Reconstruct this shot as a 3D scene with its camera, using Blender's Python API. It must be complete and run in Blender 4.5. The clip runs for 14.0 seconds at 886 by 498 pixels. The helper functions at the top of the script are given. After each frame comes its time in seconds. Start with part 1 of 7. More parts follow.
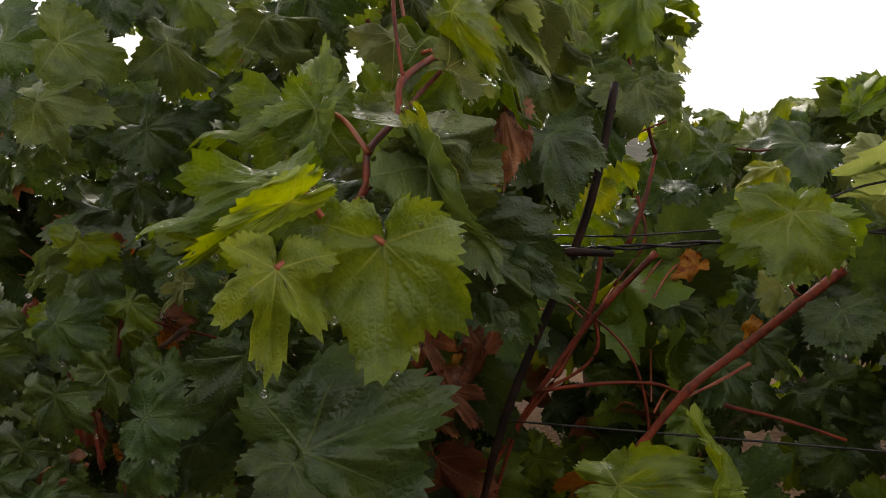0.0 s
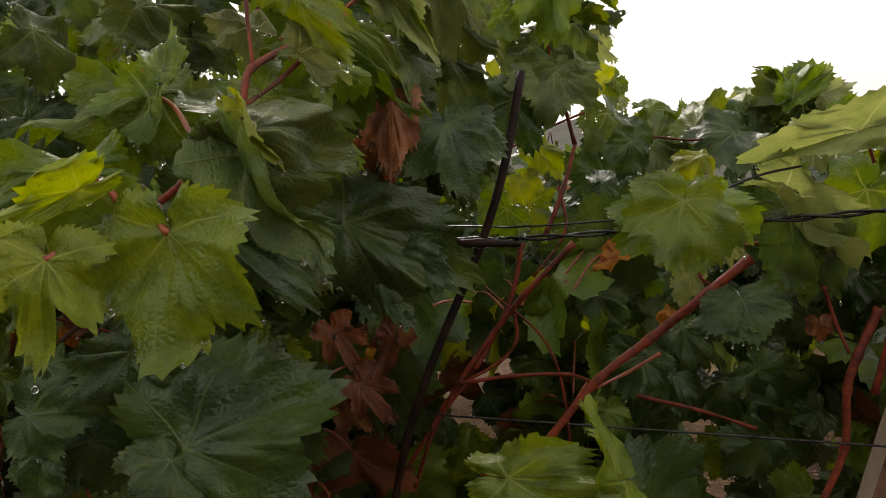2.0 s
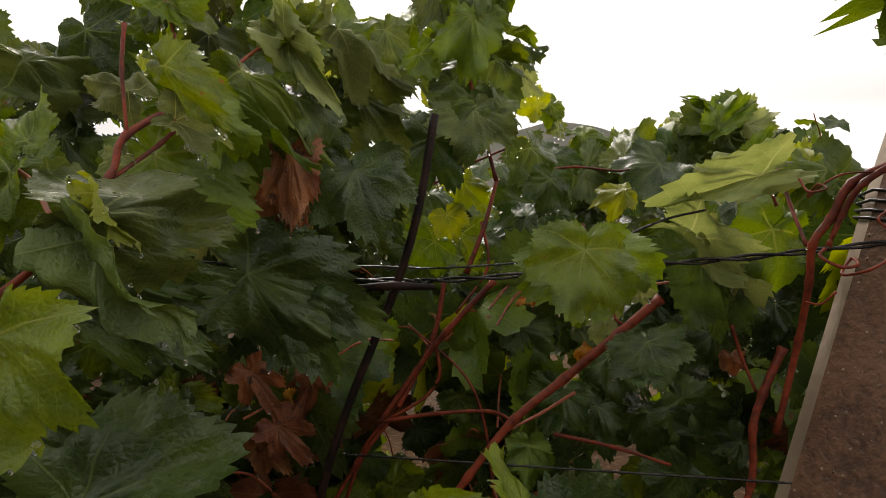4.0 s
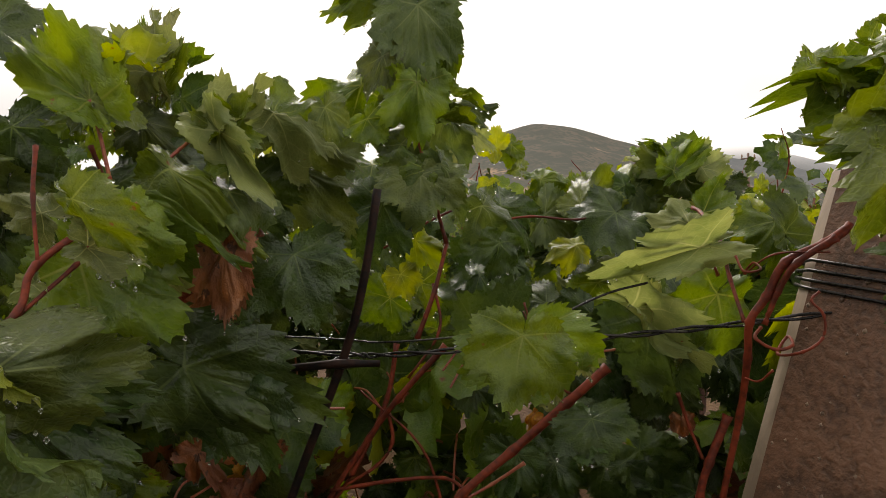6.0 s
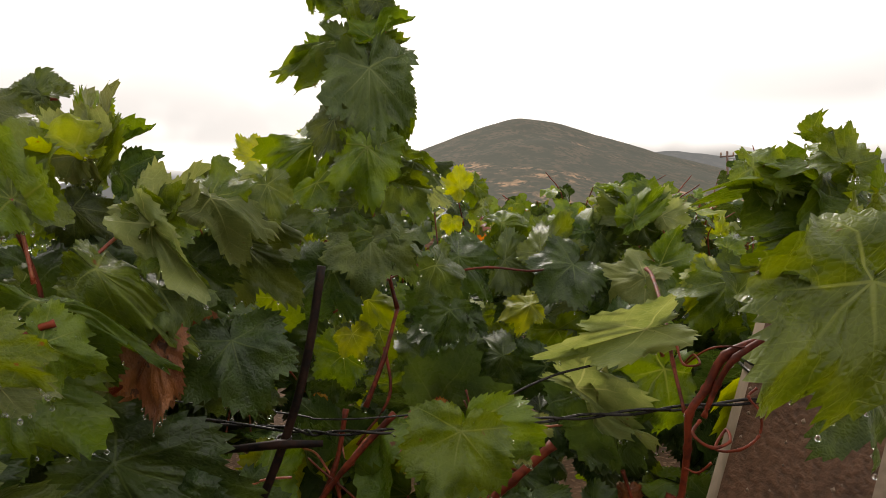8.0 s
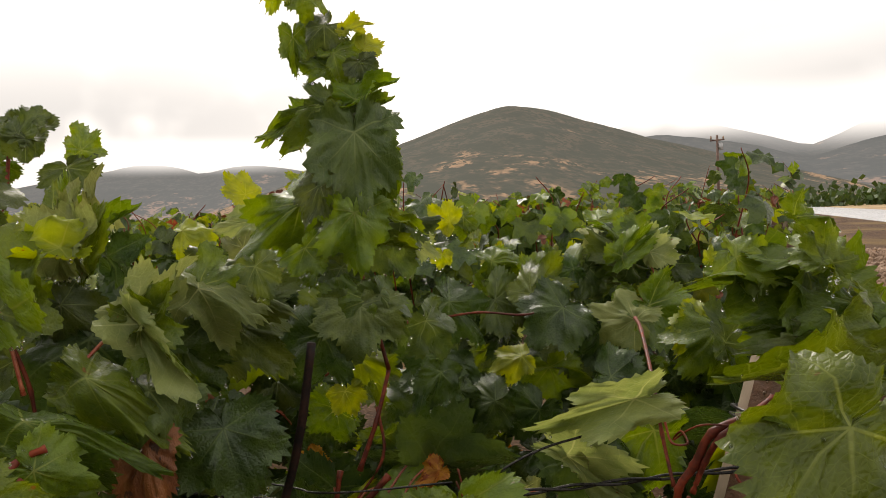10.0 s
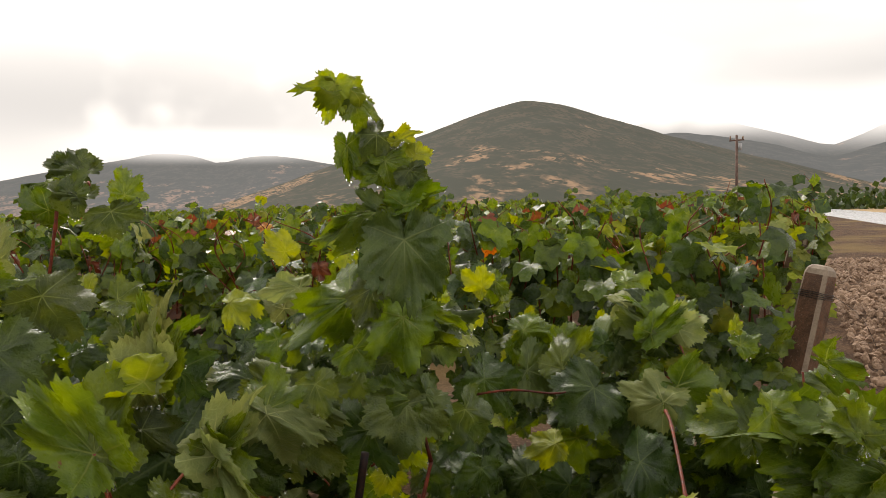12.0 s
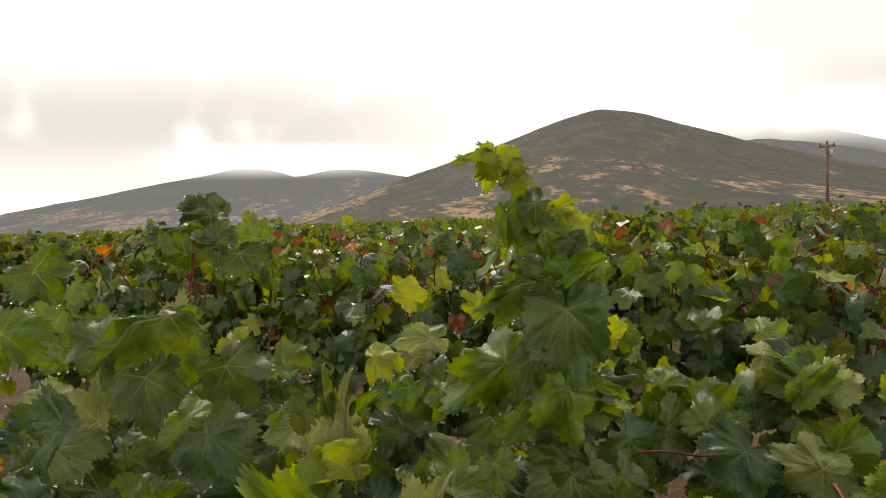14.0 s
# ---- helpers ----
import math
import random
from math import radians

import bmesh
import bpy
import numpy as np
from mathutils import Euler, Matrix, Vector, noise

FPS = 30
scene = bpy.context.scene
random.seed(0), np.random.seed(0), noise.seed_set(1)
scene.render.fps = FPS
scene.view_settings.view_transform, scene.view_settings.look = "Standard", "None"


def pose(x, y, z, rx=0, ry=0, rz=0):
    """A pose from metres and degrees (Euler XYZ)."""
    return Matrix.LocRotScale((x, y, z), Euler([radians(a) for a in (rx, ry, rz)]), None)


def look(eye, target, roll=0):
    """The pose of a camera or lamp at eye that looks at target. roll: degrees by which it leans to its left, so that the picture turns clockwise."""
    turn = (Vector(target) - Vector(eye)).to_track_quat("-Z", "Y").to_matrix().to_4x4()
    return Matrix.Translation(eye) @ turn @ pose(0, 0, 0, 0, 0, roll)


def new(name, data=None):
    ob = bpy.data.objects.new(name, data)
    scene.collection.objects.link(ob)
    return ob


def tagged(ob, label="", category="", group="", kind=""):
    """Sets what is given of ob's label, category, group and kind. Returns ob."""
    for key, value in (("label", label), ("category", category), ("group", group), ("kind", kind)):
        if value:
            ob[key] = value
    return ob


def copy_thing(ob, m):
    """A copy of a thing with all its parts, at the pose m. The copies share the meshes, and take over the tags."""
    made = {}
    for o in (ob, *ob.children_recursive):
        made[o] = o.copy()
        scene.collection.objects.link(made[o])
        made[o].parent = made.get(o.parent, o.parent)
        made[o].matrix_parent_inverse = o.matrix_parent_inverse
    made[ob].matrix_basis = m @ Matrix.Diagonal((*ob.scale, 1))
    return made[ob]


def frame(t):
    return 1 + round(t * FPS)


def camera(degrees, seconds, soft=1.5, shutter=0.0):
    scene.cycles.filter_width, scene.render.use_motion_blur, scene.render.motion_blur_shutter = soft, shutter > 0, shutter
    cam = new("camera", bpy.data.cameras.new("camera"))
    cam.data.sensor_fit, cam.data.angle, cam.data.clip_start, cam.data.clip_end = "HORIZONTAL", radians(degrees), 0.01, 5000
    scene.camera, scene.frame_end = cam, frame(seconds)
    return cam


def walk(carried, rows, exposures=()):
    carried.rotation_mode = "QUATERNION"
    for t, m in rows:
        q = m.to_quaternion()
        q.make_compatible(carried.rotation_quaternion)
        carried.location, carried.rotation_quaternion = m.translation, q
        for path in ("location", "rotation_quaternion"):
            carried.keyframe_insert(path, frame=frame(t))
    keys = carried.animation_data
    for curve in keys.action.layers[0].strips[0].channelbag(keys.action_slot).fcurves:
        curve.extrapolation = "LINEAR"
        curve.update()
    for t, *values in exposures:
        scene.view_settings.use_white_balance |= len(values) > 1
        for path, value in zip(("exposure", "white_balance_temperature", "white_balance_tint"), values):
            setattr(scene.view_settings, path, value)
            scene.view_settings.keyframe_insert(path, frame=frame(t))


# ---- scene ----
cam = camera(65.7, 14.0, soft=0.8)
METRES, EYE, TILT, LEAN, TURN = 0.75, 0.93, -1.5, -0.2, 0.0
ROWS = [
    (0.0, 0.0, 0.0, 0.0, 0.0, 0.0, -0.0),
    (0.5, 0.0251, 0.0045, -0.005, 0.18, -0.17, -0.04),
    (1.0, 0.0548, 0.0095, -0.0121, 0.31, -0.23, 0.07),
    (1.5, 0.0862, 0.012, -0.0102, -0.0, -0.39, 0.28),
    (2.0, 0.1204, 0.0112, -0.0043, -0.89, -0.48, 0.55),
    (2.5, 0.1459, 0.0097, 0.0036, -1.71, -0.41, 0.66),
    (3.0, 0.1671, 0.0102, 0.0148, -2.46, -0.35, 0.71),
    (5.5, 0.241, 0.0046, 0.124, -4.55, 0.11, 1.77),
    (6.0, 0.2588, 0.007, 0.1507, -4.84, 0.12, 2.11),
    (6.5, 0.2783, 0.0107, 0.179, -5.14, -0.34, 1.9),
    (7.0, 0.295, 0.0127, 0.2083, -5.5, -0.6, 1.67),
    (7.5, 0.3044, 0.0127, 0.2367, -5.94, -0.64, 1.64),
    (8.0, 0.3155, 0.013, 0.2694, -6.37, -0.45, 1.66),
    (10.5, 0.3272, 0.0058, 0.438, -7.01, -1.57, 3.17),
    (11.0, 0.3195, -0.0119, 0.4936, -7.03, -1.63, 2.51),
    (11.5, 0.305, -0.0283, 0.5327, -6.97, -1.63, 2.28),
    (12.0, 0.2767, -0.0435, 0.5828, -5.76, -1.83, 1.87),
    (12.5, 0.2421, -0.0531, 0.6259, -4.12, -1.76, 2.43),
    (13.0, 0.201, -0.0563, 0.6599, -2.61, -1.4, 2.64),
    (13.5, 0.1613, -0.0536, 0.682, -0.84, -0.89, 2.74),
    (14.0, 0.1242, -0.0438, 0.6918, 0.3, -0.68, 2.13),
]
walk(cam, [(t, pose(0, 0, EYE, TILT, LEAN, TURN) @ pose(METRES * x, METRES * y, METRES * z, 90 + pitch, roll, yaw)) for t, x, y, z, yaw, pitch, roll in ROWS],
     exposures=[(0.0, 0.70, 6900, 14), (8.0, 0.66, 7000, 13), (14.0, 0.54, 6950, 12)])

# ---- daylight: overcast sky, bright cloud ahead, weak broad sun behind the cloud ----
SUN_AZ, SUN_EL = radians(-8), radians(42)
world = bpy.data.worlds.new("overcast_sky")
scene.world = world
world.use_nodes = True
wn, wl = world.node_tree.nodes, world.node_tree.links
wn.clear()
sky = wn.new("ShaderNodeTexSky")
sky.sky_type, sky.sun_disc = "NISHITA", False
sky.sun_elevation, sky.sun_rotation = SUN_EL, SUN_AZ
sky.air_density, sky.dust_density = 1.0, 4.0
coord = wn.new("ShaderNodeTexCoord")
stretch = wn.new("ShaderNodeMapping")
stretch.inputs["Scale"].default_value = (1.0, 1.0, 2.6)
stretch.inputs["Location"].default_value = (0.35, 0.2, 0.1)
wl.new(coord.outputs["Generated"], stretch.inputs["Vector"])
cloud = wn.new("ShaderNodeTexNoise")
cloud.inputs["Scale"].default_value, cloud.inputs["Detail"].default_value = 1.7, 5.0
cloud.inputs["Roughness"].default_value = 0.45
wl.new(stretch.outputs["Vector"], cloud.inputs["Vector"])
tone = wn.new("ShaderNodeValToRGB")
tone.color_ramp.elements[0].position, tone.color_ramp.elements[0].color = 0.36, (9.0, 8.9, 8.8, 1)
tone.color_ramp.elements[1].position, tone.color_ramp.elements[1].color = 0.56, (13.0, 12.8, 12.4, 1)
wl.new(cloud.outputs["Fac"], tone.inputs["Fac"])
cover = wn.new("ShaderNodeMixRGB")
cover.inputs["Fac"].default_value = 0.9
wl.new(sky.outputs["Color"], cover.inputs["Color1"])
wl.new(tone.outputs["Color"], cover.inputs["Color2"])
background = wn.new("ShaderNodeBackground")
background.inputs["Strength"].default_value = 0.082
wl.new(cover.outputs["Color"], background.inputs["Color"])
wl.new(background.outputs["Background"], wn.new("ShaderNodeOutputWorld").inputs["Surface"])

sun = new("sun", bpy.data.lights.new("sun", "SUN"))
sun.data.energy, sun.data.angle, sun.data.color = 1.7, radians(22), (1.0, 0.96, 0.9)
sun.matrix_world = look((300 * math.sin(-SUN_AZ) * -1, 300 * math.cos(SUN_AZ), 300 * math.tan(SUN_EL)), (0, 0, 0))

# ---- materials ----
def material(name):
    m = bpy.data.materials.new(name)
    m.use_nodes = True
    m.node_tree.nodes.clear()
    return m, m.node_tree.nodes, m.node_tree.links


def maths(nodes, links, op, a, b=None, c=None, clamp=False):
    n = nodes.new("ShaderNodeMath")
    n.operation, n.use_clamp = op, clamp
    for slot, value in zip(n.inputs, (a, b, c)):
        if value is None:
            continue
        if isinstance(value, (int, float)):
            slot.default_value = value
        else:
            links.new(value, slot)
    return n.outputs[0]


def mixed(nodes, links, fac, a, b):
    n = nodes.new("ShaderNodeMixRGB")
    for slot, value in zip(n.inputs, (fac, a, b)):
        if isinstance(value, tuple):
            slot.default_value = (*value, 1)
        elif isinstance(value, (int, float)):
            slot.default_value = value
        else:
            links.new(value, slot)
    return n.outputs[0]


def noise_tex(nodes, links, scale, detail=3.0, vector=None, rough=0.55):
    n = nodes.new("ShaderNodeTexNoise")
    n.inputs["Scale"].default_value, n.inputs["Detail"].default_value = scale, detail
    n.inputs["Roughness"].default_value = rough
    if vector is not None:
        links.new(vector, n.inputs["Vector"])
    return n.outputs["Fac"]


def ranged(nodes, links, value, a, b, lo=0.0, hi=1.0):
    n = nodes.new("ShaderNodeMapRange")
    n.interpolation_type = "SMOOTHSTEP"
    links.new(value, n.inputs["Value"])
    for k, v in zip((1, 2, 3, 4), (a, b, lo, hi)):
        n.inputs[k].default_value = v
    return n.outputs[0]


def leaf_material(name, dark, light, vein, rust=(0.16, 0.07, 0.02), rust_from=0.7, through_light=0.32, joined=False, rough=0.36):
    """Wet vine leaf: branching veins, blistered blade, blotches, light passing through the blade."""
    m, n, l = material(name)
    uv = n.new("ShaderNodeSeparateXYZ")
    l.new(n.new("ShaderNodeUVMap").outputs["UV"], uv.inputs[0])
    s, d = uv.outputs["X"], uv.outputs["Y"]
    pos = n.new("ShaderNodeTexCoord").outputs["Object"]
    if joined:
        chance = n.new("ShaderNodeNewGeometry").outputs["Random Per Island"]
    else:
        chance = n.new("ShaderNodeObjectInfo").outputs["Random"]
    shift = n.new("ShaderNodeVectorMath")
    shift.operation = "ADD"
    l.new(pos, shift.inputs[0])
    lift = maths(n, l, "MULTIPLY", chance, 37.0)
    l.new(lift, shift.inputs[1])
    pos = shift.outputs[0]
    k = 0.09 if joined else 1.0
    main = ranged(n, l, maths(n, l, "ADD", d, maths(n, l, "MULTIPLY", s, 0.010)), 0.005, 0.018, 0.7, 0.0)
    fork = maths(n, l, "PINGPONG", maths(n, l, "SUBTRACT", maths(n, l, "MULTIPLY", s, 6.5), maths(n, l, "MULTIPLY", d, 5.5)), 0.5)
    side = ranged(n, l, fork, 0.01, 0.05, 0.22, 0.0)
    veins = maths(n, l, "MAXIMUM", main, side)
    fine = n.new("ShaderNodeTexVoronoi")
    fine.feature = "DISTANCE_TO_EDGE"
    fine.inputs["Scale"].default_value = 17.0 / k
    l.new(pos, fine.inputs["Vector"])
    net = ranged(n, l, fine.outputs["Distance"], 0.0, 0.09, 0.12, 0.0)
    blotch = noise_tex(n, l, 2.3 / k, 3.0, pos)
    base = mixed(n, l, ranged(n, l, blotch, 0.34, 0.66), dark, light)
    hue = n.new("ShaderNodeHueSaturation")
    l.new(maths(n, l, "MULTIPLY_ADD", chance, 0.026, 0.489), hue.inputs["Hue"])
    l.new(maths(n, l, "MULTIPLY_ADD", maths(n, l, "FRACT", maths(n, l, "MULTIPLY", chance, 7.3)), 0.55, 0.72), hue.inputs["Value"])
    l.new(base, hue.inputs["Color"])
    colour = mixed(n, l, net, hue.outputs["Color"], vein)
    colour = mixed(n, l, veins, colour, vein)
    spots = ranged(n, l, noise_tex(n, l, 4.5 / k, 4.0, pos), rust_from, rust_from + 0.06)
    colour = mixed(n, l, spots, colour, rust)
    height = maths(n, l, "ADD", maths(n, l, "MULTIPLY", fine.outputs["Distance"], 0.5), maths(n, l, "MULTIPLY", veins, -0.35))
    bump = n.new("ShaderNodeBump")
    bump.inputs["Strength"].default_value, bump.inputs["Distance"].default_value = 0.28, 0.011 * k
    l.new(height, bump.inputs["Height"])
    b = n.new("ShaderNodeBsdfPrincipled")
    l.new(colour, b.inputs["Base Color"])
    l.new(ranged(n, l, noise_tex(n, l, 6.0 / k, 2.0, pos), 0.35, 0.65, rough - 0.08, rough + 0.16), b.inputs["Roughness"])
    b.inputs["Specular IOR Level"].default_value = 0.30
    l.new(bump.outputs["Normal"], b.inputs["Normal"])
    glow = n.new("ShaderNodeBsdfTranslucent")
    bright = n.new("ShaderNodeHueSaturation")
    bright.inputs["Hue"].default_value, bright.inputs["Saturation"].default_value, bright.inputs["Value"].default_value = 0.482, 1.12, 1.9
    l.new(colour, bright.inputs["Color"])
    l.new(bright.outputs["Color"], glow.inputs["Color"])
    mix = n.new("ShaderNodeMixShader")
    mix.inputs[0].default_value = through_light
    l.new(b.outputs[0], mix.inputs[1])
    l.new(glow.outputs[0], mix.inputs[2])
    l.new(mix.outputs[0], n.new("ShaderNodeOutputMaterial").inputs["Surface"])
    return m


def rough_material(name, a, b, scale=6.0, fine=60.0, rough=0.8, bump=0.4, depth=0.004, metal=0.0, stretch=(1, 1, 1), spec=0.4):
    """Two tones at two scales with relief, for bark, wood, soil, concrete and metal."""
    m, n, l = material(name)
    mp = n.new("ShaderNodeMapping")
    mp.inputs["Scale"].default_value = stretch
    l.new(n.new("ShaderNodeTexCoord").outputs["Object"], mp.inputs["Vector"])
    v = mp.outputs["Vector"]
    big, small = noise_tex(n, l, scale, 4.0, v), noise_tex(n, l, fine, 4.0, v)
    blend = maths(n, l, "ADD", maths(n, l, "MULTIPLY", big, 0.55), maths(n, l, "MULTIPLY", small, 0.45))
    colour = mixed(n, l, ranged(n, l, blend, 0.38, 0.62), a, b)
    bp = n.new("ShaderNodeBump")
    bp.inputs["Strength"].default_value, bp.inputs["Distance"].default_value = bump, depth
    l.new(blend, bp.inputs["Height"])
    s = n.new("ShaderNodeBsdfPrincipled")
    l.new(colour, s.inputs["Base Color"])
    l.new(ranged(n, l, small, 0.3, 0.7, rough - 0.12, rough + 0.1), s.inputs["Roughness"])
    s.inputs["Metallic"].default_value, s.inputs["Specular IOR Level"].default_value = metal, spec
    l.new(bp.outputs["Normal"], s.inputs["Normal"])
    l.new(s.outputs[0], n.new("ShaderNodeOutputMaterial").inputs["Surface"])
    return m


GREEN = leaf_material("leaf_green", (0.058, 0.094, 0.010), (0.105, 0.150, 0.013), (0.20, 0.23, 0.05), rough=0.28)
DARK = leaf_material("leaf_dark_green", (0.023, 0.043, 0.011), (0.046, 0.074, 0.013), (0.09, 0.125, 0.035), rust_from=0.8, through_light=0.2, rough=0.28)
LIME = leaf_material("leaf_yellow_green", (0.14, 0.175, 0.010), (0.21, 0.24, 0.016), (0.28, 0.30, 0.05), through_light=0.36)
PALE = leaf_material("leaf_pale_underside", (0.120, 0.146, 0.042), (0.185, 0.205, 0.065), (0.34, 0.35, 0.14), through_light=0.34, rough=0.42)
SAGE = leaf_material("leaf_mid_green", (0.042, 0.064, 0.015), (0.078, 0.104, 0.020), (0.15, 0.18, 0.06), rust_from=0.8, through_light=0.26, rough=0.34)
RED = leaf_material("leaf_red", (0.105, 0.034, 0.016), (0.19, 0.068, 0.026), (0.20, 0.09, 0.04), rust=(0.05, 0.02, 0.01), rust_from=0.6, through_light=0.12)
ORANGE = leaf_material("leaf_orange", (0.30, 0.10, 0.015), (0.44, 0.20, 0.025), (0.33, 0.10, 0.03), rust=(0.2, 0.04, 0.01), rust_from=0.58, through_light=0.35)
FAR_GREEN = leaf_material("foliage_green", (0.058, 0.092, 0.010), (0.125, 0.165, 0.014), (0.14, 0.17, 0.05), joined=True)
FAR_DARK = leaf_material("foliage_dark", (0.022, 0.040, 0.010), (0.048, 0.075, 0.013), (0.07, 0.11, 0.04), through_light=0.2, joined=True)
FAR_RED = leaf_material("foliage_red", (0.09, 0.030, 0.014), (0.17, 0.062, 0.024), (0.25, 0.1, 0.04), joined=True)
CANE = rough_material("cane_red_brown", (0.055, 0.010, 0.005), (0.175, 0.030, 0.012), 25, 160, 0.5, 0.5, 0.0015, spec=0.18)
PETIOLE = rough_material("petiole_red", (0.20, 0.035, 0.02), (0.30, 0.09, 0.035), 30, 200, 0.36, 0.2, 0.0006)
BARK = rough_material("old_vine_bark", (0.030, 0.014, 0.010), (0.085, 0.042, 0.026), 18, 90, 0.8, 1.0, 0.006, stretch=(1, 1, 0.25))
IRON = rough_material("rusty_dark_iron", (0.006, 0.005, 0.005), (0.028, 0.013, 0.009), 30, 220, 0.6, 0.4, 0.001, spec=0.12)
WIRE = rough_material("wet_black_wire", (0.012, 0.012, 0.013), (0.04, 0.036, 0.034), 60, 300, 0.35, 0.2, 0.0004, metal=0.7)
CONCRETE = rough_material("wet_pebbly_concrete", (0.058, 0.028, 0.015), (0.145, 0.072, 0.040), 14, 130, 0.5, 1.0, 0.006)
CONCRETE_SMOOTH = rough_material("smooth_concrete_edge", (0.17, 0.125, 0.085), (0.26, 0.20, 0.145), 8, 90, 0.6, 0.4, 0.002)
STONE_DARK = rough_material("embedded_pebble", (0.07, 0.045, 0.03), (0.24, 0.17, 0.12), 60, 200, 0.35, 0.3, 0.001)
STONE = rough_material("gravel_stone", (0.13, 0.075, 0.045), (0.33, 0.22, 0.145), 7, 80, 0.75, 0.5, 0.003)
ROADTOP = rough_material("wet_pale_asphalt", (0.26, 0.26, 0.27), (0.36, 0.36, 0.37), 0.6, 40, 0.35, 0.2, 0.002)
STRAW = rough_material("dry_straw_field", (0.20, 0.13, 0.06), (0.36, 0.25, 0.12), 0.15, 9, 0.9, 0.6, 0.03)
POLE = rough_material("utility_pole_wood", (0.08, 0.05, 0.04), (0.16, 0.10, 0.08), 3, 30, 0.8, 0.5, 0.01)
GRAPE = rough_material("dark_blue_grape", (0.016, 0.014, 0.035), (0.06, 0.05, 0.09), 40, 200, 0.45, 0.1, 0.0005)


def glass_drop():
    m, n, l = material("clear_water")
    b = n.new("ShaderNodeBsdfPrincipled")
    b.inputs["Base Color"].default_value = (1, 1, 1, 1)
    b.inputs["Transmission Weight"].default_value, b.inputs["IOR"].default_value, b.inputs["Roughness"].default_value = 1.0, 1.33, 0.02
    l.new(b.outputs[0], n.new("ShaderNodeOutputMaterial").inputs["Surface"])
    return m


WATER = glass_drop()


def soil_material():
    """Red-brown stony soil, dry grass in patches, gravel on the headland."""
    m, n, l = material("vineyard_soil")
    pos = n.new("ShaderNodeTexCoord").outputs["Object"]
    big, mid, small = noise_tex(n, l, 0.25, 4, pos), noise_tex(n, l, 2.6, 5, pos), noise_tex(n, l, 38, 4, pos)
    soil = mixed(n, l, ranged(n, l, mid, 0.35, 0.65), (0.034, 0.018, 0.010), (0.080, 0.045, 0.025))
    soil = mixed(n, l, ranged(n, l, small, 0.52, 0.64), soil, (0.14, 0.086, 0.053))
    colour = mixed(n, l, ranged(n, l, big, 0.5, 0.66), soil, (0.13, 0.085, 0.035))
    bp = n.new("ShaderNodeBump")
    bp.inputs["Strength"].default_value, bp.inputs["Distance"].default_value = 0.8, 0.02
    l.new(small, bp.inputs["Height"])
    b = n.new("ShaderNodeBsdfPrincipled")
    l.new(colour, b.inputs["Base Color"])
    b.inputs["Roughness"].default_value, b.inputs["Specular IOR Level"].default_value = 0.85, 0.1
    l.new(bp.outputs["Normal"], b.inputs["Normal"])
    l.new(b.outputs[0], n.new("ShaderNodeOutputMaterial").inputs["Surface"])
    return m


SOIL = soil_material()


def hill_material(name, scrub, scrub2, grass, air, share):
    """Hillside with scrub and dry-grass clearings; share of air glow paints haze for a far backdrop."""
    m, n, l = material(name)
    pos = n.new("ShaderNodeTexCoord").outputs["Object"]
    mp = n.new("ShaderNodeMapping")
    mp.inputs["Scale"].default_value = (1, 0.4, 1.1)
    l.new(pos, mp.inputs["Vector"])
    v = mp.outputs["Vector"]
    big, mid, small = noise_tex(n, l, 0.006, 5, v, 0.6), noise_tex(n, l, 0.03, 5, v, 0.65), noise_tex(n, l, 0.11, 3, v)
    c = mixed(n, l, ranged(n, l, mid, 0.4, 0.62), scrub, scrub2)
    h = n.new("ShaderNodeSeparateXYZ")
    l.new(pos, h.inputs[0])
    low = ranged(n, l, h.outputs["Z"], 10.0, 170.0, 0.045, -0.06)
    patch = maths(n, l, "ADD", maths(n, l, "ADD", maths(n, l, "MULTIPLY", big, 0.6), maths(n, l, "MULTIPLY", mid, 0.4)), low)
    c = mixed(n, l, ranged(n, l, patch, 0.545, 0.60), c, grass)
    c = mixed(n, l, ranged(n, l, small, 0.49, 0.57), c, scrub)
    b = n.new("ShaderNodeBsdfPrincipled")
    b.inputs["Roughness"].default_value, b.inputs["Specular IOR Level"].default_value = 0.95, 0.05
    l.new(c, b.inputs["Base Color"])
    # Haze is painted: even grey-blue emission mixed over the hillside's own colour.
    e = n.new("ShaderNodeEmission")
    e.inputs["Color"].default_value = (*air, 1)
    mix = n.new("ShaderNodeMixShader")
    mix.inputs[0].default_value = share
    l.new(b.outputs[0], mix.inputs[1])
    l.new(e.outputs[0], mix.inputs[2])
    l.new(mix.outputs[0], n.new("ShaderNodeOutputMaterial").inputs["Surface"])
    return m


HILL = hill_material("hazed_scrub_hillside", (0.026, 0.030, 0.016), (0.060, 0.050, 0.029), (0.25, 0.155, 0.085), (0.40, 0.39, 0.40), 0.09)
HILL_FAR = hill_material("hazed_far_hillside", (0.030, 0.034, 0.026), (0.055, 0.052, 0.042), (0.20, 0.13, 0.09), (0.36, 0.37, 0.40), 0.22)


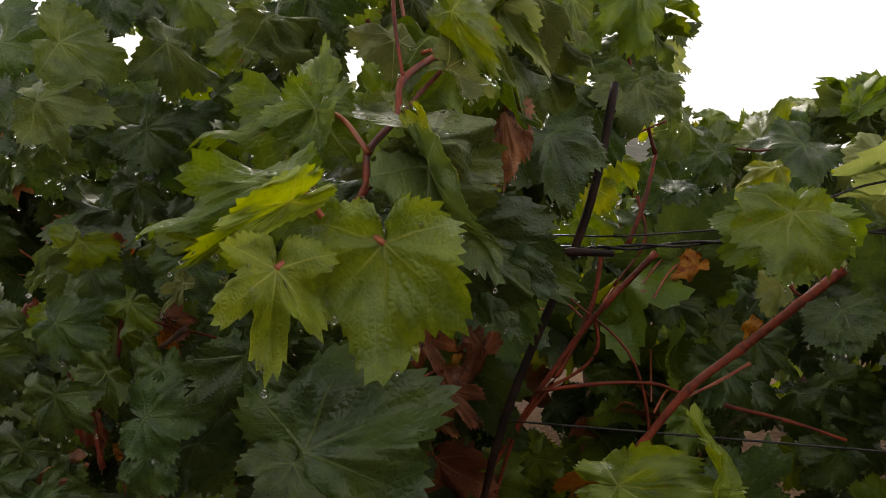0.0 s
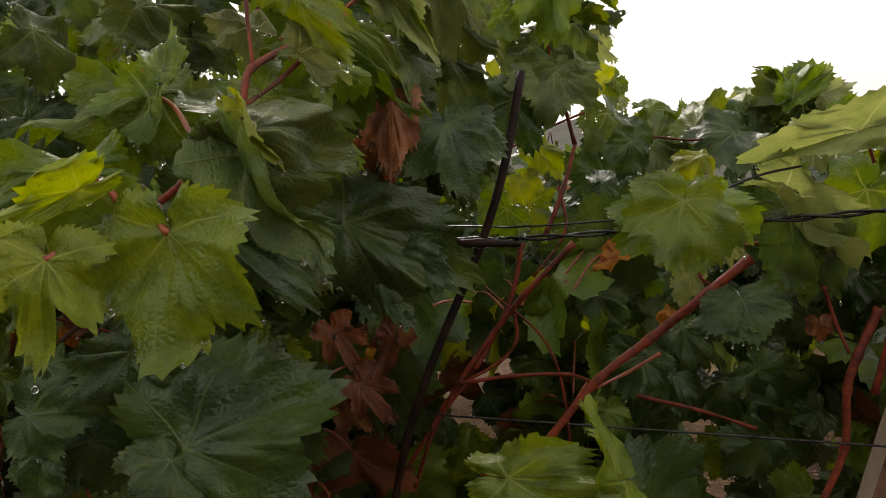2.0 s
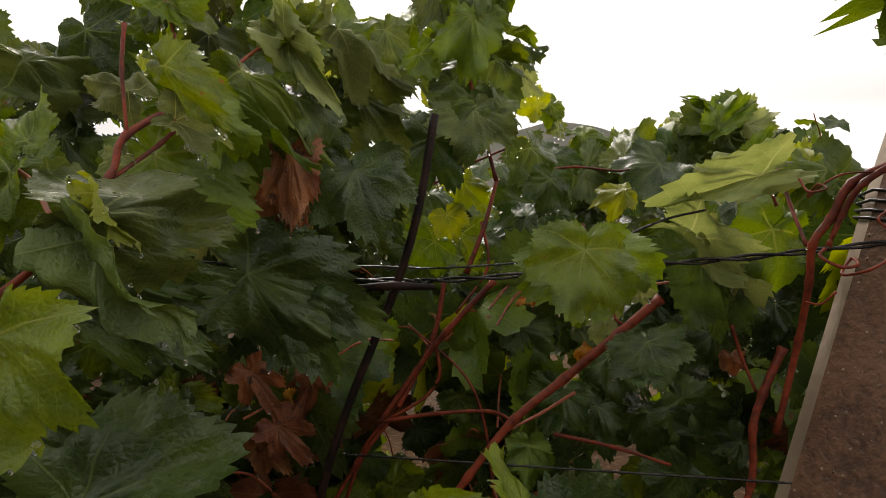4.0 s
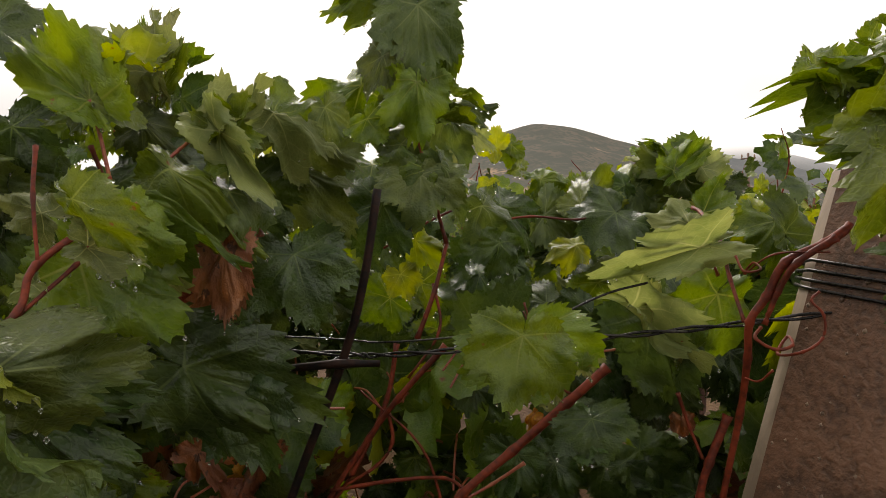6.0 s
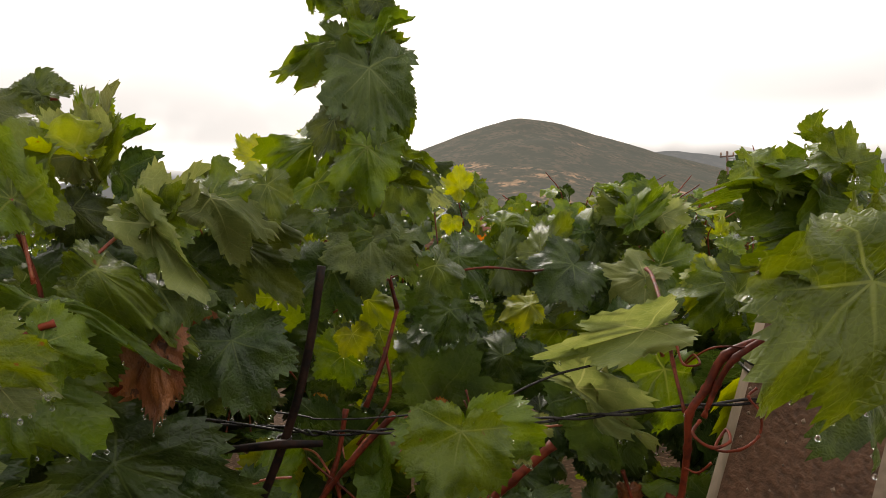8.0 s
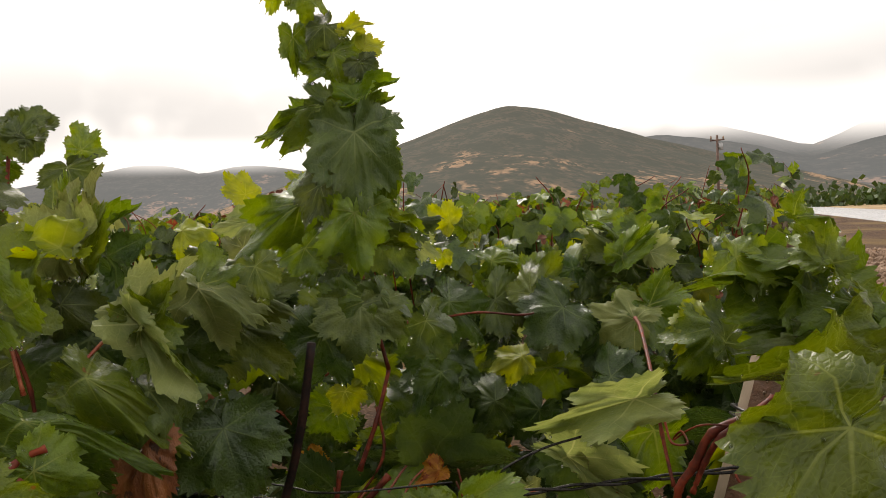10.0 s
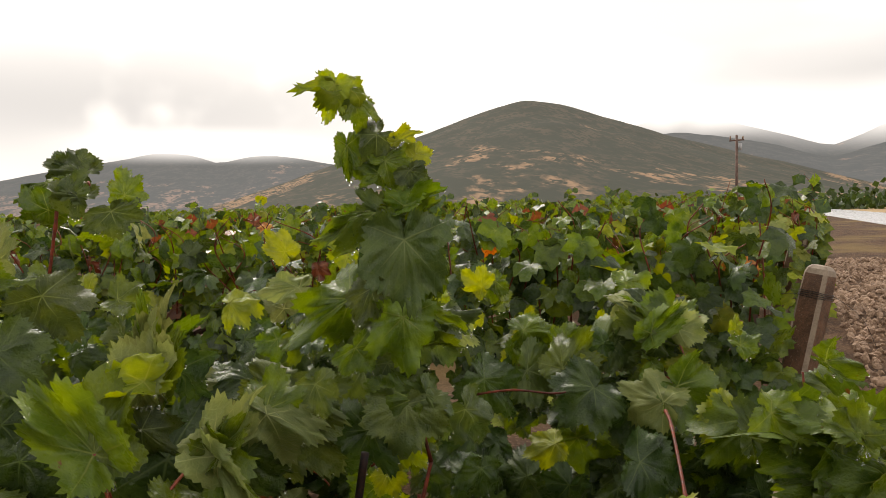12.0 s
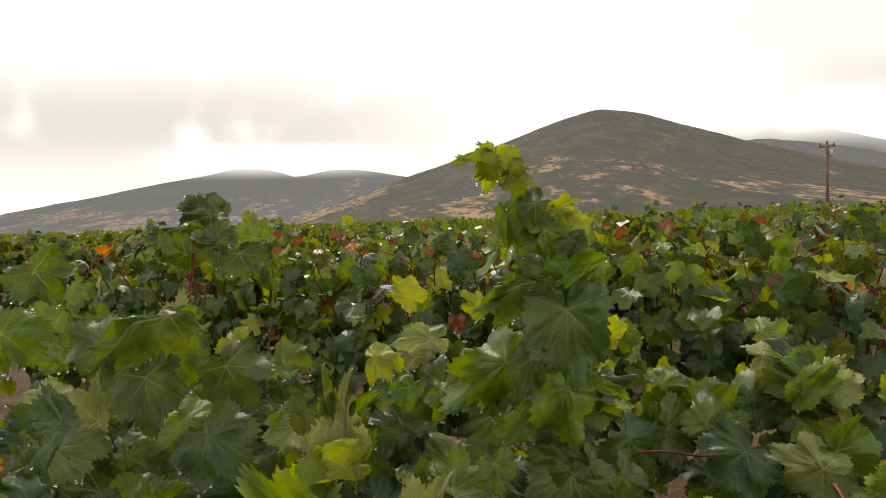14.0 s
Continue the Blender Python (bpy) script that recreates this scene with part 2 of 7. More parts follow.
def cloud_material(name, tone, power):
    m, n, l = material(name)
    uv = n.new("ShaderNodeUVMap").outputs["UV"]
    x = n.new("ShaderNodeSeparateXYZ")
    l.new(uv, x.inputs[0])
    pos = n.new("ShaderNodeTexCoord").outputs["Object"]
    puff = noise_tex(n, l, 0.0028, 3, pos, 0.4)
    edge_u = maths(n, l, "MULTIPLY", ranged(n, l, x.outputs["X"], 0.0, 0.45), ranged(n, l, x.outputs["X"], 0.55, 1.0, 1.0, 0.0))
    edge_v = maths(n, l, "MULTIPLY", ranged(n, l, x.outputs["Y"], 0.0, 0.5), ranged(n, l, x.outputs["Y"], 0.5, 1.0, 1.0, 0.0))
    alpha = maths(n, l, "MULTIPLY", maths(n, l, "MULTIPLY", edge_u, edge_v), ranged(n, l, puff, 0.12, 0.5))
    e = n.new("ShaderNodeEmission")
    e.inputs["Color"].default_value, e.inputs["Strength"].default_value = (*tone, 1), power
    t = n.new("ShaderNodeBsdfTransparent")
    mix = n.new("ShaderNodeMixShader")
    l.new(alpha, mix.inputs[0])
    l.new(t.outputs[0], mix.inputs[1])
    l.new(e.outputs[0], mix.inputs[2])
    l.new(mix.outputs[0], n.new("ShaderNodeOutputMaterial").inputs["Surface"])
    return m


CLOUD = cloud_material("drifting_cloud", (0.95, 0.93, 0.91), 0.97)
CLOUD_GREY = cloud_material("grey_cloud", (0.79, 0.785, 0.78), 0.70)

# ---- mesh helpers ----
def mesh_of(name, verts, faces, material, uvs=None, smooth=True):
    me = bpy.data.meshes.new(name)
    me.from_pydata([tuple(v) for v in verts], [], faces)
    me.materials.append(material)
    if uvs is not None:
        layer = me.uv_layers.new(name="UVMap")
        index = np.empty(len(me.loops), dtype=np.int32)
        me.loops.foreach_get("vertex_index", index)
        layer.data.foreach_set("uv", np.asarray(uvs, dtype=np.float32)[index].ravel())
    if smooth:
        me.polygons.foreach_set("use_smooth", [True] * len(me.polygons))
    me.update()
    return me


def child(name, me, parent, m=None, label=""):
    ob = new(name, me)
    ob.parent = parent
    if m is not None:
        ob.matrix_basis = m
    if label:
        ob["label"] = label
    return ob


def tube(points, radii, sides=7, caps=True):
    """Vertices and faces of a tapered tube along points."""
    pts = [Vector(p) for p in points]
    verts, faces = [], []
    ref = Vector((0.3, 0.2, 1)).normalized()
    for i, p in enumerate(pts):
        way = (pts[min(i + 1, len(pts) - 1)] - pts[max(i - 1, 0)]).normalized()
        a = way.cross(ref if abs(way.dot(ref)) < 0.95 else Vector((1, 0, 0))).normalized()
        b = way.cross(a)
        r = radii[i] if isinstance(radii, (list, tuple)) else radii
        for k in range(sides):
            t = 2 * math.pi * k / sides
            verts.append(p + (a * math.cos(t) + b * math.sin(t)) * r)
    for i in range(len(pts) - 1):
        for k in range(sides):
            k2 = (k + 1) % sides
            faces.append((i * sides + k, i * sides + k2, (i + 1) * sides + k2, (i + 1) * sides + k))
    if caps:
        faces.append(tuple(range(sides))[::-1])
        faces.append(tuple(len(verts) - sides + k for k in range(sides)))
    return verts, faces


def spline(points, steps=6):
    """A smooth line through points."""
    p = [Vector(q) for q in points]
    p = [p[0] * 2 - p[1]] + p + [p[-1] * 2 - p[-2]]
    out = []
    for i in range(1, len(p) - 2):
        for k in range(steps):
            t = k / steps
            out.append(0.5 * ((2 * p[i]) + (p[i + 1] - p[i - 1]) * t + (2 * p[i - 1] - 5 * p[i] + 4 * p[i + 1] - p[i + 2]) * t * t
                              + (3 * p[i] - p[i - 1] - 3 * p[i + 1] + p[i + 2]) * t ** 3))
    out.append(p[-2])
    return out


# ---- ground, road, hills ----
def lie(x, y):
    """Height of the ground: level round the vines, gently uneven."""
    return 0.03 * noise.noise(Vector((x * 0.7, y * 0.7, 0))) * max(0.0, 1 - math.hypot(x, y) / 60)


def build_ground():
    rings = [0.0] + [0.35 * 1.13 ** k for k in range(76)]
    seg = 96
    verts, faces = [Vector((0, 0, lie(0, 0)))], []
    for r in rings[1:]:
        for k in range(seg):
            a = 2 * math.pi * k / seg
            x, y = r * math.cos(a), r * math.sin(a)
            verts.append(Vector((x, y, lie(x, y))))
    for k in range(seg):
        faces.append((0, 1 + k, 1 + (k + 1) % seg))
    for i in range(len(rings) - 2):
        for k in range(seg):
            k2 = (k + 1) % seg
            faces.append((1 + i * seg + k, 1 + (i + 1) * seg + k, 1 + (i + 1) * seg + k2, 1 + i * seg + k2))
    tagged(new("ground", mesh_of("ground", verts, faces, SOIL)), "red-brown stony vineyard soil with dry grass", "ground", kind="structure")


build_ground()


def build_hill(name, label, crest, near, top, far, span, mat, rough, seed):
    """A range of hills: crest(azimuth) gives the skyline's height in degrees at the distance top."""
    na, nr = 150, 46
    verts, faces = [], []
    for j in range(nr):
        f = j / (nr - 1)
        r = near + (far - near) * f
        for i in range(na):
            az = span[0] + (span[1] - span[0]) * i / (na - 1)
            h = math.tan(radians(max(0.0, crest(az)))) * top
            u = (r - near) / (top - near)
            ramp = max(0.0, u) ** 1.15 if u < 1 else max(0.0, 1 - ((r - top) / (far - top)) ** 1.5)
            x, y = r * math.sin(radians(az)), r * math.cos(radians(az))
            q = Vector((x / 260, y / 260, seed))
            n1 = noise.fractal(q, 0.9, 2.1, 6)
            gully = abs(noise.noise(Vector((az * 0.16, r / 900, seed + 5))))
            z = h * ramp * (1 + 0.10 * (gully - 0.3) * (1.3 - ramp)) + rough * n1 * ramp * (1 if u < 1 else 0.5)
            verts.append(Vector((x, y, z - 3 * (1 - min(1, ramp * 8)))))
    for j in range(nr - 1):
        for i in range(na - 1):
            a = j * na + i
            faces.append((a, a + 1, a + na + 1, a + na))
    tagged(new(name, mesh_of(name, verts, faces, mat)), label, "mountain", kind="structure")


def tent(az, peak, height, left, right, soft=2.0):
    d = az - peak
    return height - (left if d < 0 else right) * (math.sqrt(d * d + soft * soft) - soft)


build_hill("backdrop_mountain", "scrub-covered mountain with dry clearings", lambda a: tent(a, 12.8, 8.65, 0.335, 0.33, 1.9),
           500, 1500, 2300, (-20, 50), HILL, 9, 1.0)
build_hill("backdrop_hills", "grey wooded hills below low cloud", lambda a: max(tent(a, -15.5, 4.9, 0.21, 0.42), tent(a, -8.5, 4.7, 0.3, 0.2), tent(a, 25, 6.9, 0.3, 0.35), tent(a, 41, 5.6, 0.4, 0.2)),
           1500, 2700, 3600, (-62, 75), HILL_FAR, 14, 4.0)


def build_cloud(name, az, el, width, height, dist, mat=CLOUD, label="white low cloud over the mountain"):
    c = Vector((dist * math.sin(radians(az)), dist * math.cos(radians(az)), dist * math.tan(radians(el))))
    side, up = Vector((math.cos(radians(az)), -math.sin(radians(az)), 0)), Vector((0, 0, 1))
    w, h = dist * math.tan(radians(width)) / 2, dist * math.tan(radians(height)) / 2
    verts = [c - side * w - up * h, c + side * w - up * h, c + side * w + up * h, c - side * w + up * h]
    ob = tagged(new(name, mesh_of(name, verts, [(0, 1, 2, 3)], mat, [(0, 0), (1, 0), (1, 1), (0, 1)], False)), label, "cloud", kind="structure")
    ob.visible_shadow = False


build_cloud("backdrop_cloud_1", 27, 6.9, 24, 5.5, 2400)
build_cloud("backdrop_cloud_2", -13, 5.6, 26, 3.5, 2250)
build_cloud("backdrop_cloud_3", 42, 6.2, 26, 6.5, 2350)
build_cloud("backdrop_cloud_4", 10, 9.9, 18, 2.4, 1300)
build_cloud("backdrop_cloud_5", -24, 8.2, 62, 19, 3300, CLOUD_GREY, "soft grey rain cloud over the hills")
build_cloud("backdrop_cloud_6", 42, 8.0, 44, 13, 3300, CLOUD_GREY, "soft grey rain cloud over the mountain")


def build_strip(name, label, category, centre, az, width, back, ahead, z, mat):
    """A level strip along a bearing, such as a road or a mown field."""
    d, side = Vector((math.sin(radians(az)), math.cos(radians(az)), 0)), Vector((math.cos(radians(az)), -math.sin(radians(az)), 0))
    n, v, f = 40, [], []
    for i in range(n + 1):
        p = Vector(centre) + d * (back + (ahead - back) * i / n)
        w = width / 2 * (1 + 0.04 * noise.noise(Vector((i * 0.9, az, 0))))
        for s, h in ((-1.02, -0.06), (-1, z), (-0.5, z + 0.02), (0, z + 0.03), (0.5, z + 0.02), (1, z), (1.02, -0.06)):
            v.append(p + side * w * s + Vector((0, 0, h)))
    for i in range(n):
        for k in range(6):
            a = i * 7 + k
            f.append((a, a + 7, a + 8, a + 1))
    tagged(new(name, mesh_of(name, v, f, mat)), label, category, kind="structure")


build_strip("road", "pale wet asphalt road beside the vineyard", "road", (18.3, 13.2, 0), 29, 5.0, -60, 150, 0.05, ROADTOP)
build_strip("field", "mown dry yellow grass field beyond the road", "field", (40.2, 1.2, 0), 29, 44, -60, 200, 0.04, STRAW)

# ---- vine leaves ----
VEINS = [0, 52, -52, 106, -106]


def leaf_shape(deg, depth, rng):
    """Radius of the blade at an angle from the tip: five lobes and an open base."""
    a = abs(deg)
    keys = [(0, 1.0), (10, 0.92), (29, 0.78 - depth * 2.4), (48, 0.88), (60, 0.84), (80, 0.72 - depth * 1.8), (102, 0.72), (120, 0.58), (142, 0.42), (160, 0.33), (174, 0.16), (180, 0.05)]
    for (a0, r0), (a1, r1) in zip(keys, keys[1:]):
        if a <= a1:
            f = (a - a0) / (a1 - a0)
            f = f * f * (3 - 2 * f)
            return r0 + (r1 - r0) * f
    return 0.06


def leaf_mesh(name, mat, seed, around=80, rings=(0.3, 0.6, 0.84, 1.0), depth=0.05, curl=0.2, fold=0.1, wave=0.07, teeth=0.055, pattern=(-1.0, 1.0), crumple=0.0, pillow=0.07):
    """One blade, 1 unit from the stalk to the tip (+Y), facing +Z."""
    rng = random.Random(seed)
    verts, uvs = [Vector((0, 0, 0))], [(0, 0)]
    lobes = [rng.uniform(0.9, 1.1) for _ in range(12)]
    for f in rings:
        for k in range(around):
            deg = -180 + 360 * (k + 0.5) / around
            near = min(VEINS, key=lambda v: abs(deg - v))
            off = radians(abs(deg - near))
            r = leaf_shape(deg, depth, rng) * lobes[int((deg + 180) / 30.01)] ** 0.6
            if f > 0.99:
                r *= 1 + teeth * pattern[k % len(pattern)] * rng.uniform(0.5, 1.5)
            r *= f
            t = radians(deg)
            x, y = r * math.sin(t), r * math.cos(t)
            s, d = r * math.cos(off), r * math.sin(off)
            z = fold * abs(x) - curl * (r * r) + pillow * min(d, 0.25) + wave * noise.noise(Vector((x * 2.4, y * 2.4, seed * 7.7))) * (0.4 + r)
            z += crumple * noise.noise(Vector((x * 8, y * 8, seed * 3.1)))
            z += wave * 0.55 * math.sin(5 * t + seed * 1.7) * f * f * r
            if f > 0.8:
                z += wave * 0.25 * math.sin(13 * t + seed) * (f - 0.8)
            verts.append(Vector((x, y, z)))
            uvs.append((s, d))
    faces = [(0, 1 + (k + 1) % around, 1 + k) for k in range(around - 1)]
    for i in range(len(rings) - 1):
        for k in range(around - 1):
            a = 1 + i * around + k
            faces.append((a, a + 1, a + around + 1, a + around))
    faces = [tuple(reversed(f)) for f in faces]
    return mesh_of(name, verts, faces, mat, uvs)


def leaf_set(mat, count, seed, **kw):
    out = []
    for i in range(count):
        rng = random.Random(seed * 31 + i)
        out.append(leaf_mesh("leaf", mat, seed * 10 + i, depth=rng.uniform(0.0, 0.14), curl=rng.uniform(-0.05, 0.5), fold=rng.uniform(-0.15, 0.4), wave=rng.uniform(0.1, 0.26), **kw))
    return out


FINE = {m.name: leaf_set(m, 5, i + 1) for i, m in enumerate((GREEN, DARK, LIME, PALE, RED, ORANGE))}
MID = {m.name: leaf_set(m, 4, i + 21, around=30, rings=(0.5, 1.0), teeth=0.07) for i, m in enumerate((GREEN, DARK, LIME, PALE, RED, ORANGE))}


def leaf_pose(base, tip, normal, size):
    """Pose of a blade whose stalk meets it at base, that points to tip and faces normal."""
    y = Vector(tip).normalized()
    z = Vector(normal)
    z = (z - y * z.dot(y)).normalized()
    x = y.cross(z)
    return Matrix.Translation(base) @ Matrix((x, y, z)).transposed().to_4x4() @ Matrix.Diagonal((size, size, size, 1))


# ---- vine rows ----
U = 0.75
ROW_DIR = Vector((0.94, -0.34, 0)).normalized()
ROW_OUT = Vector((0.34, 0.94, 0)).normalized()
STAKE = Vector((0.184, 0.75, 0))


def on_row(along, out, z, row=0.0):
    return STAKE + ROW_DIR * along + ROW_OUT * (out + row) + Vector((0, 0, z))


def grow_vine(thing, origin, rng, leaves, canes=9, top=1.4, mix=(), width=0.34, low=0.55, size=(0.085, 0.125), cane_top=None, rise=0.0, arm_z=0.70, shoots=0.0, cane_r=0.0055):
    """Trunk, two arms along the wire, upright canes and their leaves, under one empty at the foot."""
    def place(p):
        return p - origin
    foot = origin.copy()
    bend = rng.uniform(-0.06, 0.06)
    line = spline([foot - Vector((0, 0, 0.03)), foot + ROW_DIR * bend + Vector((0, 0, 0.25)), foot - ROW_DIR * bend * 0.6 + Vector((0, 0, arm_z - 0.2)), foot + Vector((0, 0, arm_z - 0.08))])
    v, f = tube([place(p) for p in line], [0.04 - 0.012 * i / len(line) + rng.uniform(-0.004, 0.006) for i in range(len(line))], 9)
    child("trunk", mesh_of("trunk", v, f, BARK), thing)
    for sign in (-1, 1):
        arm = spline([foot + Vector((0, 0, arm_z - 0.1)), foot + ROW_DIR * sign * 0.16 + Vector((0, 0, arm_z - 0.02)), foot + ROW_DIR * sign * 0.5 + Vector((0, 0, arm_z))])
        v, f = tube([place(p) for p in arm], [0.022 - 0.008 * i / len(arm) for i in range(len(arm))], 8)
        child("cordon_arm", mesh_of("cordon_arm", v, f, BARK), thing)
    made = 0
    spots = []
    crown = top if cane_top is None else cane_top
    for c in range(canes):
        along = -0.5 + (c + rng.uniform(0.1, 0.9)) / canes
        lean = rng.uniform(-1, 1) * width
        reach = crown - rng.uniform(0.0, 0.3) + (shoots if rng.random() < 0.22 else 0.0)
        pts = [foot + ROW_DIR * along + Vector((0, 0, arm_z - 0.01)),
               foot + ROW_DIR * (along + rng.uniform(-0.05, 0.05)) + ROW_OUT * lean * 0.35 + Vector((0, 0, arm_z + (reach - arm_z) * 0.4)),
               foot + ROW_DIR * (along + rng.uniform(-0.1, 0.1)) + ROW_OUT * lean * 0.75 + Vector((0, 0, arm_z + (reach - arm_z) * 0.8)),
               foot + ROW_DIR * (along + rng.uniform(-0.15, 0.15)) + ROW_OUT * lean * 1.1 + Vector((0, 0, reach))]
        line = spline(pts, 7)
        v, f = tube([place(p) for p in line], [cane_r * (1 - 0.6 * i / len(line)) for i in range(len(line))], 6)
        child("cane", mesh_of("cane", v, f, CANE), thing)
        for p in line[2:]:
            spots.append((p, lean))
    while made < leaves:
        p, lean = rng.choice(spots)
        side = rng.choice((-1, 1))
        drop = rng.uniform(0, 1) ** 1.6 * (p.z - low) * 0.9
        out = ROW_OUT * side * rng.uniform(0.03, 0.16) + ROW_DIR * rng.uniform(-0.1, 0.1) + Vector((0, 0, rng.uniform(-0.02, 0.05) + rise * rng.uniform(0, 4)))
        base = p + out - Vector((0, 0, drop))
        away = (base - (foot + ROW_DIR * (base - foot).dot(ROW_DIR))).dot(ROW_OUT)
        facing = ROW_OUT * (1 if away > 0 else -1) * rng.uniform(0.3, 1.0) + ROW_DIR * rng.uniform(-0.5, 0.5) + Vector((0, 0, rng.uniform(0.1, 1.0)))
        tip = Vector((rng.uniform(-0.7, 0.7), rng.uniform(-0.7, 0.7), rng.uniform(-1.0, 0.15)))
        name = rng.choices([m for m, _ in mix], [w for _, w in mix])[0]
        sz = rng.uniform(*size) * (0.75 if base.z > top - 0.12 else 1)
        yield p, base, tip, facing, sz, name
        made += 1


def vine(label, along, row, seed, leaves, group, fine=False, limit=None, **kw):
    """A vine with every leaf a part of its own."""
    rng = random.Random(seed)
    foot = on_row(along, 0, 0, row)
    foot.z = lie(foot.x, foot.y)
    thing = tagged(new("grapevine"), label, "grapevine", group)
    thing.location = foot
    source = FINE if fine else MID
    stalks_v, stalks_f = [], []
    for p, base, tip, facing, sz, name in grow_vine(thing, foot, rng, leaves, **kw):
        if limit is not None and not limit(base, sz):
            continue
        child("leaf", rng.choice(source[name]), thing, leaf_pose(base - foot, tip, facing, sz))
        if fine:
            start = base + (p - base) * min(1.0, 0.075 / max(0.01, (p - base).length))
            v, f = tube(spline([start - foot, (start + base) / 2 - foot + Vector((0, 0, 0.01)), base - foot], 3), 0.0017, 5, False)
            stalks_f += [tuple(i + len(stalks_v) for i in q) for q in f]
            stalks_v += v
    if stalks_v:
        tagged(child("petiole", mesh_of("petiole", stalks_v, stalks_f, PETIOLE), thing), kind="stuff")
    return thing


NEAR_MIX = (("leaf_green", 5), ("leaf_dark_green", 9), ("leaf_yellow_green", 0.7), ("leaf_pale_underside", 0.7), ("leaf_red", 0.5), ("leaf_orange", 0.25))
GREENS = (("leaf_green", 6), ("leaf_dark_green", 7), ("leaf_yellow_green", 1.2), ("leaf_pale_underside", 1), ("leaf_red", 0.3), ("leaf_orange", 0.2))
DARKS = (("leaf_green", 2.5), ("leaf_dark_green", 8), ("leaf_yellow_green", 0.5))
REDS = (("leaf_green", 6), ("leaf_dark_green", 2), ("leaf_yellow_green", 3), ("leaf_pale_underside", 1), ("leaf_red", 1.4), ("leaf_orange", 0.25))


def behind_front(base, sz):
    """Keeps the row's own leaves out of the open air before it and below its crown line."""
    q = base - STAKE
    out, along = q.dot(ROW_OUT), q.dot(ROW_DIR)
    if along > 0.75:
        return False
    top = 1.28 - 0.24 * min(1.0, max(0.0, (along + 0.65) / 0.3)) - 0.08 * min(1.0, max(0.0, (along + 0.1) / 0.3))
    front = 0.02 if along > -0.5 else -0.1
    if along > -0.12 and base.z > 0.62:
        front = 0.16
    return out > front and base.z < top + 0.08 * min(1, max(0, out))


for i, along in enumerate((-2.9, -2.05, -1.2, -0.55, 0.1)):
    vine("green wet grapevine trained on wires", along, 0.12, 40 + i, 350, "vines in the rows", fine=True, limit=behind_front, mix=NEAR_MIX, top=1.24, canes=6 if i < 3 else 3, cane_r=0.003, width=0.34, cane_top=1.12, rise=0.03, arm_z=0.42, low=0.1)

for i in range(3):
    vine("green wet grapevine trained on wires", -3.8 - 0.95 * i, 0.1, 60 + i, 170, "vines in the rows", mix=NEAR_MIX, top=1.3, canes=6, width=0.34, low=0.15)

ROW_GAP = 2.95
# row behind: dark leafy wall up to its end post
for i in range(6):
    vine("dense dark green grapevine by the end post" if i < 2 else "green grapevine trained on wires", 0.55 - i * 0.95, ROW_GAP, 70 + i, 240, "vines in the rows", mix=DARKS if i < 3 else GREENS, top=1.42, low=0.25, canes=12, width=0.4, shoots=0.06)
for i in range(6):
    vine("green grapevine with reddening leaves", 1.5 - i * 0.98, ROW_GAP * 2, 90 + i, 180, "vines in the rows", mix=REDS, top=1.45, low=0.3, canes=9, width=0.4, shoots=0.1)


# ---- far rows: each vine a thing, its many small leaves one part ----
def far_vine(seed, leaves, reds, around=9):
    rng = random.Random(seed)
    foot = Vector((0, 0, 0))
    thing = tagged(new("grapevine"), "distant green grapevine in a row", "grapevine", "vines in the rows")
    sets = {}
    mix = (("g", 6), ("d", 3.5), ("r", reds))
    for p, base, tip, facing, sz, name in grow_vine(thing, foot, rng, leaves, canes=5, shoots=0.3, mix=mix, top=1.45, low=0.35, width=0.4, size=(0.10, 0.15)):
        v, f, u = sets.setdefault(name, ([], [], []))
        m = leaf_pose(base, tip, facing, sz)
        s = len(v)
        v.append(m @ Vector((0, 0, 0)))
        u.append((0, 0))
        for k in range(around):
            deg = -170 + 340 * k / (around - 1)
            r = (1.0, 0.66, 0.9, 0.6, 0.75)[abs(k - around // 2) % 5]
            t = radians(deg)
            v.append(m @ Vector((r * math.sin(t), r * math.cos(t), 0.12 * abs(math.sin(t)) - 0.2 * r * r)))
            u.append((r, 0.2))
        f += [(s, s + k + 1, s + k + 2)[::-1] for k in range(around - 1)]
    for name, (v, f, u) in sets.items():
        tagged(child("foliage", mesh_of("foliage", v, f, {"g": FAR_GREEN, "d": FAR_DARK, "r": FAR_RED}[name], u), thing), kind="stuff")
    return thing


FAR_VINES = [far_vine(200 + i, 210, (0.2, 0.5, 1.2, 0.1)[i]) for i in range(4)]
rng = random.Random(5)
used = set()
# Row -0.78 is an unseen addition behind the camera that blocks low sky light.
for r in (-0.78, 3, 4, 5, 6):
    for i in range(-2 if r < 0 else 0, 5 if r < 0 else min(34, 12 + r * 3)):
        p = on_row(0.3 + r * 0.69 - i + rng.uniform(-0.15, 0.15), rng.uniform(-0.08, 0.08), 0, r * ROW_GAP)
        k = rng.randrange(len(FAR_VINES))
        m = pose(p.x, p.y, lie(p.x, p.y), 0, 0, math.degrees(math.atan2(0, 1)) + rng.choice((0, 180)) + rng.uniform(-8, 8)) @ Matrix.Scale(rng.uniform(0.85, 1.08), 4)
        if k not in used:
            used.add(k)
            FAR_VINES[k].matrix_basis = m
        else:
            copy_thing(FAR_VINES[k], m).matrix_basis = m


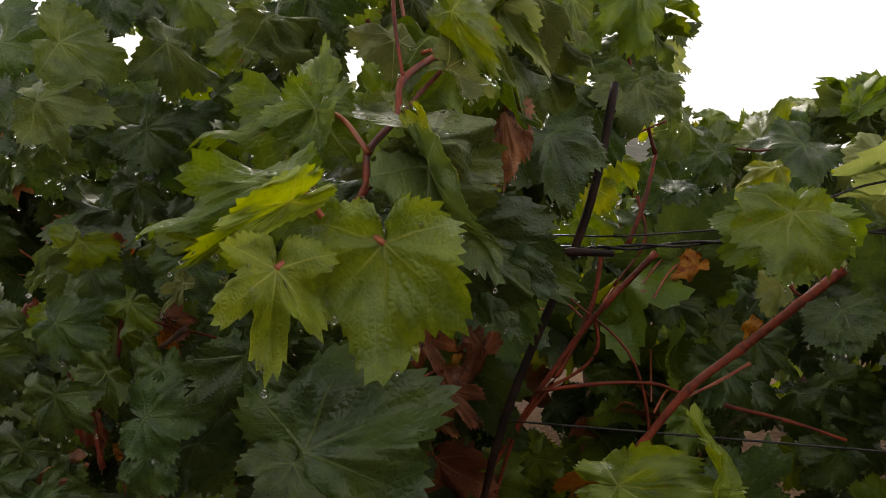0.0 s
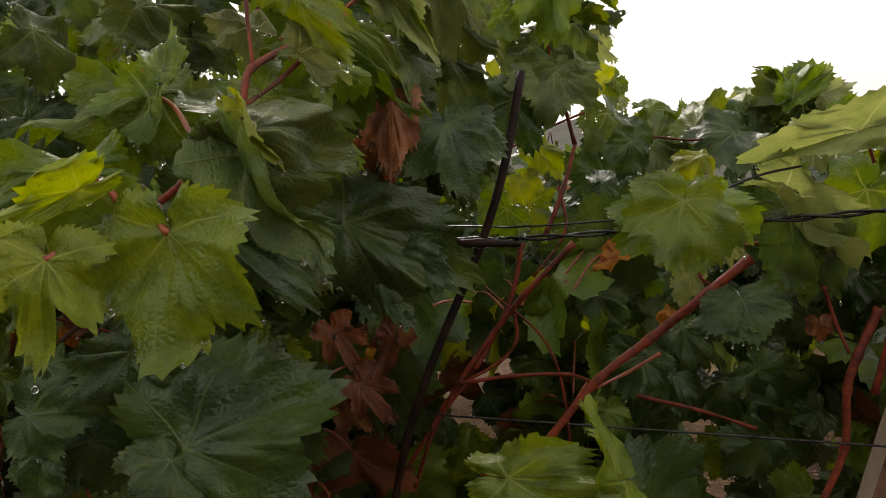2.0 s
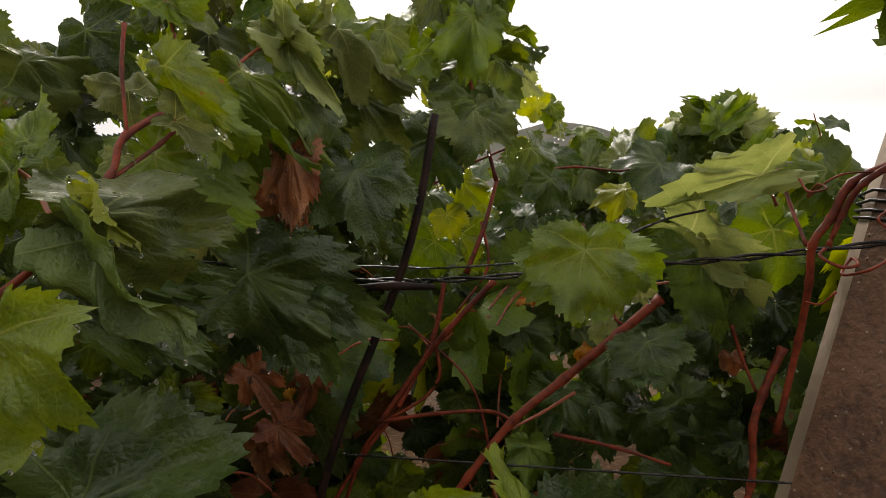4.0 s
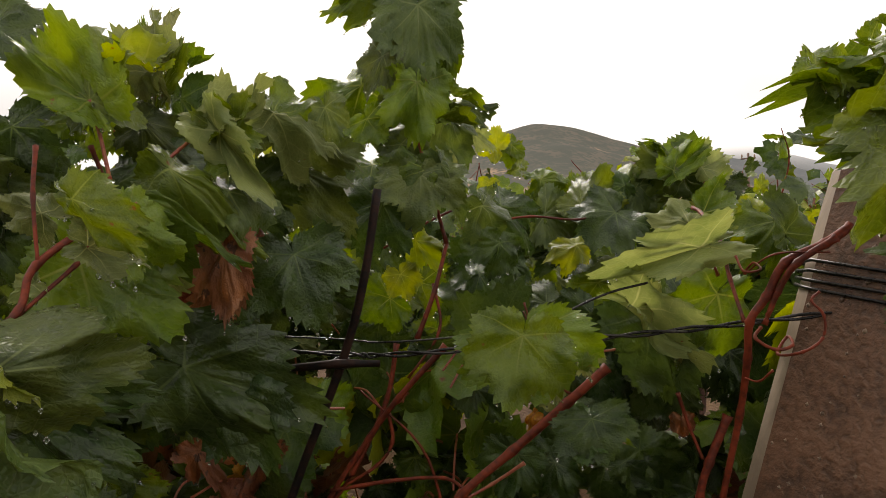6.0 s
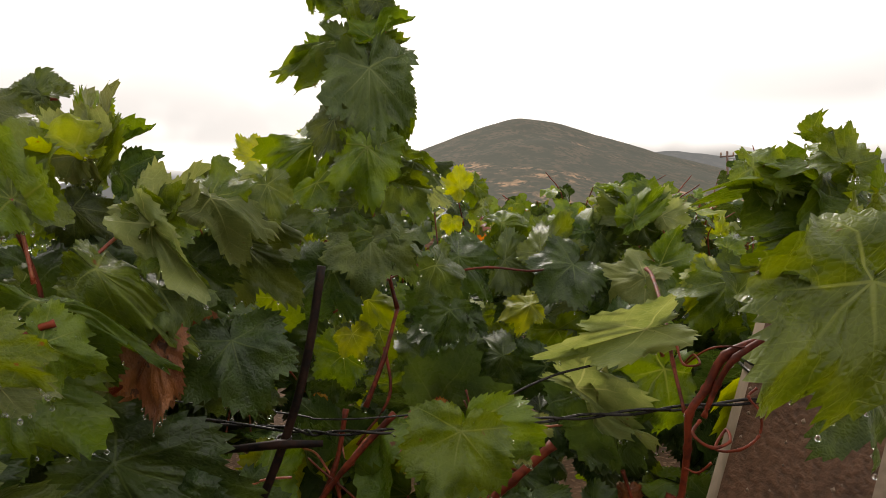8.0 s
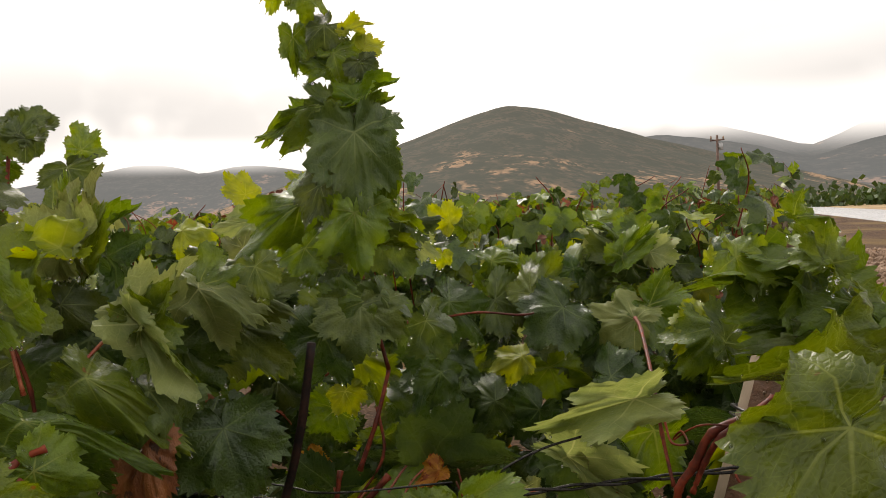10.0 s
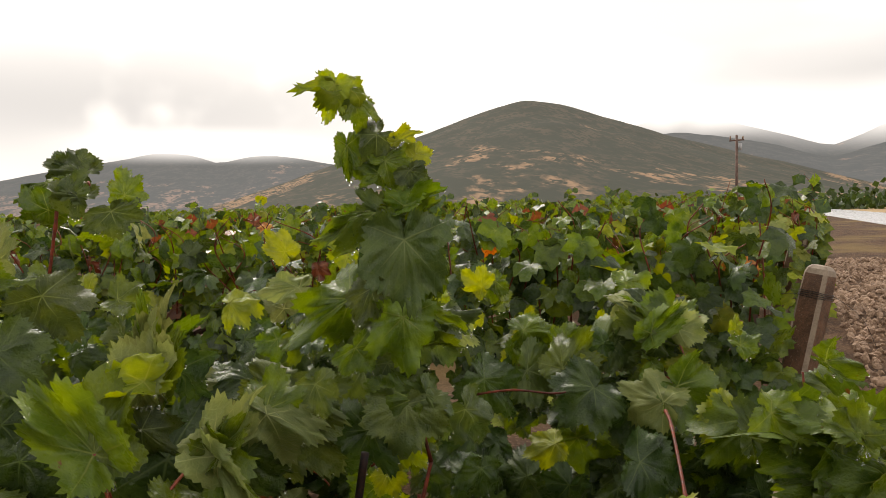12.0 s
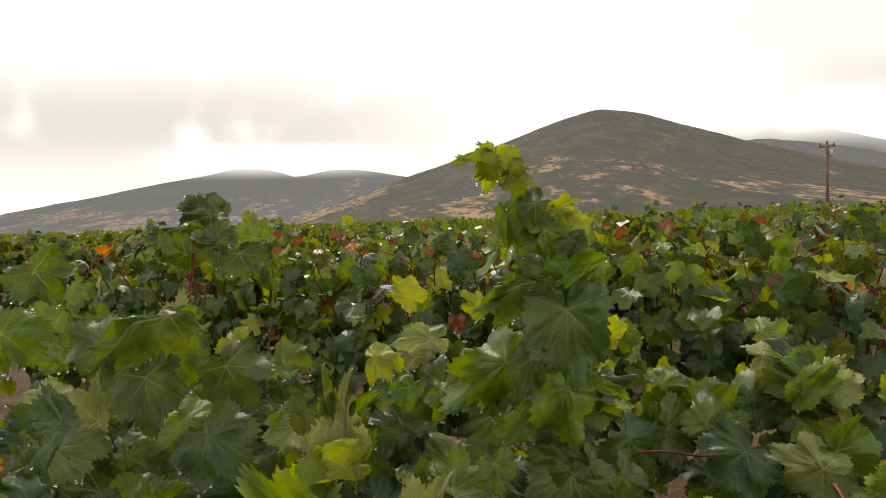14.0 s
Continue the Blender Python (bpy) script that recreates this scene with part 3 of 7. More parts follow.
def far_rows():
    """The rows beyond, too far to tell vine from vine."""
    rng = np.random.default_rng(3)
    v, f, u = [], [], []
    for r in range(7, 34):
        length = 24 + r * 3.6
        n = int(length * (70 if r < 16 else 40))
        along = 0.3 + r * 0.69 - rng.random(n) * length
        out = rng.normal(0, 0.2, n)
        z = 0.75 + 0.8 * rng.random(n) ** 0.7 + 0.1 * np.sin(along * 2.2 + r)
        size = (0.13 if r < 16 else 0.18) * (0.8 + 0.5 * rng.random(n))
        turn = rng.random((n, 3))
        for k in range(n):
            c = on_row(along[k], out[k], z[k], r * ROW_GAP)
            a, b = turn[k, 0] * 6.283, (turn[k, 1] - 0.3) * 1.4
            x = Vector((math.cos(a), math.sin(a), 0))
            y = Vector((-math.sin(a) * math.sin(b), math.cos(a) * math.sin(b), -math.cos(b)))
            s, i = size[k], len(v)
            v += [c - y * 0.4 * s, c + x * 0.55 * s, c + x * 0.3 * s + y * 0.5 * s, c + y * s * 0.9, c - x * 0.35 * s + y * 0.5 * s, c - x * 0.55 * s]
            u += [(0.1, 0.2)] * 6
            f += [(i, i + 1, i + 2), (i, i + 2, i + 3), (i, i + 3, i + 4), (i, i + 4, i + 5)]
    tagged(new("far_vine_rows", mesh_of("far_vine_rows", v, f, FAR_GREEN, u)), "distant rows of green grapevines", "vineyard", kind="stuff")


far_rows()

# ---- stake, wires, posts, stones ----
def solid(name, v, f, mat, parent=None, label="", smooth=True):
    me = mesh_of(name, v, f, mat, None, smooth)
    return child(name, me, parent, None, label) if parent else new(name, me)


def build_stake():
    thing = tagged(new("vine_stake"), "thin dark rusty iron stake leaning in the vines", "stake")
    foot = Vector((-0.13, 0.80, 0))
    thing.location = foot
    line = spline([foot - Vector((0, 0, 0.1)), Vector((0.02, 0.785, 0.5)), Vector((0.070, 0.765, 0.72)), Vector((0.143, 0.756, 0.905)), Vector((0.170, 0.755, 0.995)), Vector((0.188, 0.755, 1.093))], 5)
    v, f = tube([p - foot for p in line], 0.0049, 10)
    solid("rod", v, f, IRON, thing)
    v, f = tube([Vector((0.085, 0.742, 0.905)) - foot, Vector((0.14, 0.742, 0.908)) - foot, Vector((0.185, 0.742, 0.906)) - foot], [0.0038, 0.005, 0.0035], 9)
    solid("cross_clip", v, f, IRON, thing, "short rusted wire clip")
    for k in range(3):
        c = Vector((0.143, 0.756, 0.902 + 0.004 * k)) - foot
        pts = [c + Vector((0.008 * math.cos(a), 0.008 * math.sin(a), 0.001 * math.sin(a))) for a in [i * math.pi / 5 for i in range(11)]]
        v, f = tube(pts, 0.0012, 5, False)
        solid("wire_tie", v, f, WIRE, thing)


build_stake()


def build_wire(label, points, r, strands=1, twist=0.0035):
    thing = tagged(new("trellis_wire"), label, "wire", "trellis wires")
    thing.location = points[0]
    base = spline(points, 14)
    for s in range(strands):
        pts = []
        for i, p in enumerate(base):
            a = i * 0.75 + s * 2 * math.pi / strands
            pts.append(p - Vector(points[0]) + Vector((0, math.cos(a), math.sin(a))) * (twist if strands > 1 else 0.0))
        v, f = tube(pts, r, 6)
        solid("strand", v, f, WIRE, thing)


POST_TOP = Vector((0.785, 0.665, 1.12))
POST_FOOT = Vector((0.49, 0.69, 0.0))
build_wire("black twisted wire tied to the concrete end post", [Vector((-2.6, 1.86, 0.90)), Vector((-0.6, 1.16, 0.905)), Vector((0.08, 0.82, 0.91)), Vector((0.19, 0.758, 0.912)), Vector((0.36, 0.715, 0.925)), Vector((0.52, 0.69, 0.937)), Vector((0.70, 0.645, 0.958))], 0.0017, 2, 0.0022)
build_wire("single thin black wire above the twisted one", [Vector((-2.6, 1.88, 0.935)), Vector((-0.6, 1.17, 0.93)), Vector((0.08, 0.83, 0.926)), Vector((0.19, 0.765, 0.925)), Vector((0.33, 0.735, 0.935))], 0.0012)
build_wire("bent loose end of black wire", [Vector((0.355, 0.70, 0.93)), Vector((0.375, 0.70, 0.955)), Vector((0.42, 0.70, 0.975)), Vector((0.465, 0.70, 0.985))], 0.0014)
build_wire("lower black wire hidden in the leaves", [Vector((-2.6, 1.75, 0.68)), Vector((-0.6, 1.06, 0.69)), Vector((0.0, 0.85, 0.70)), Vector((0.62, 0.67, 0.70))], 0.0014)


def build_post(label, foot, top, r, turn_deg=28, group="row end posts"):
    """A leaning square concrete post with smooth chamfered corners, pebbly faces, a rounded head and wire wound round it."""
    thing = tagged(new("end_post"), label, "post", group)
    axis = top - foot
    h = axis.length
    z = axis.normalized()
    x = Vector((math.cos(radians(turn_deg)), math.sin(radians(turn_deg)), 0))
    x = (x - z * x.dot(z)).normalized()
    thing.matrix_basis = Matrix.Translation(foot) @ Matrix((x, z.cross(x), z)).transposed().to_4x4()
    c = 0.72
    ring = [(-c, -1), (c, -1), (1, -c), (1, c), (c, 1), (-c, 1), (-1, c), (-1, -c)]
    levels = [(-0.2, 1.12), (0.0, 1.1), (0.35, 1.06), (0.7, 1.0), (0.9, 0.96), (0.955, 0.93), (0.98, 0.82), (0.995, 0.6), (1.0, 0.3)]
    v, f = [], []
    for level, (t, w) in enumerate(levels):
        for k, (a, b) in enumerate(ring):
            wear = 1 + 0.025 * noise.noise(Vector((a * 2, b * 2, t * 9 + r * 40)))
            v.append(Vector((a * r * w * wear, b * r * w * wear, t * h)))
    for j in range(len(levels) - 1):
        for k in range(8):
            k2 = (k + 1) % 8
            f.append((j * 8 + k, j * 8 + k2, (j + 1) * 8 + k2, (j + 1) * 8 + k))
    f.append(tuple(len(v) - 8 + k for k in range(8)))
    body = solid("shaft", v, f, CONCRETE, thing, "", False)
    body.data.materials.append(CONCRETE_SMOOTH)
    for i, poly in enumerate(body.data.polygons):
        poly.material_index = 1 if i % 2 == 1 or i >= 40 else 0
    rng = random.Random(int(r * 1000))
    pv, pf = [], []
    for _ in range(420):
        a, t = rng.uniform(-c, c) * 0.97, rng.uniform(0.3, 0.93)
        w = (1.06 - 0.1 * (t - 0.35) / 0.55) * r
        side = rng.choice(((a * w, -w), (w, a * w), (-w, a * w)))
        s, i = rng.uniform(0.0012, 0.0034), len(pv)
        o = Vector((side[0], side[1], t * h))
        pv += [o + Vector(q) * s for q in ((1, 0, 0), (-1, 0.2, 0), (0, 1, 0.1), (0.1, -1, 0), (0, 0, 1.2), (0, 0.1, -1.1))]
        pf += [tuple(q + i for q in t3) for t3 in ((0, 2, 4), (2, 1, 4), (1, 3, 4), (3, 0, 4), (2, 0, 5), (1, 2, 5), (3, 1, 5), (0, 3, 5))]
    tagged(solid("pebbles", pv, pf, STONE_DARK, thing), kind="stuff")
    for n in range(4):
        q = r * (1.0 + 0.004 * n)
        pts = [Vector((a * q, b * q, h * 0.845 + 0.009 * n + 0.002 * math.sin(i * 1.7 + n))) for i, (a, b) in enumerate(ring + ring[:1])]
        bv, bf = tube(pts, 0.0019, 6, False)
        solid("wire_band", bv, bf, WIRE, thing, "dark wire wound round the post")
    return thing


build_post("thick wet brown concrete end post leaning outwards", POST_FOOT, POST_TOP, 0.095)
build_post("weathered brown concrete end post with a rounded head", Vector((2.22, 3.24, 0)), Vector((2.43, 3.19, 1.04)), 0.064)
build_post("weathered brown concrete end post with a rounded head", Vector((3.75, 5.80, 0)), Vector((4.02, 5.72, 1.12)), 0.075)
build_post("weathered brown concrete end post with a rounded head", Vector((5.35, 8.35, 0)), Vector((5.6, 8.27, 1.12)), 0.075)
for end, start in ((Vector((2.40, 3.20, 0.9)), -4.6), (Vector((3.98, 5.73, 0.98)), -4.0)):
    build_wire("thin trellis wire running along the row", [end - ROW_DIR * 6, end - ROW_DIR * 2 - Vector((0, 0, 0.02)), end], 0.0016)
    build_wire("slack anchor wire from the end post to the soil", [end - Vector((0, 0, 0.3)), end + Vector((0.45, -0.12, -0.62)), end + Vector((0.62, -0.18, -end.z + 0.02))], 0.002)


def build_pole(foot, h):
    thing = tagged(new("utility_pole"), "brown wooden power pole with a crossarm", "utility pole")
    thing.location = foot
    v, f = tube([Vector((0, 0, -0.5)), Vector((0, 0, h * 0.5)), Vector((0, 0, h))], [0.17, 0.14, 0.11], 12)
    solid("shaft", v, f, POLE, thing)
    v, f = tube([Vector((-0.75, 0, h - 0.55)), Vector((0.75, 0, h - 0.45))], 0.08, 8)
    solid("crossarm", v, f, POLE, thing)
    for x in (-0.65, 0.0, 0.65):
        v, f = tube([Vector((x, 0, h - 0.45)), Vector((x, 0, h - 0.28)), Vector((x, 0, h - 0.1))], [0.05, 0.09, 0.05], 8)
        solid("insulator", v, f, STONE, thing)
    v, f = tube([Vector((0.28, -0.1, h - 1.5)), Vector((0.28, -0.1, h - 0.8))], 0.2, 10)
    solid("transformer", v, f, ROADTOP, thing)


build_pole(Vector((36.0, 64.7, 0)), 7.9)


def build_marker(foot):
    thing = tagged(new("marker_post"), "thin rusty red marker post by the road", "post")
    thing.location = foot
    v, f = tube([Vector((0, 0, -0.1)), Vector((0.02, 0, 0.6)), Vector((0, 0, 1.25))], 0.045, 10)
    solid("shaft", v, f, PETIOLE, thing)


build_marker(Vector((15.2, 22.6, 0)))


def scatter_stones():
    """Gravel and clods of the headland."""
    rng = random.Random(8)
    bm = bmesh.new()
    bmesh.ops.create_icosphere(bm, subdivisions=1, radius=1)
    ball = [v.co.copy() for v in bm.verts]
    tris = [tuple(v.index for v in f.verts) for f in bm.faces]
    bm.free()
    v, f = [], []
    for _ in range(5200):
        a, o = rng.uniform(0.2, 8.5), rng.uniform(-0.4, 16)
        p = on_row(0.9 + o * 0.235 + a * rng.random(), o, 0)
        s = rng.uniform(0.008, 0.03) * (1 + p.length * 0.12)
        q = Euler((rng.random() * 6, rng.random() * 6, rng.random() * 6)).to_matrix() @ Matrix.Diagonal((s, s * rng.uniform(0.6, 1), s * rng.uniform(0.4, 0.8)))
        i = len(v)
        v += [q @ (c * rng.uniform(0.85, 1.15)) + p + Vector((0, 0, lie(p.x, p.y) + s * 0.3)) for c in ball]
        f += [tuple(k + i for k in t) for t in tris]
    tagged(new("gravel", mesh_of("gravel", v, f, STONE, None, False)), "loose brown stones on the headland", "gravel", kind="stuff")


scatter_stones()


def scatter_bushes():
    """Dark scrub along the foot of the mountain, beyond the field."""
    rng = random.Random(12)
    v, f, u = [], [], []
    for _ in range(90):
        az, d = radians(rng.uniform(22, 48)), rng.uniform(95, 150)
        c = Vector((d * math.sin(az), d * math.cos(az), 0))
        w = rng.uniform(1.5, 4.0)
        for k in range(70):
            p = c + Vector((rng.gauss(0, w * 0.5), rng.gauss(0, w * 0.5), abs(rng.gauss(0.35, 0.35)) * w * 0.6))
            s, i = rng.uniform(0.25, 0.6), len(v)
            q = Euler((rng.random() * 6, rng.random() * 6, rng.random() * 6)).to_matrix()
            v += [p + q @ Vector(t) * s for t in ((-1, -0.4, 0), (0.2, -0.8, 0.2), (1, 0.1, 0), (0.1, 0.9, 0.1))]
            u += [(0.1, 0.2)] * 4
            f.append((i, i + 1, i + 2, i + 3))
    tagged(new("scrub_bushes", mesh_of("scrub_bushes", v, f, FAR_DARK, u)), "dark green scrub at the mountain's foot", "bushes", kind="stuff")


scatter_bushes()


def build_grapes(top, count, seed):
    thing = tagged(new("grape_bunch"), "bunch of ripe dark blue grapes", "grapes")
    thing.location = top
    rng = random.Random(seed)
    bm = bmesh.new()
    bmesh.ops.create_icosphere(bm, subdivisions=2, radius=0.0068)
    berry = bpy.data.meshes.new("berry")
    bm.to_mesh(berry)
    bm.free()
    berry.materials.append(GRAPE)
    berry.polygons.foreach_set("use_smooth", [True] * len(berry.polygons))
    for k in range(count):
        z = -0.015 - 0.10 * k / count
        w = 0.026 * (1 - 0.7 * k / count)
        a = k * 2.4
        child("berry", berry, thing, Matrix.Translation((w * math.cos(a) * rng.uniform(0.7, 1.1), w * math.sin(a) * rng.uniform(0.7, 1.1), z)))
    v, f = tube([Vector((0, 0, 0.05)), Vector((0.004, 0, 0)), Vector((0, 0, -0.1))], [0.0022, 0.002, 0.001], 6)
    solid("stalk", v, f, CANE, thing)


build_grapes(Vector((0.948, 1.101, 1.017)), 34, 3)

# ---- the vine at the row's end: its leaves, stalks and canes one by one ----
FRONT = tagged(new("grapevine"), "wet green grapevine with red canes by the end post", "grapevine", "vines in the rows")
FRONT.location = STAKE
FRONT_RNG = random.Random(17)
FRONT_MESHES = {m.name: [leaf_mesh("leaf", m, 300 + 10 * j + i, around=144, rings=(0.2, 0.4, 0.6, 0.78, 0.92, 1.0), depth=(0.02, 0.05, 0.04, 0.03, 0.13, 0.0)[i],
                                   curl=(0.16, 0.34, 0.16, 0.55, 0.12, 0.05)[i], fold=(0.10, -0.16, 0.42, -0.25, 0.2, 0.05)[i], wave=(0.24, 0.32, 0.26, 0.34, 0.22, 0.12)[i],
                                   teeth=0.05, pattern=(-1.0, -0.05, 1.0), crumple=0.07)
                         for i in range(6)] for j, m in enumerate((GREEN, DARK, LIME, PALE, RED, ORANGE, SAGE))}


def drop_mesh():
    bm = bmesh.new()
    bmesh.ops.create_icosphere(bm, subdivisions=2, radius=1)
    for v in bm.verts:
        v.co.z *= 1.25
        if v.co.z > 0:
            v.co.x *= 1 - 0.45 * v.co.z
            v.co.y *= 1 - 0.45 * v.co.z
    me = bpy.data.meshes.new("water_drop")
    bm.to_mesh(me)
    bm.free()
    me.materials.append(WATER)
    me.polygons.foreach_set("use_smooth", [True] * len(me.polygons))
    return me


DROP = drop_mesh()
DROP_VERTS = [v.co.copy() for v in DROP.vertices]
DROP_FACES = [tuple(p.vertices) for p in DROP.polygons]


def front_leaf(base, tip, normal, size, mat, broad=1.0, stalk=None, form=None, wet=True):
    """A blade at base pointing to tip, with drops at its lowest points and, where given, a stalk from the cane."""
    base = Vector(base) - STAKE
    me = FRONT_MESHES[mat.name][form] if form is not None else FRONT_RNG.choice(FRONT_MESHES[mat.name][:4])
    m = leaf_pose(base, tip, normal, size * 0.97) @ Matrix.Diagonal((broad, 1, 1, 1))
    leaf = child("leaf", me, FRONT, m)
    if not wet:
        return
    low = sorted(((m @ v.co).z, i) for i, v in enumerate(me.vertices))
    drops = []
    for _, i in low[0:40:7]:
        if FRONT_RNG.random() < 0.8:
            r = FRONT_RNG.uniform(0.0010, 0.0020)
            drops.append((m @ me.vertices[i].co - Vector((0, 0, r)), r))
    for k in range(12):
        v = me.vertices[FRONT_RNG.randrange(len(me.vertices))]
        p, nrm = m @ v.co, (m.to_3x3() @ v.normal).normalized()
        r = FRONT_RNG.uniform(0.0007, 0.0018)
        drops.append((p + nrm * r * 0.5, r))
    inv, dv, df = m.inverted(), [], []
    for p, r in drops:
        o = len(dv)
        dv += [inv @ (p + q * r) for q in DROP_VERTS]
        df += [tuple(o + k for k in f) for f in DROP_FACES]
    tagged(child("dew", mesh_of("dew", dv, df, WATER), leaf, None, "clear water drops"), kind="stuff")
    if stalk:
        a = Vector(stalk) - STAKE
        v, f = tube(spline([a, (a + base) / 2 + Vector((0, 0, 0.006)), base], 5), [0.0023] + [0.0017] * 10, 7)
        child("petiole", mesh_of("petiole", v, f, PETIOLE), FRONT)


def front_stem(name, points, radius, mat, label=""):
    """A cane, tendril or twig through points, knotted at its joints."""
    line = spline([Vector(p) - STAKE for p in points], 7)
    radii = [0.74 * radius * (1.28 if i % 7 == 0 else 1.0) * (1 - 0.3 * i / len(line)) for i in range(len(line))]
    v, f = tube(line, radii, 9)
    ob = child(name, mesh_of(name, v, f, mat), FRONT, None, label)
    if radius > 0.002 and name == "cane":
        for k in range(0, len(line), 4):
            if FRONT_RNG.random() < 0.55:
                p = line[k] - Vector((0, 0, radii[k] * 1.2))
                child("water_drop", DROP, ob, Matrix.Translation(p) @ Matrix.Scale(FRONT_RNG.uniform(0.0009, 0.0017), 4))


front_leaf((-0.156, 0.605, 1.102), (-0.661, 0.020, 0.750), (0.371, -0.843, 0.389), 0.053, GREEN, 1.10)
front_leaf((0.005, 0.444, 1.071), (0.507, -0.023, -0.862), (-0.510, -0.808, 0.295), 0.050, GREEN, 0.50)
front_leaf((-0.179, 0.620, 0.816), (0.340, -0.026, -0.940), (-0.245, -0.968, -0.051), 0.076, DARK)
front_leaf((0.104, 1.241, 1.270), (0.109, -0.066, -0.992), (-0.218, -0.929, 0.300), 0.030, RED, 0.80)
front_leaf((-0.019, 0.769, 1.196), (0.137, -0.035, -0.990), (-0.716, -0.604, 0.349), 0.074, DARK, 0.90)
front_leaf((0.023, 0.804, 1.140), (-0.110, -0.015, -0.994), (0.056, -0.952, 0.300), 0.039, PALE, 0.80)
front_leaf((-0.010, 0.686, 1.123), (0.685, -0.072, -0.725), (-0.183, -0.670, 0.720), 0.115, DARK)
front_leaf((0.055, 0.740, 1.101), (0.421, -0.055, -0.905), (-0.538, -0.763, 0.359), 0.066, DARK, 0.90)
front_leaf((0.025, 0.791, 1.033), (-0.165, -0.011, -0.986), (0.563, -0.775, 0.287), 0.092, RED, 0.65)
front_leaf((-0.022, 0.726, 1.106), (-0.395, 0.009, -0.919), (0.029, -0.667, 0.744), 0.031, GREEN, 0.90)
front_leaf((-0.125, 0.635, 1.147), (0.489, -0.060, -0.870), (-0.156, -0.979, -0.130), 0.058, DARK, 1.10)
front_leaf((-0.115, 0.654, 1.130), (-0.813, 0.051, -0.579), (0.009, -0.952, 0.305), 0.051, DARK, 1.10)
front_leaf((-0.141, 0.635, 1.088), (0.260, -0.044, -0.965), (-0.496, -0.863, 0.096), 0.052, DARK, 1.20)
front_leaf((0.192, 0.869, 1.083), (-0.470, 0.016, -0.883), (-0.261, -0.964, 0.049), 0.079, DARK)
front_leaf((0.778, 1.165, 1.121), (-0.417, 0.012, -0.909), (-0.748, -0.657, -0.100), 0.075, DARK)
front_leaf((0.323, 0.947, 0.984), (0.996, -0.080, -0.025), (0.036, -0.839, 0.543), 0.055, DARK)
front_leaf((0.580, 1.180, 1.097), (0.345, -0.050, -0.937), (0.671, -0.742, -0.018), 0.053, LIME, 0.80)
front_leaf((0.389, 0.788, 0.870), (-0.341, 0.005, -0.940), (-0.643, -0.587, 0.491), 0.042, PALE, 0.80)
front_leaf((0.423, 0.786, 0.902), (0.260, -0.044, -0.965), (0.114, -0.919, 0.378), 0.034, PALE, 0.70)
front_leaf((0.333, 0.900, 0.887), (-0.836, 0.007, -0.548), (-0.176, -0.663, 0.728), 0.040, ORANGE, 0.70)
front_leaf((0.126, 0.954, 0.808), (-0.233, -0.025, -0.972), (0.538, -0.742, -0.399), 0.104, LIME)
front_leaf((0.308, 0.919, 0.834), (0.634, -0.045, -0.772), (0.146, -0.928, 0.343), 0.059, DARK)
front_leaf((0.351, 0.855, 0.762), (-0.359, -0.020, -0.933), (-0.130, -0.819, 0.559), 0.061, DARK)
front_leaf((0.538, 0.791, 0.812), (0.116, -0.036, -0.993), (-0.387, -0.913, 0.127), 0.027, RED, 0.80)
front_leaf((0.361, 0.797, 0.826), (-0.561, -0.011, -0.828), (-0.328, -0.652, 0.684), 0.024, ORANGE, 0.60)
front_leaf((0.530, 1.151, 1.082), (0.606, 0.008, 0.795), (0.164, -0.705, 0.690), 0.095, GREEN, 0.70)
front_leaf((0.214, 0.957, 0.988), (0.364, -0.042, -0.931), (-0.058, -0.988, 0.142), 0.042, LIME, 0.90)
front_leaf((0.937, 1.289, 1.078), (0.898, -0.012, 0.440), (-0.612, -0.686, 0.393), 0.048, GREEN, 0.90)
front_leaf((0.927, 1.290, 1.110), (0.172, 0.028, 0.985), (-0.257, -0.651, 0.715), 0.033, LIME, 0.60)
front_leaf((-0.330, 0.794, 1.315), (0.871, 0.024, 0.491), (0.296, -0.601, 0.743), 0.093, GREEN, 0.85, (-0.342, 0.813, 1.295))
front_leaf((-0.400, 0.725, 1.346), (0.772, -0.020, -0.636), (-0.156, -0.823, 0.546), 0.051, GREEN)
front_leaf((-0.227, 0.534, 1.296), (-0.608, -0.034, -0.793), (-0.080, -0.589, 0.804), 0.056, DARK)
front_leaf((-0.180, 0.673, 1.260), (0.851, -0.015, -0.525), (0.362, -0.683, 0.635), 0.046, GREEN, 1.10)
front_leaf((-0.229, 0.774, 1.306), (0.475, -0.031, -0.880), (0.390, -0.920, -0.030), 0.046, GREEN)
front_leaf((-0.153, 0.973, 1.256), (0.980, -0.002, -0.198), (0.057, -0.658, 0.751), 0.050, GREEN)
front_leaf((0.560, 1.070, 1.067), (-0.781, -0.028, -0.624), (0.069, -0.654, 0.754), 0.084, DARK, 1.10)
front_leaf((0.704, 1.070, 1.062), (0.779, -0.020, -0.626), (-0.137, -0.884, 0.447), 0.091, GREEN)
front_leaf((-0.451, 0.877, 1.405), (0.614, -0.027, -0.789), (0.528, -0.840, 0.129), 0.058, GREEN)
front_leaf((-0.459, 0.876, 1.390), (-0.940, -0.018, -0.340), (-0.082, -0.705, 0.705), 0.040, DARK)
front_leaf((-0.573, 1.726, 1.392), (-0.874, -0.023, -0.485), (0.684, -0.725, -0.078), 0.084, GREEN)
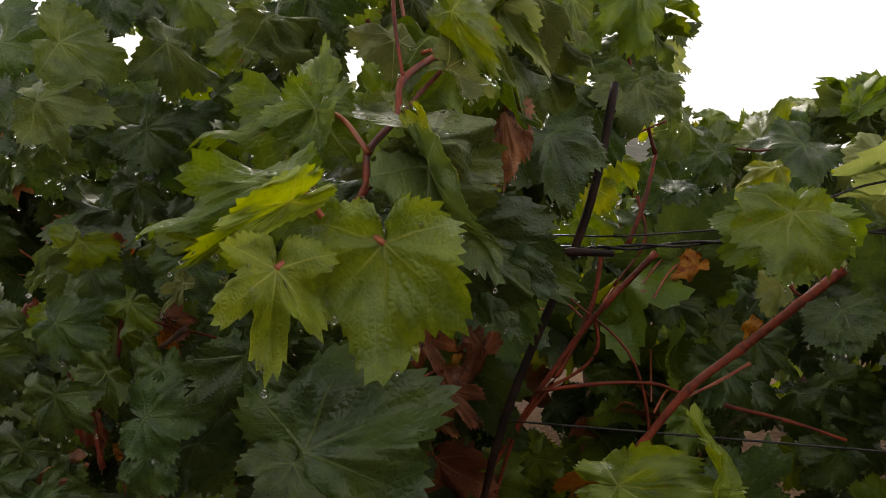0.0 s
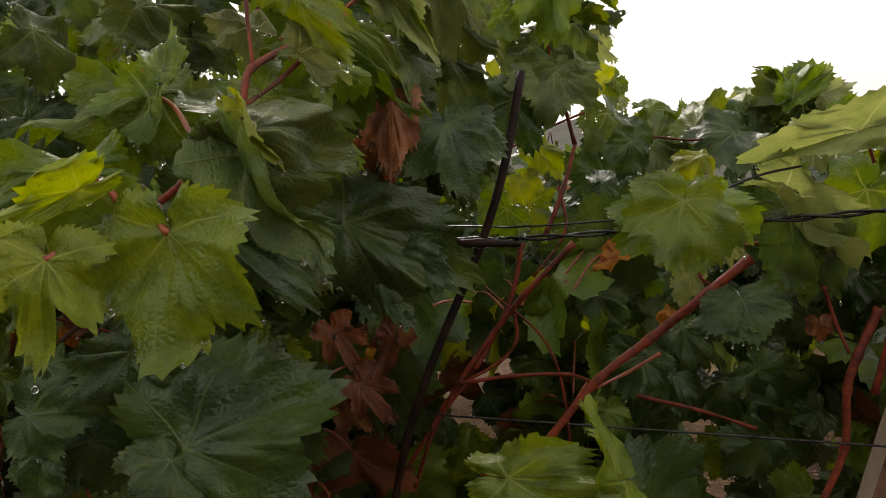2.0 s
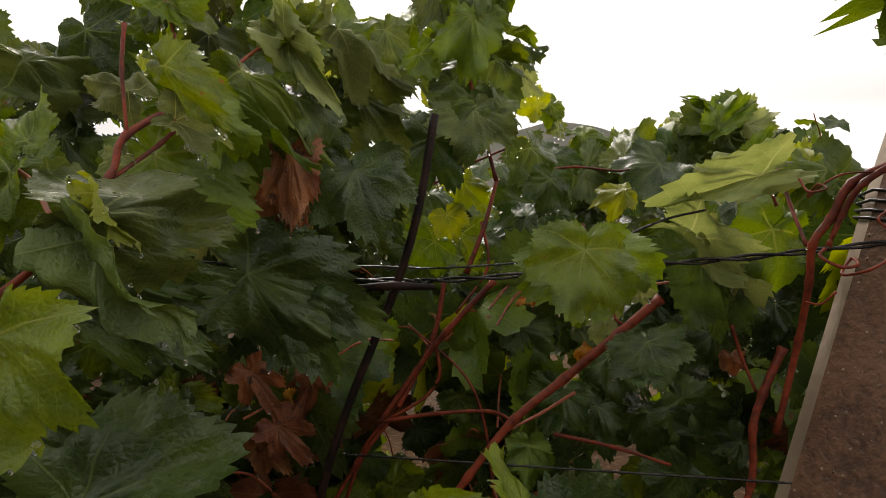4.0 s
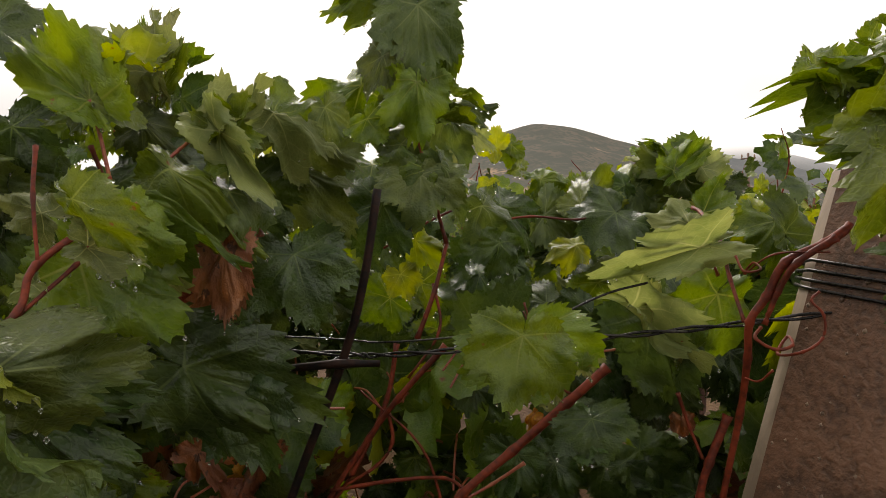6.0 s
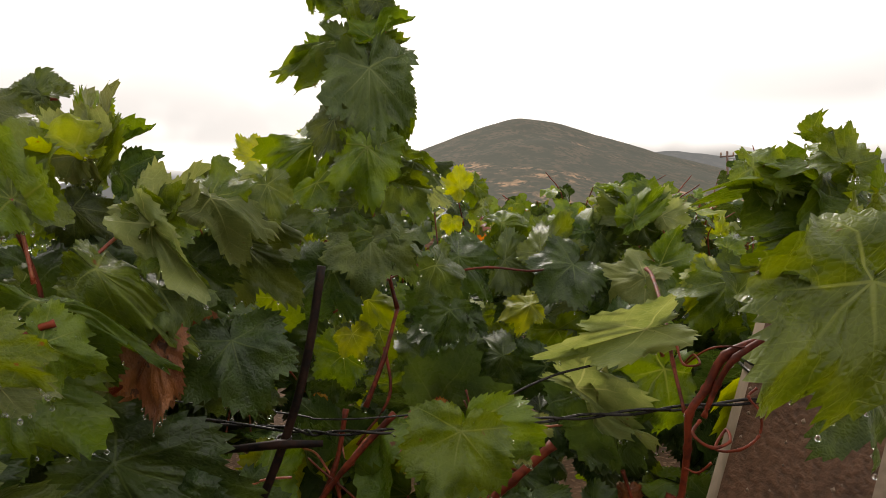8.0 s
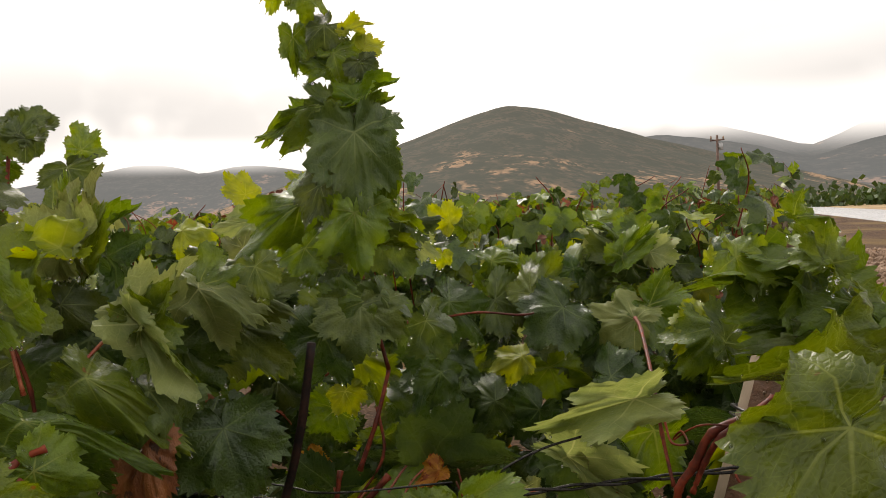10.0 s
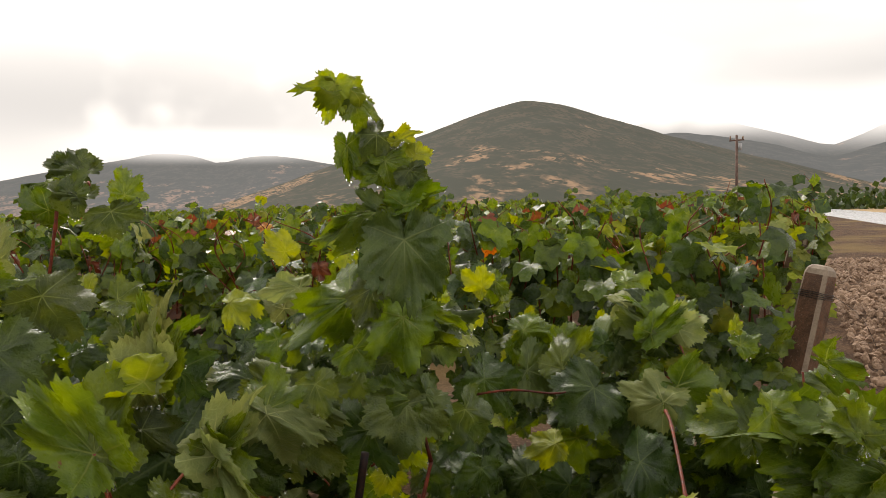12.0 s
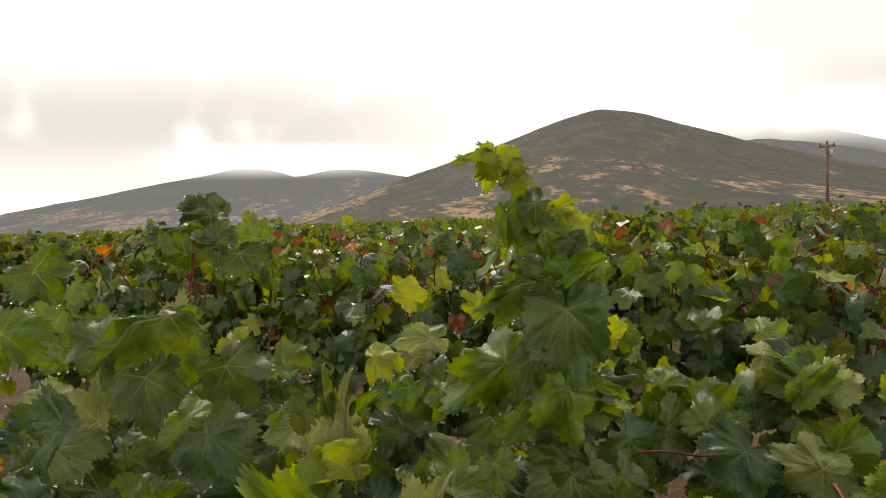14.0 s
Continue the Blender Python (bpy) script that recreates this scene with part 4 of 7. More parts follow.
front_stem("cane", [(0.015, 0.528, 1.070), (-0.004, 0.517, 1.062), (-0.028, 0.466, 1.031), (-0.030, 0.446, 1.004), (-0.045, 0.415, 0.978), (-0.044, 0.384, 0.952), (-0.059, 0.363, 0.932), (-0.063, 0.358, 0.918), (-0.084, 0.353, 0.912), (-0.093, 0.353, 0.907)], 0.0036, CANE)
front_stem("cane", [(-0.036, 0.489, 1.110), (-0.034, 0.478, 1.075), (-0.027, 0.466, 1.031)], 0.0022, CANE)
front_stem("cane", [(0.007, 0.507, 1.056), (-0.017, 0.496, 1.029), (-0.030, 0.445, 1.001)], 0.0025, CANE)
front_stem("cane", [(-0.014, 0.405, 0.976), (-0.029, 0.394, 0.963), (-0.043, 0.384, 0.953)], 0.0022, CANE)
front_stem("cane", [(-0.262, 0.700, 0.830), (-0.301, 0.709, 0.805), (-0.341, 0.719, 0.815), (-0.383, 0.719, 0.809)], 0.004, BARK)
front_stem("cane", [(-0.328, 0.700, 0.847), (-0.334, 0.699, 0.790), (-0.351, 0.697, 0.744)], 0.0035, CANE)
front_stem("cane", [(-0.388, 0.678, 0.771), (-0.354, 0.678, 0.760), (-0.337, 0.676, 0.693)], 0.005, CANE)
front_stem("cane", [(0.265, 0.853, 0.904), (0.205, 0.852, 0.842), (0.167, 0.862, 0.792), (0.117, 0.861, 0.721), (0.045, 0.859, 0.601)], 0.0055, CANE)
front_stem("cane", [(0.205, 0.884, 0.904), (0.189, 0.872, 0.833), (0.145, 0.861, 0.749), (0.095, 0.860, 0.679), (0.066, 0.858, 0.594)], 0.0045, CANE)
front_stem("cane", [(0.256, 0.905, 0.977), (0.260, 0.883, 0.918), (0.218, 0.873, 0.861)], 0.003, CANE)
front_stem("cane", [(0.192, 0.862, 0.820), (0.195, 0.861, 0.784), (0.174, 0.860, 0.756), (0.124, 0.861, 0.728)], 0.0035, CANE)
front_stem("cane", [(0.435, 0.747, 0.889), (0.388, 0.747, 0.851), (0.326, 0.747, 0.802), (0.270, 0.747, 0.758), (0.220, 0.747, 0.698), (0.170, 0.746, 0.631)], 0.0074, CANE)
front_stem("cane", [(0.341, 0.756, 0.785), (0.304, 0.757, 0.763), (0.265, 0.752, 0.746)], 0.0028, PETIOLE)
front_stem("cane", [(0.117, 0.861, 0.728), (0.187, 0.849, 0.740), (0.255, 0.838, 0.744), (0.281, 0.797, 0.741)], 0.0036, CANE)
front_stem("cane", [(0.321, 0.775, 0.733), (0.392, 0.772, 0.716), (0.451, 0.760, 0.698)], 0.0034, CANE)
front_stem("cane", [(0.555, 0.712, 0.838), (0.532, 0.711, 0.788), (0.521, 0.710, 0.753), (0.518, 0.708, 0.693), (0.494, 0.707, 0.634)], 0.0065, CANE)
front_stem("cane", [(0.509, 0.734, 0.860), (0.521, 0.732, 0.821), (0.530, 0.721, 0.789)], 0.003, CANE)
front_stem("cane", [(0.304, 0.937, 1.081), (0.247, 0.918, 1.056), (0.192, 0.889, 1.026)], 0.0024, CANE)
front_stem("cane", [(0.390, 0.779, 0.899), (0.386, 0.758, 0.869), (0.399, 0.752, 0.857)], 0.003, CANE)
front_stem("cane", [(0.620, 0.925, 1.067), (0.607, 0.876, 1.060), (0.557, 0.729, 1.029), (0.543, 0.679, 0.988), (0.535, 0.638, 0.949)], 0.0034, CANE)
front_stem("cane", [(0.620, 0.603, 1.038), (0.596, 0.605, 1.023), (0.565, 0.617, 1.006), (0.549, 0.623, 0.974), (0.535, 0.628, 0.950), (0.537, 0.637, 0.914), (0.538, 0.656, 0.854), (0.526, 0.674, 0.758)], 0.0062, CANE)
front_stem("cane", [(0.603, 0.599, 1.028), (0.570, 0.607, 1.006), (0.557, 0.617, 0.979), (0.546, 0.622, 0.948)], 0.0048, CANE)
front_stem("tendril", [(0.529, 0.640, 1.012), (0.526, 0.620, 0.999), (0.536, 0.609, 1.001), (0.540, 0.629, 1.006), (0.537, 0.639, 0.995), (0.555, 0.618, 1.014), (0.594, 0.595, 1.015)], 0.0016, CANE)
front_stem("tendril", [(0.540, 0.618, 0.946), (0.524, 0.599, 0.940), (0.535, 0.587, 0.931), (0.557, 0.596, 0.932), (0.564, 0.615, 0.937), (0.549, 0.606, 0.923), (0.560, 0.585, 0.928), (0.578, 0.584, 0.940), (0.580, 0.585, 0.960), (0.575, 0.595, 0.972), (0.583, 0.595, 0.980)], 0.0022, CANE)
front_stem("tendril", [(0.550, 0.616, 0.906), (0.542, 0.626, 0.894), (0.534, 0.637, 0.895)], 0.0016, CANE)
front_stem("tendril", [(0.329, 0.675, 0.972), (0.334, 0.664, 0.945), (0.325, 0.660, 0.965), (0.331, 0.654, 0.949)], 0.0014, CANE)
front_stem("cane", [(0.416, 0.767, 0.902), (0.449, 0.764, 0.905), (0.478, 0.762, 0.911)], 0.0022, PETIOLE)
front_stem("cane", [(0.221, 0.956, 1.294), (0.227, 0.952, 1.324), (0.229, 0.948, 1.361), (0.222, 0.953, 1.438), (0.214, 0.958, 1.506), (0.193, 0.962, 1.534)], 0.0028, CANE)
front_stem("cane", [(0.273, 0.885, 1.029), (0.250, 0.903, 1.130), (0.232, 0.930, 1.218), (0.221, 0.956, 1.294)], 0.0036, CANE)
front_stem("cane", [(0.230, 0.854, 0.913), (0.254, 0.864, 0.971), (0.273, 0.885, 1.029)], 0.0045, CANE)
front_stem("cane", [(0.366, 1.097, 1.059), (0.429, 1.090, 1.065), (0.501, 1.081, 1.058), (0.555, 1.075, 1.071)], 0.0028, CANE)
front_stem("cane", [(0.674, 1.111, 1.071), (0.739, 1.102, 1.059), (0.783, 1.075, 1.022), (0.798, 1.040, 0.982), (0.791, 0.989, 0.942)], 0.0036, CANE)
front_stem("cane", [(0.742, 1.156, 1.130), (0.749, 1.133, 1.092), (0.748, 1.101, 1.063)], 0.0025, PETIOLE)
front_stem("cane", [(-0.074, 0.670, 1.134), (-0.056, 0.666, 1.082), (-0.050, 0.661, 1.020)], 0.003, CANE)
front_stem("cane", [(0.008, 0.801, 1.120), (-0.016, 0.802, 1.093), (-0.068, 0.828, 1.078), (-0.080, 0.851, 1.106), (-0.100, 0.908, 1.181)], 0.0032, CANE)
front_stem("cane", [(-0.477, 1.729, 1.454), (-0.542, 1.728, 1.435), (-0.560, 1.725, 1.349), (-0.578, 1.720, 1.234)], 0.007, CANE)
front_leaf((-0.027, 0.315, 0.924), (0.000, -0.154, -0.988), (-0.10, -0.85, 0.25), 0.065, GREEN, 0.86, (-0.054, 0.335, 0.930), form=0)
front_leaf((-0.082, 0.345, 0.954), (-0.924, -0.264, -0.277), (0.10, -0.85, 0.30), 0.076, GREEN, 0.52, (-0.057, 0.345, 0.931), form=1)
front_leaf((-0.072, 0.325, 0.944), (-0.856, -0.159, -0.492), (0.20, -0.85, 0.10), 0.063, LIME, 0.25, None, form=2)
front_leaf((-0.073, 0.300, 0.913), (-0.061, -0.204, -0.977), (0.25, -0.85, 0.10), 0.049, LIME, 0.74, (-0.054, 0.325, 0.918), form=4)
front_leaf((-0.077, 0.430, 1.006), (-0.911, -0.369, -0.185), (0.05, -0.85, 0.40), 0.081, GREEN, 0.61, (-0.043, 0.400, 0.975), form=1)
front_leaf((-0.079, 0.425, 1.004), (-0.575, 0.000, -0.818), (-0.20, -0.85, 0.30), 0.045, GREEN, 0.71, None, form=2)
front_leaf((-0.012, 0.380, 0.978), (0.845, 0.535, -0.021), (0.00, -0.85, 0.15), 0.094, SAGE, 0.57, None, form=1)
front_leaf((-0.008, 0.370, 0.964), (0.507, 0.253, -0.824), (-0.50, -0.85, 0.10), 0.079, SAGE, 0.34, None, form=2)
front_leaf((-0.012, 0.380, 0.989), (0.469, 0.000, -0.883), (-0.60, -0.85, 0.20), 0.036, LIME, 0.30, None, form=2)
front_leaf((-0.082, 0.450, 1.026), (0.024, 0.485, 0.874), (0.00, -0.85, 0.30), 0.041, GREEN, 0.49, None, form=0)
front_leaf((-0.032, 0.470, 1.018), (-0.885, 0.000, -0.466), (0.00, -0.85, 0.40), 0.021, PALE, 0.76, None, form=0)
front_leaf((-0.035, 0.490, 1.065), (-0.899, 0.000, 0.437), (0.00, -0.85, 0.30), 0.041, PALE, 0.60, None, form=3)
front_leaf((0.002, 0.470, 1.041), (0.834, 0.463, -0.301), (0.20, -0.85, 0.50), 0.043, PALE, 0.68, (-0.015, 0.500, 1.059), form=2)
front_leaf((0.009, 0.520, 1.057), (0.724, 0.391, -0.568), (0.10, -0.85, 0.30), 0.051, GREEN, 0.90, None, form=1)
front_leaf((0.170, 0.950, 1.247), (-0.833, 0.000, -0.553), (0.10, -0.85, 0.20), 0.125, GREEN, 0.52, None, form=1)
front_leaf((0.060, 0.620, 1.085), (0.845, 0.517, -0.138), (0.10, -0.85, 0.60), 0.058, SAGE, 0.97, None, form=3)
front_leaf((-0.294, 0.500, 1.023), (0.999, 0.000, -0.043), (-0.20, -0.85, 0.30), 0.047, SAGE, 1.04, None, form=1)
front_leaf((-0.289, 0.520, 1.071), (0.685, 0.703, -0.193), (0.10, -0.85, 0.20), 0.057, SAGE, 0.85, None, form=0)
front_leaf((-0.317, 0.550, 0.999), (-0.101, 0.504, -0.858), (0.00, -0.85, 0.20), 0.040, DARK, 1.11, None, form=0)
front_leaf((-0.224, 0.560, 1.082), (0.712, 0.548, -0.438), (0.20, -0.85, 0.40), 0.055, SAGE, 0.81, None, form=3)
front_leaf((-0.150, 0.580, 1.107), (0.911, 0.391, -0.130), (0.00, -0.85, 0.30), 0.077, SAGE, 0.56, None, form=1)
front_leaf((-0.117, 0.575, 0.743), (0.917, 0.141, 0.374), (-0.10, -0.85, 0.35), 0.142, DARK, 0.78, None, form=0)
front_leaf((-0.124, 0.565, 0.737), (-0.455, -0.718, -0.527), (0.00, -0.85, 0.50), 0.042, DARK, 1.50, None, form=1)
front_leaf((-0.074, 0.600, 0.780), (0.781, 0.000, -0.625), (0.00, -0.85, 0.40), 0.102, DARK, 0.79, None, form=3)
front_leaf((0.042, 0.660, 0.908), (0.412, -0.211, -0.887), (-0.20, -0.85, 0.15), 0.095, DARK, 0.76, None, form=0)
front_leaf((0.100, 0.700, 1.010), (0.406, 0.000, -0.914), (-0.30, -0.85, 0.20), 0.079, DARK, 0.67, None, form=1)
front_leaf((0.326, 0.655, 0.945), (0.155, -0.283, -0.947), (0.00, -0.85, 0.35), 0.071, GREEN, 1.43, None, form=0)
front_leaf((0.254, 1.200, 0.802), (0.890, -0.113, -0.442), (0.10, -0.85, 0.50), 0.176, LIME, 0.31, None, form=2)
front_leaf((0.371, 1.300, 0.907), (0.538, 0.000, -0.843), (0.00, -0.85, 0.30), 0.085, ORANGE, 0.45, None, form=2)
front_leaf((0.498, 1.300, 0.752), (0.860, 0.000, -0.510), (0.00, -0.85, 0.40), 0.063, ORANGE, 0.60, None, form=0)
front_leaf((0.465, 1.150, 0.896), (0.254, 0.000, -0.967), (0.00, -0.85, 0.40), 0.059, LIME, 0.68, None, form=0)
front_leaf((0.394, 0.675, 0.853), (0.194, -0.430, -0.882), (0.00, -0.85, 0.30), 0.046, DARK, 1.37, None, form=0)
front_leaf((0.495, 0.950, 0.705), (0.867, -0.482, 0.125), (0.10, -0.85, 0.70), 0.104, DARK, 0.59, None, form=3)
front_leaf((0.444, 0.970, 0.781), (0.783, -0.361, -0.506), (0.00, -0.85, 0.60), 0.083, DARK, 0.79, None, form=1)
front_leaf((0.306, 0.850, 0.696), (-0.056, -0.371, -0.927), (0.00, -0.85, 0.40), 0.054, GREEN, 0.79, None, form=0)
front_leaf((0.282, 0.950, 1.202), (0.570, 0.000, -0.822), (0.10, -0.85, 0.30), 0.075, SAGE, 0.80, None, form=1)
front_leaf((0.242, 0.930, 1.181), (-0.992, 0.000, 0.124), (0.00, -0.85, 0.40), 0.056, SAGE, 0.84, None, form=3)
front_leaf((0.219, 0.910, 1.161), (0.389, 0.000, -0.921), (0.00, -0.85, 0.30), 0.049, SAGE, 0.98, None, form=0)
front_leaf((0.523, 0.700, 1.020), (-0.976, 0.000, -0.218), (-0.10, -0.85, 0.20), 0.124, PALE, 0.32, (0.546, 0.710, 0.989), form=2)
front_leaf((0.456, 0.730, 0.955), (0.799, 0.000, -0.601), (0.30, -0.85, 0.30), 0.121, PALE, 0.32, None, form=2)
front_leaf((0.482, 0.760, 0.943), (0.606, 0.000, -0.795), (0.10, -0.85, 0.10), 0.127, DARK, 0.60, None, form=0)
front_leaf((0.545, 0.950, 0.725), (0.696, -0.258, -0.670), (0.00, -0.85, 0.60), 0.078, DARK, 1.06, None, form=1)
front_leaf((0.258, 0.600, 0.704), (-0.504, -0.721, 0.476), (0.00, -0.85, 0.70), 0.069, GREEN, 1.50, None, form=0)
front_leaf((0.450, 1.000, 0.765), (0.562, 0.000, -0.827), (0.00, -0.85, 0.50), 0.060, DARK, 0.98, None, form=0)
front_leaf((0.051, 0.680, 1.024), (-0.250, -0.238, -0.939), (-0.20, -0.85, 0.10), 0.084, RED, 0.33, None, form=2)
front_leaf((0.028, 0.690, 0.984), (-0.841, -0.382, -0.382), (0.00, -0.85, 0.10), 0.052, RED, 0.46, None, form=2)
front_leaf((0.077, 0.720, 1.009), (0.702, 0.000, -0.713), (0.00, -0.85, 0.30), 0.090, DARK, 0.68, None, form=1)
front_leaf((0.096, 0.900, 0.816), (0.826, 0.000, -0.563), (0.00, -0.85, 0.40), 0.053, GREEN, 1.46, None, form=0)
front_leaf((0.483, 1.250, 1.136), (0.980, 0.000, 0.201), (0.00, -0.85, 0.40), 0.075, GREEN, 0.69, None, form=3)
front_leaf((0.566, 1.250, 1.064), (-0.711, 0.000, 0.703), (0.00, -0.85, 0.40), 0.117, GREEN, 0.50, None, form=1)
front_leaf((0.712, 1.150, 1.129), (-0.697, 0.000, 0.717), (0.00, -0.85, 0.40), 0.098, SAGE, 0.48, None, form=3)
front_leaf((0.692, 1.150, 1.138), (0.784, 0.000, 0.621), (0.00, -0.85, 0.50), 0.092, GREEN, 0.44, None, form=2)
front_leaf((-0.045, 0.600, 1.162), (-0.713, 0.193, 0.674), (0.20, -0.85, 0.25), 0.104, GREEN, 0.45, (-0.031, 0.600, 1.093), form=2)
front_leaf((-0.045, 0.600, 1.162), (-0.050, 0.251, 0.967), (-0.10, -0.85, 0.20), 0.080, GREEN, 0.53, None, form=1)
front_leaf((-0.045, 0.770, 1.209), (-0.149, 0.000, 0.989), (0.20, -0.85, 0.20), 0.087, GREEN, 0.25, (-0.046, 0.770, 1.145), form=2)
front_leaf((-0.045, 0.770, 1.209), (0.253, 0.000, 0.968), (-0.10, -0.85, 0.20), 0.091, PALE, 0.28, None, form=2)
front_leaf((-0.045, 0.770, 1.209), (0.727, 0.251, 0.639), (0.00, -0.85, 0.40), 0.080, GREEN, 0.30, None, form=2)
front_leaf((-0.084, 0.800, 1.231), (-0.596, 0.000, -0.803), (0.00, -0.85, 0.40), 0.039, SAGE, 1.27, None, form=1)
front_leaf((0.049, 0.650, 1.143), (0.532, 0.389, 0.752), (-0.30, -0.85, 0.20), 0.077, PALE, 0.48, (0.006, 0.620, 1.111), form=2)
front_leaf((0.049, 0.650, 1.143), (0.568, -0.253, -0.783), (-0.40, -0.85, 0.20), 0.079, GREEN, 0.48, None, form=2)
front_leaf((0.086, 0.710, 1.169), (0.953, 0.000, -0.304), (0.20, -0.85, 0.50), 0.076, PALE, 0.62, None, form=3)
front_leaf((0.136, 0.740, 1.179), (0.289, 0.000, -0.957), (0.20, -0.85, 0.10), 0.045, SAGE, 0.74, None, form=0)
front_leaf((0.017, 0.600, 1.104), (0.832, -0.196, -0.519), (0.00, -0.85, 0.60), 0.102, GREEN, 0.41, None, form=3)
front_leaf((-0.048, 0.575, 1.031), (0.789, -0.183, -0.587), (-0.10, -0.85, 0.30), 0.109, GREEN, 0.70, None, form=0)
front_leaf((-0.091, 0.540, 0.940), (0.996, 0.000, -0.091), (-0.10, -0.85, 0.30), 0.109, DARK, 0.50, None, form=0)
front_leaf((-0.081, 0.530, 0.933), (0.800, -0.184, -0.570), (-0.10, -0.85, 0.30), 0.109, DARK, 0.55, None, form=1)
front_leaf((-0.031, 0.680, 1.157), (0.707, 0.000, -0.707), (0.00, -0.85, 0.40), 0.057, SAGE, 0.77, None, form=3)
front_leaf((-0.075, 0.700, 1.159), (0.742, 0.000, -0.670), (0.00, -0.85, 0.30), 0.042, GREEN, 1.08, None, form=0)
front_leaf((0.054, 0.620, 1.036), (-0.015, -0.145, -0.989), (0.00, -0.85, 0.10), 0.069, RED, 0.55, None, form=5)
front_leaf((0.105, 0.690, 1.027), (0.277, -0.264, -0.924), (0.20, -0.85, 0.10), 0.076, DARK, 1.04, None, form=0)
front_leaf((0.009, 0.645, 0.929), (0.921, 0.000, -0.391), (0.00, -0.85, 0.15), 0.143, DARK, 0.60, None, form=0)
front_leaf((0.086, 0.760, 1.175), (0.868, 0.000, -0.497), (0.00, -0.85, 0.40), 0.103, SAGE, 0.46, None, form=3)
front_leaf((0.096, 0.780, 1.119), (0.747, 0.000, -0.665), (0.20, -0.85, 0.20), 0.098, SAGE, 0.68, None, form=1)
front_leaf((0.115, 0.850, 1.132), (0.904, 0.000, 0.427), (0.00, -0.85, 0.30), 0.061, SAGE, 0.79, None, form=0)
front_leaf((0.234, 0.900, 1.339), (-0.246, 0.000, -0.969), (0.00, -0.85, 0.20), 0.065, SAGE, 0.77, None, form=1)
front_leaf((0.250, 0.900, 1.323), (-0.994, 0.000, -0.110), (0.00, -0.85, 0.30), 0.054, SAGE, 0.61, None, form=3)
front_leaf((0.282, 0.900, 1.294), (-0.212, 0.000, -0.977), (0.10, -0.85, 0.30), 0.071, GREEN, 0.51, None, form=0)
front_leaf((0.236, 0.900, 1.236), (-0.940, 0.000, -0.340), (0.00, -0.85, 0.40), 0.062, SAGE, 0.61, None, form=1)
front_leaf((0.253, 0.900, 1.189), (0.964, -0.264, 0.013), (0.10, -0.85, 0.70), 0.076, GREEN, 0.25, (0.245, 0.900, 1.170), form=2)
front_leaf((0.249, 0.860, 1.123), (-0.876, 0.000, 0.483), (-0.10, -0.85, 0.50), 0.066, GREEN, 0.86, None, form=3)
front_leaf((0.241, 0.860, 1.116), (-0.042, -0.282, -0.959), (0.00, -0.85, 0.30), 0.071, SAGE, 1.13, None, form=0)
front_leaf((0.266, 0.860, 1.129), (0.481, -0.137, -0.866), (0.10, -0.85, 0.30), 0.073, SAGE, 0.56, None, form=1)
front_leaf((0.177, 0.880, 1.190), (0.600, 0.000, -0.800), (0.00, -0.85, 0.30), 0.040, GREEN, 1.33, None, form=0)
front_leaf((0.236, 0.950, 1.035), (0.707, 0.000, -0.707), (0.00, -0.85, 0.30), 0.058, LIME, 0.66, None, form=1)
front_leaf((0.336, 0.850, 1.029), (-0.238, 0.000, -0.971), (0.30, -0.85, 0.10), 0.050, DARK, 0.89, None, form=0)
front_leaf((0.316, 0.620, 0.948), (-0.259, -0.273, -0.927), (0.00, -0.85, 0.30), 0.073, GREEN, 0.99, None, form=0)
front_leaf((0.746, 1.190, 1.142), (-0.740, 0.000, 0.673), (0.10, -0.85, 0.40), 0.104, GREEN, 0.55, None, form=1)
front_leaf((0.743, 1.190, 1.142), (0.735, 0.000, 0.678), (0.00, -0.85, 0.50), 0.087, GREEN, 0.50, None, form=3)
front_leaf((0.508, 1.350, 1.096), (0.181, 0.000, 0.983), (0.00, -0.85, 0.30), 0.077, LIME, 0.61, None, form=0)
front_leaf((0.485, 1.300, 1.073), (0.489, 0.000, -0.872), (0.00, -0.85, 0.40), 0.076, LIME, 0.71, None, form=1)
front_leaf((0.638, 1.200, 1.106), (0.648, 0.000, -0.762), (0.00, -0.85, 0.30), 0.062, SAGE, 0.94, None, form=0)
front_leaf((0.570, 0.760, 0.964), (-0.581, -0.099, -0.808), (0.10, -0.85, 0.20), 0.102, GREEN, 0.67, None, form=0)
front_leaf((0.480, 0.750, 0.953), (0.604, 0.000, -0.797), (0.20, -0.85, 0.40), 0.078, PALE, 0.35, None, form=2)
front_leaf((0.512, 0.800, 0.902), (0.324, 0.000, -0.946), (0.20, -0.85, 0.00), 0.080, DARK, 0.72, None, form=0)
front_leaf((0.376, 0.660, 0.920), (0.530, 0.000, -0.848), (0.00, -0.85, 0.40), 0.028, PALE, 0.56, None, form=0)
front_leaf((0.380, 0.680, 0.842), (0.810, -0.491, -0.319), (0.00, -0.85, 0.50), 0.041, DARK, 1.02, None, form=0)
front_leaf((0.502, 0.350, 1.098), (-0.782, -0.188, -0.594), (-0.20, -0.85, 0.10), 0.106, GREEN, 0.60, None, form=0)
front_leaf((0.515, 0.360, 1.096), (-0.973, 0.000, 0.231), (-0.10, -0.85, 0.50), 0.061, GREEN, 0.57, None, form=1)
front_leaf((0.638, 0.550, 1.111), (-0.919, 0.000, 0.394), (0.10, -0.85, 0.50), 0.107, GREEN, 0.56, None, form=0)
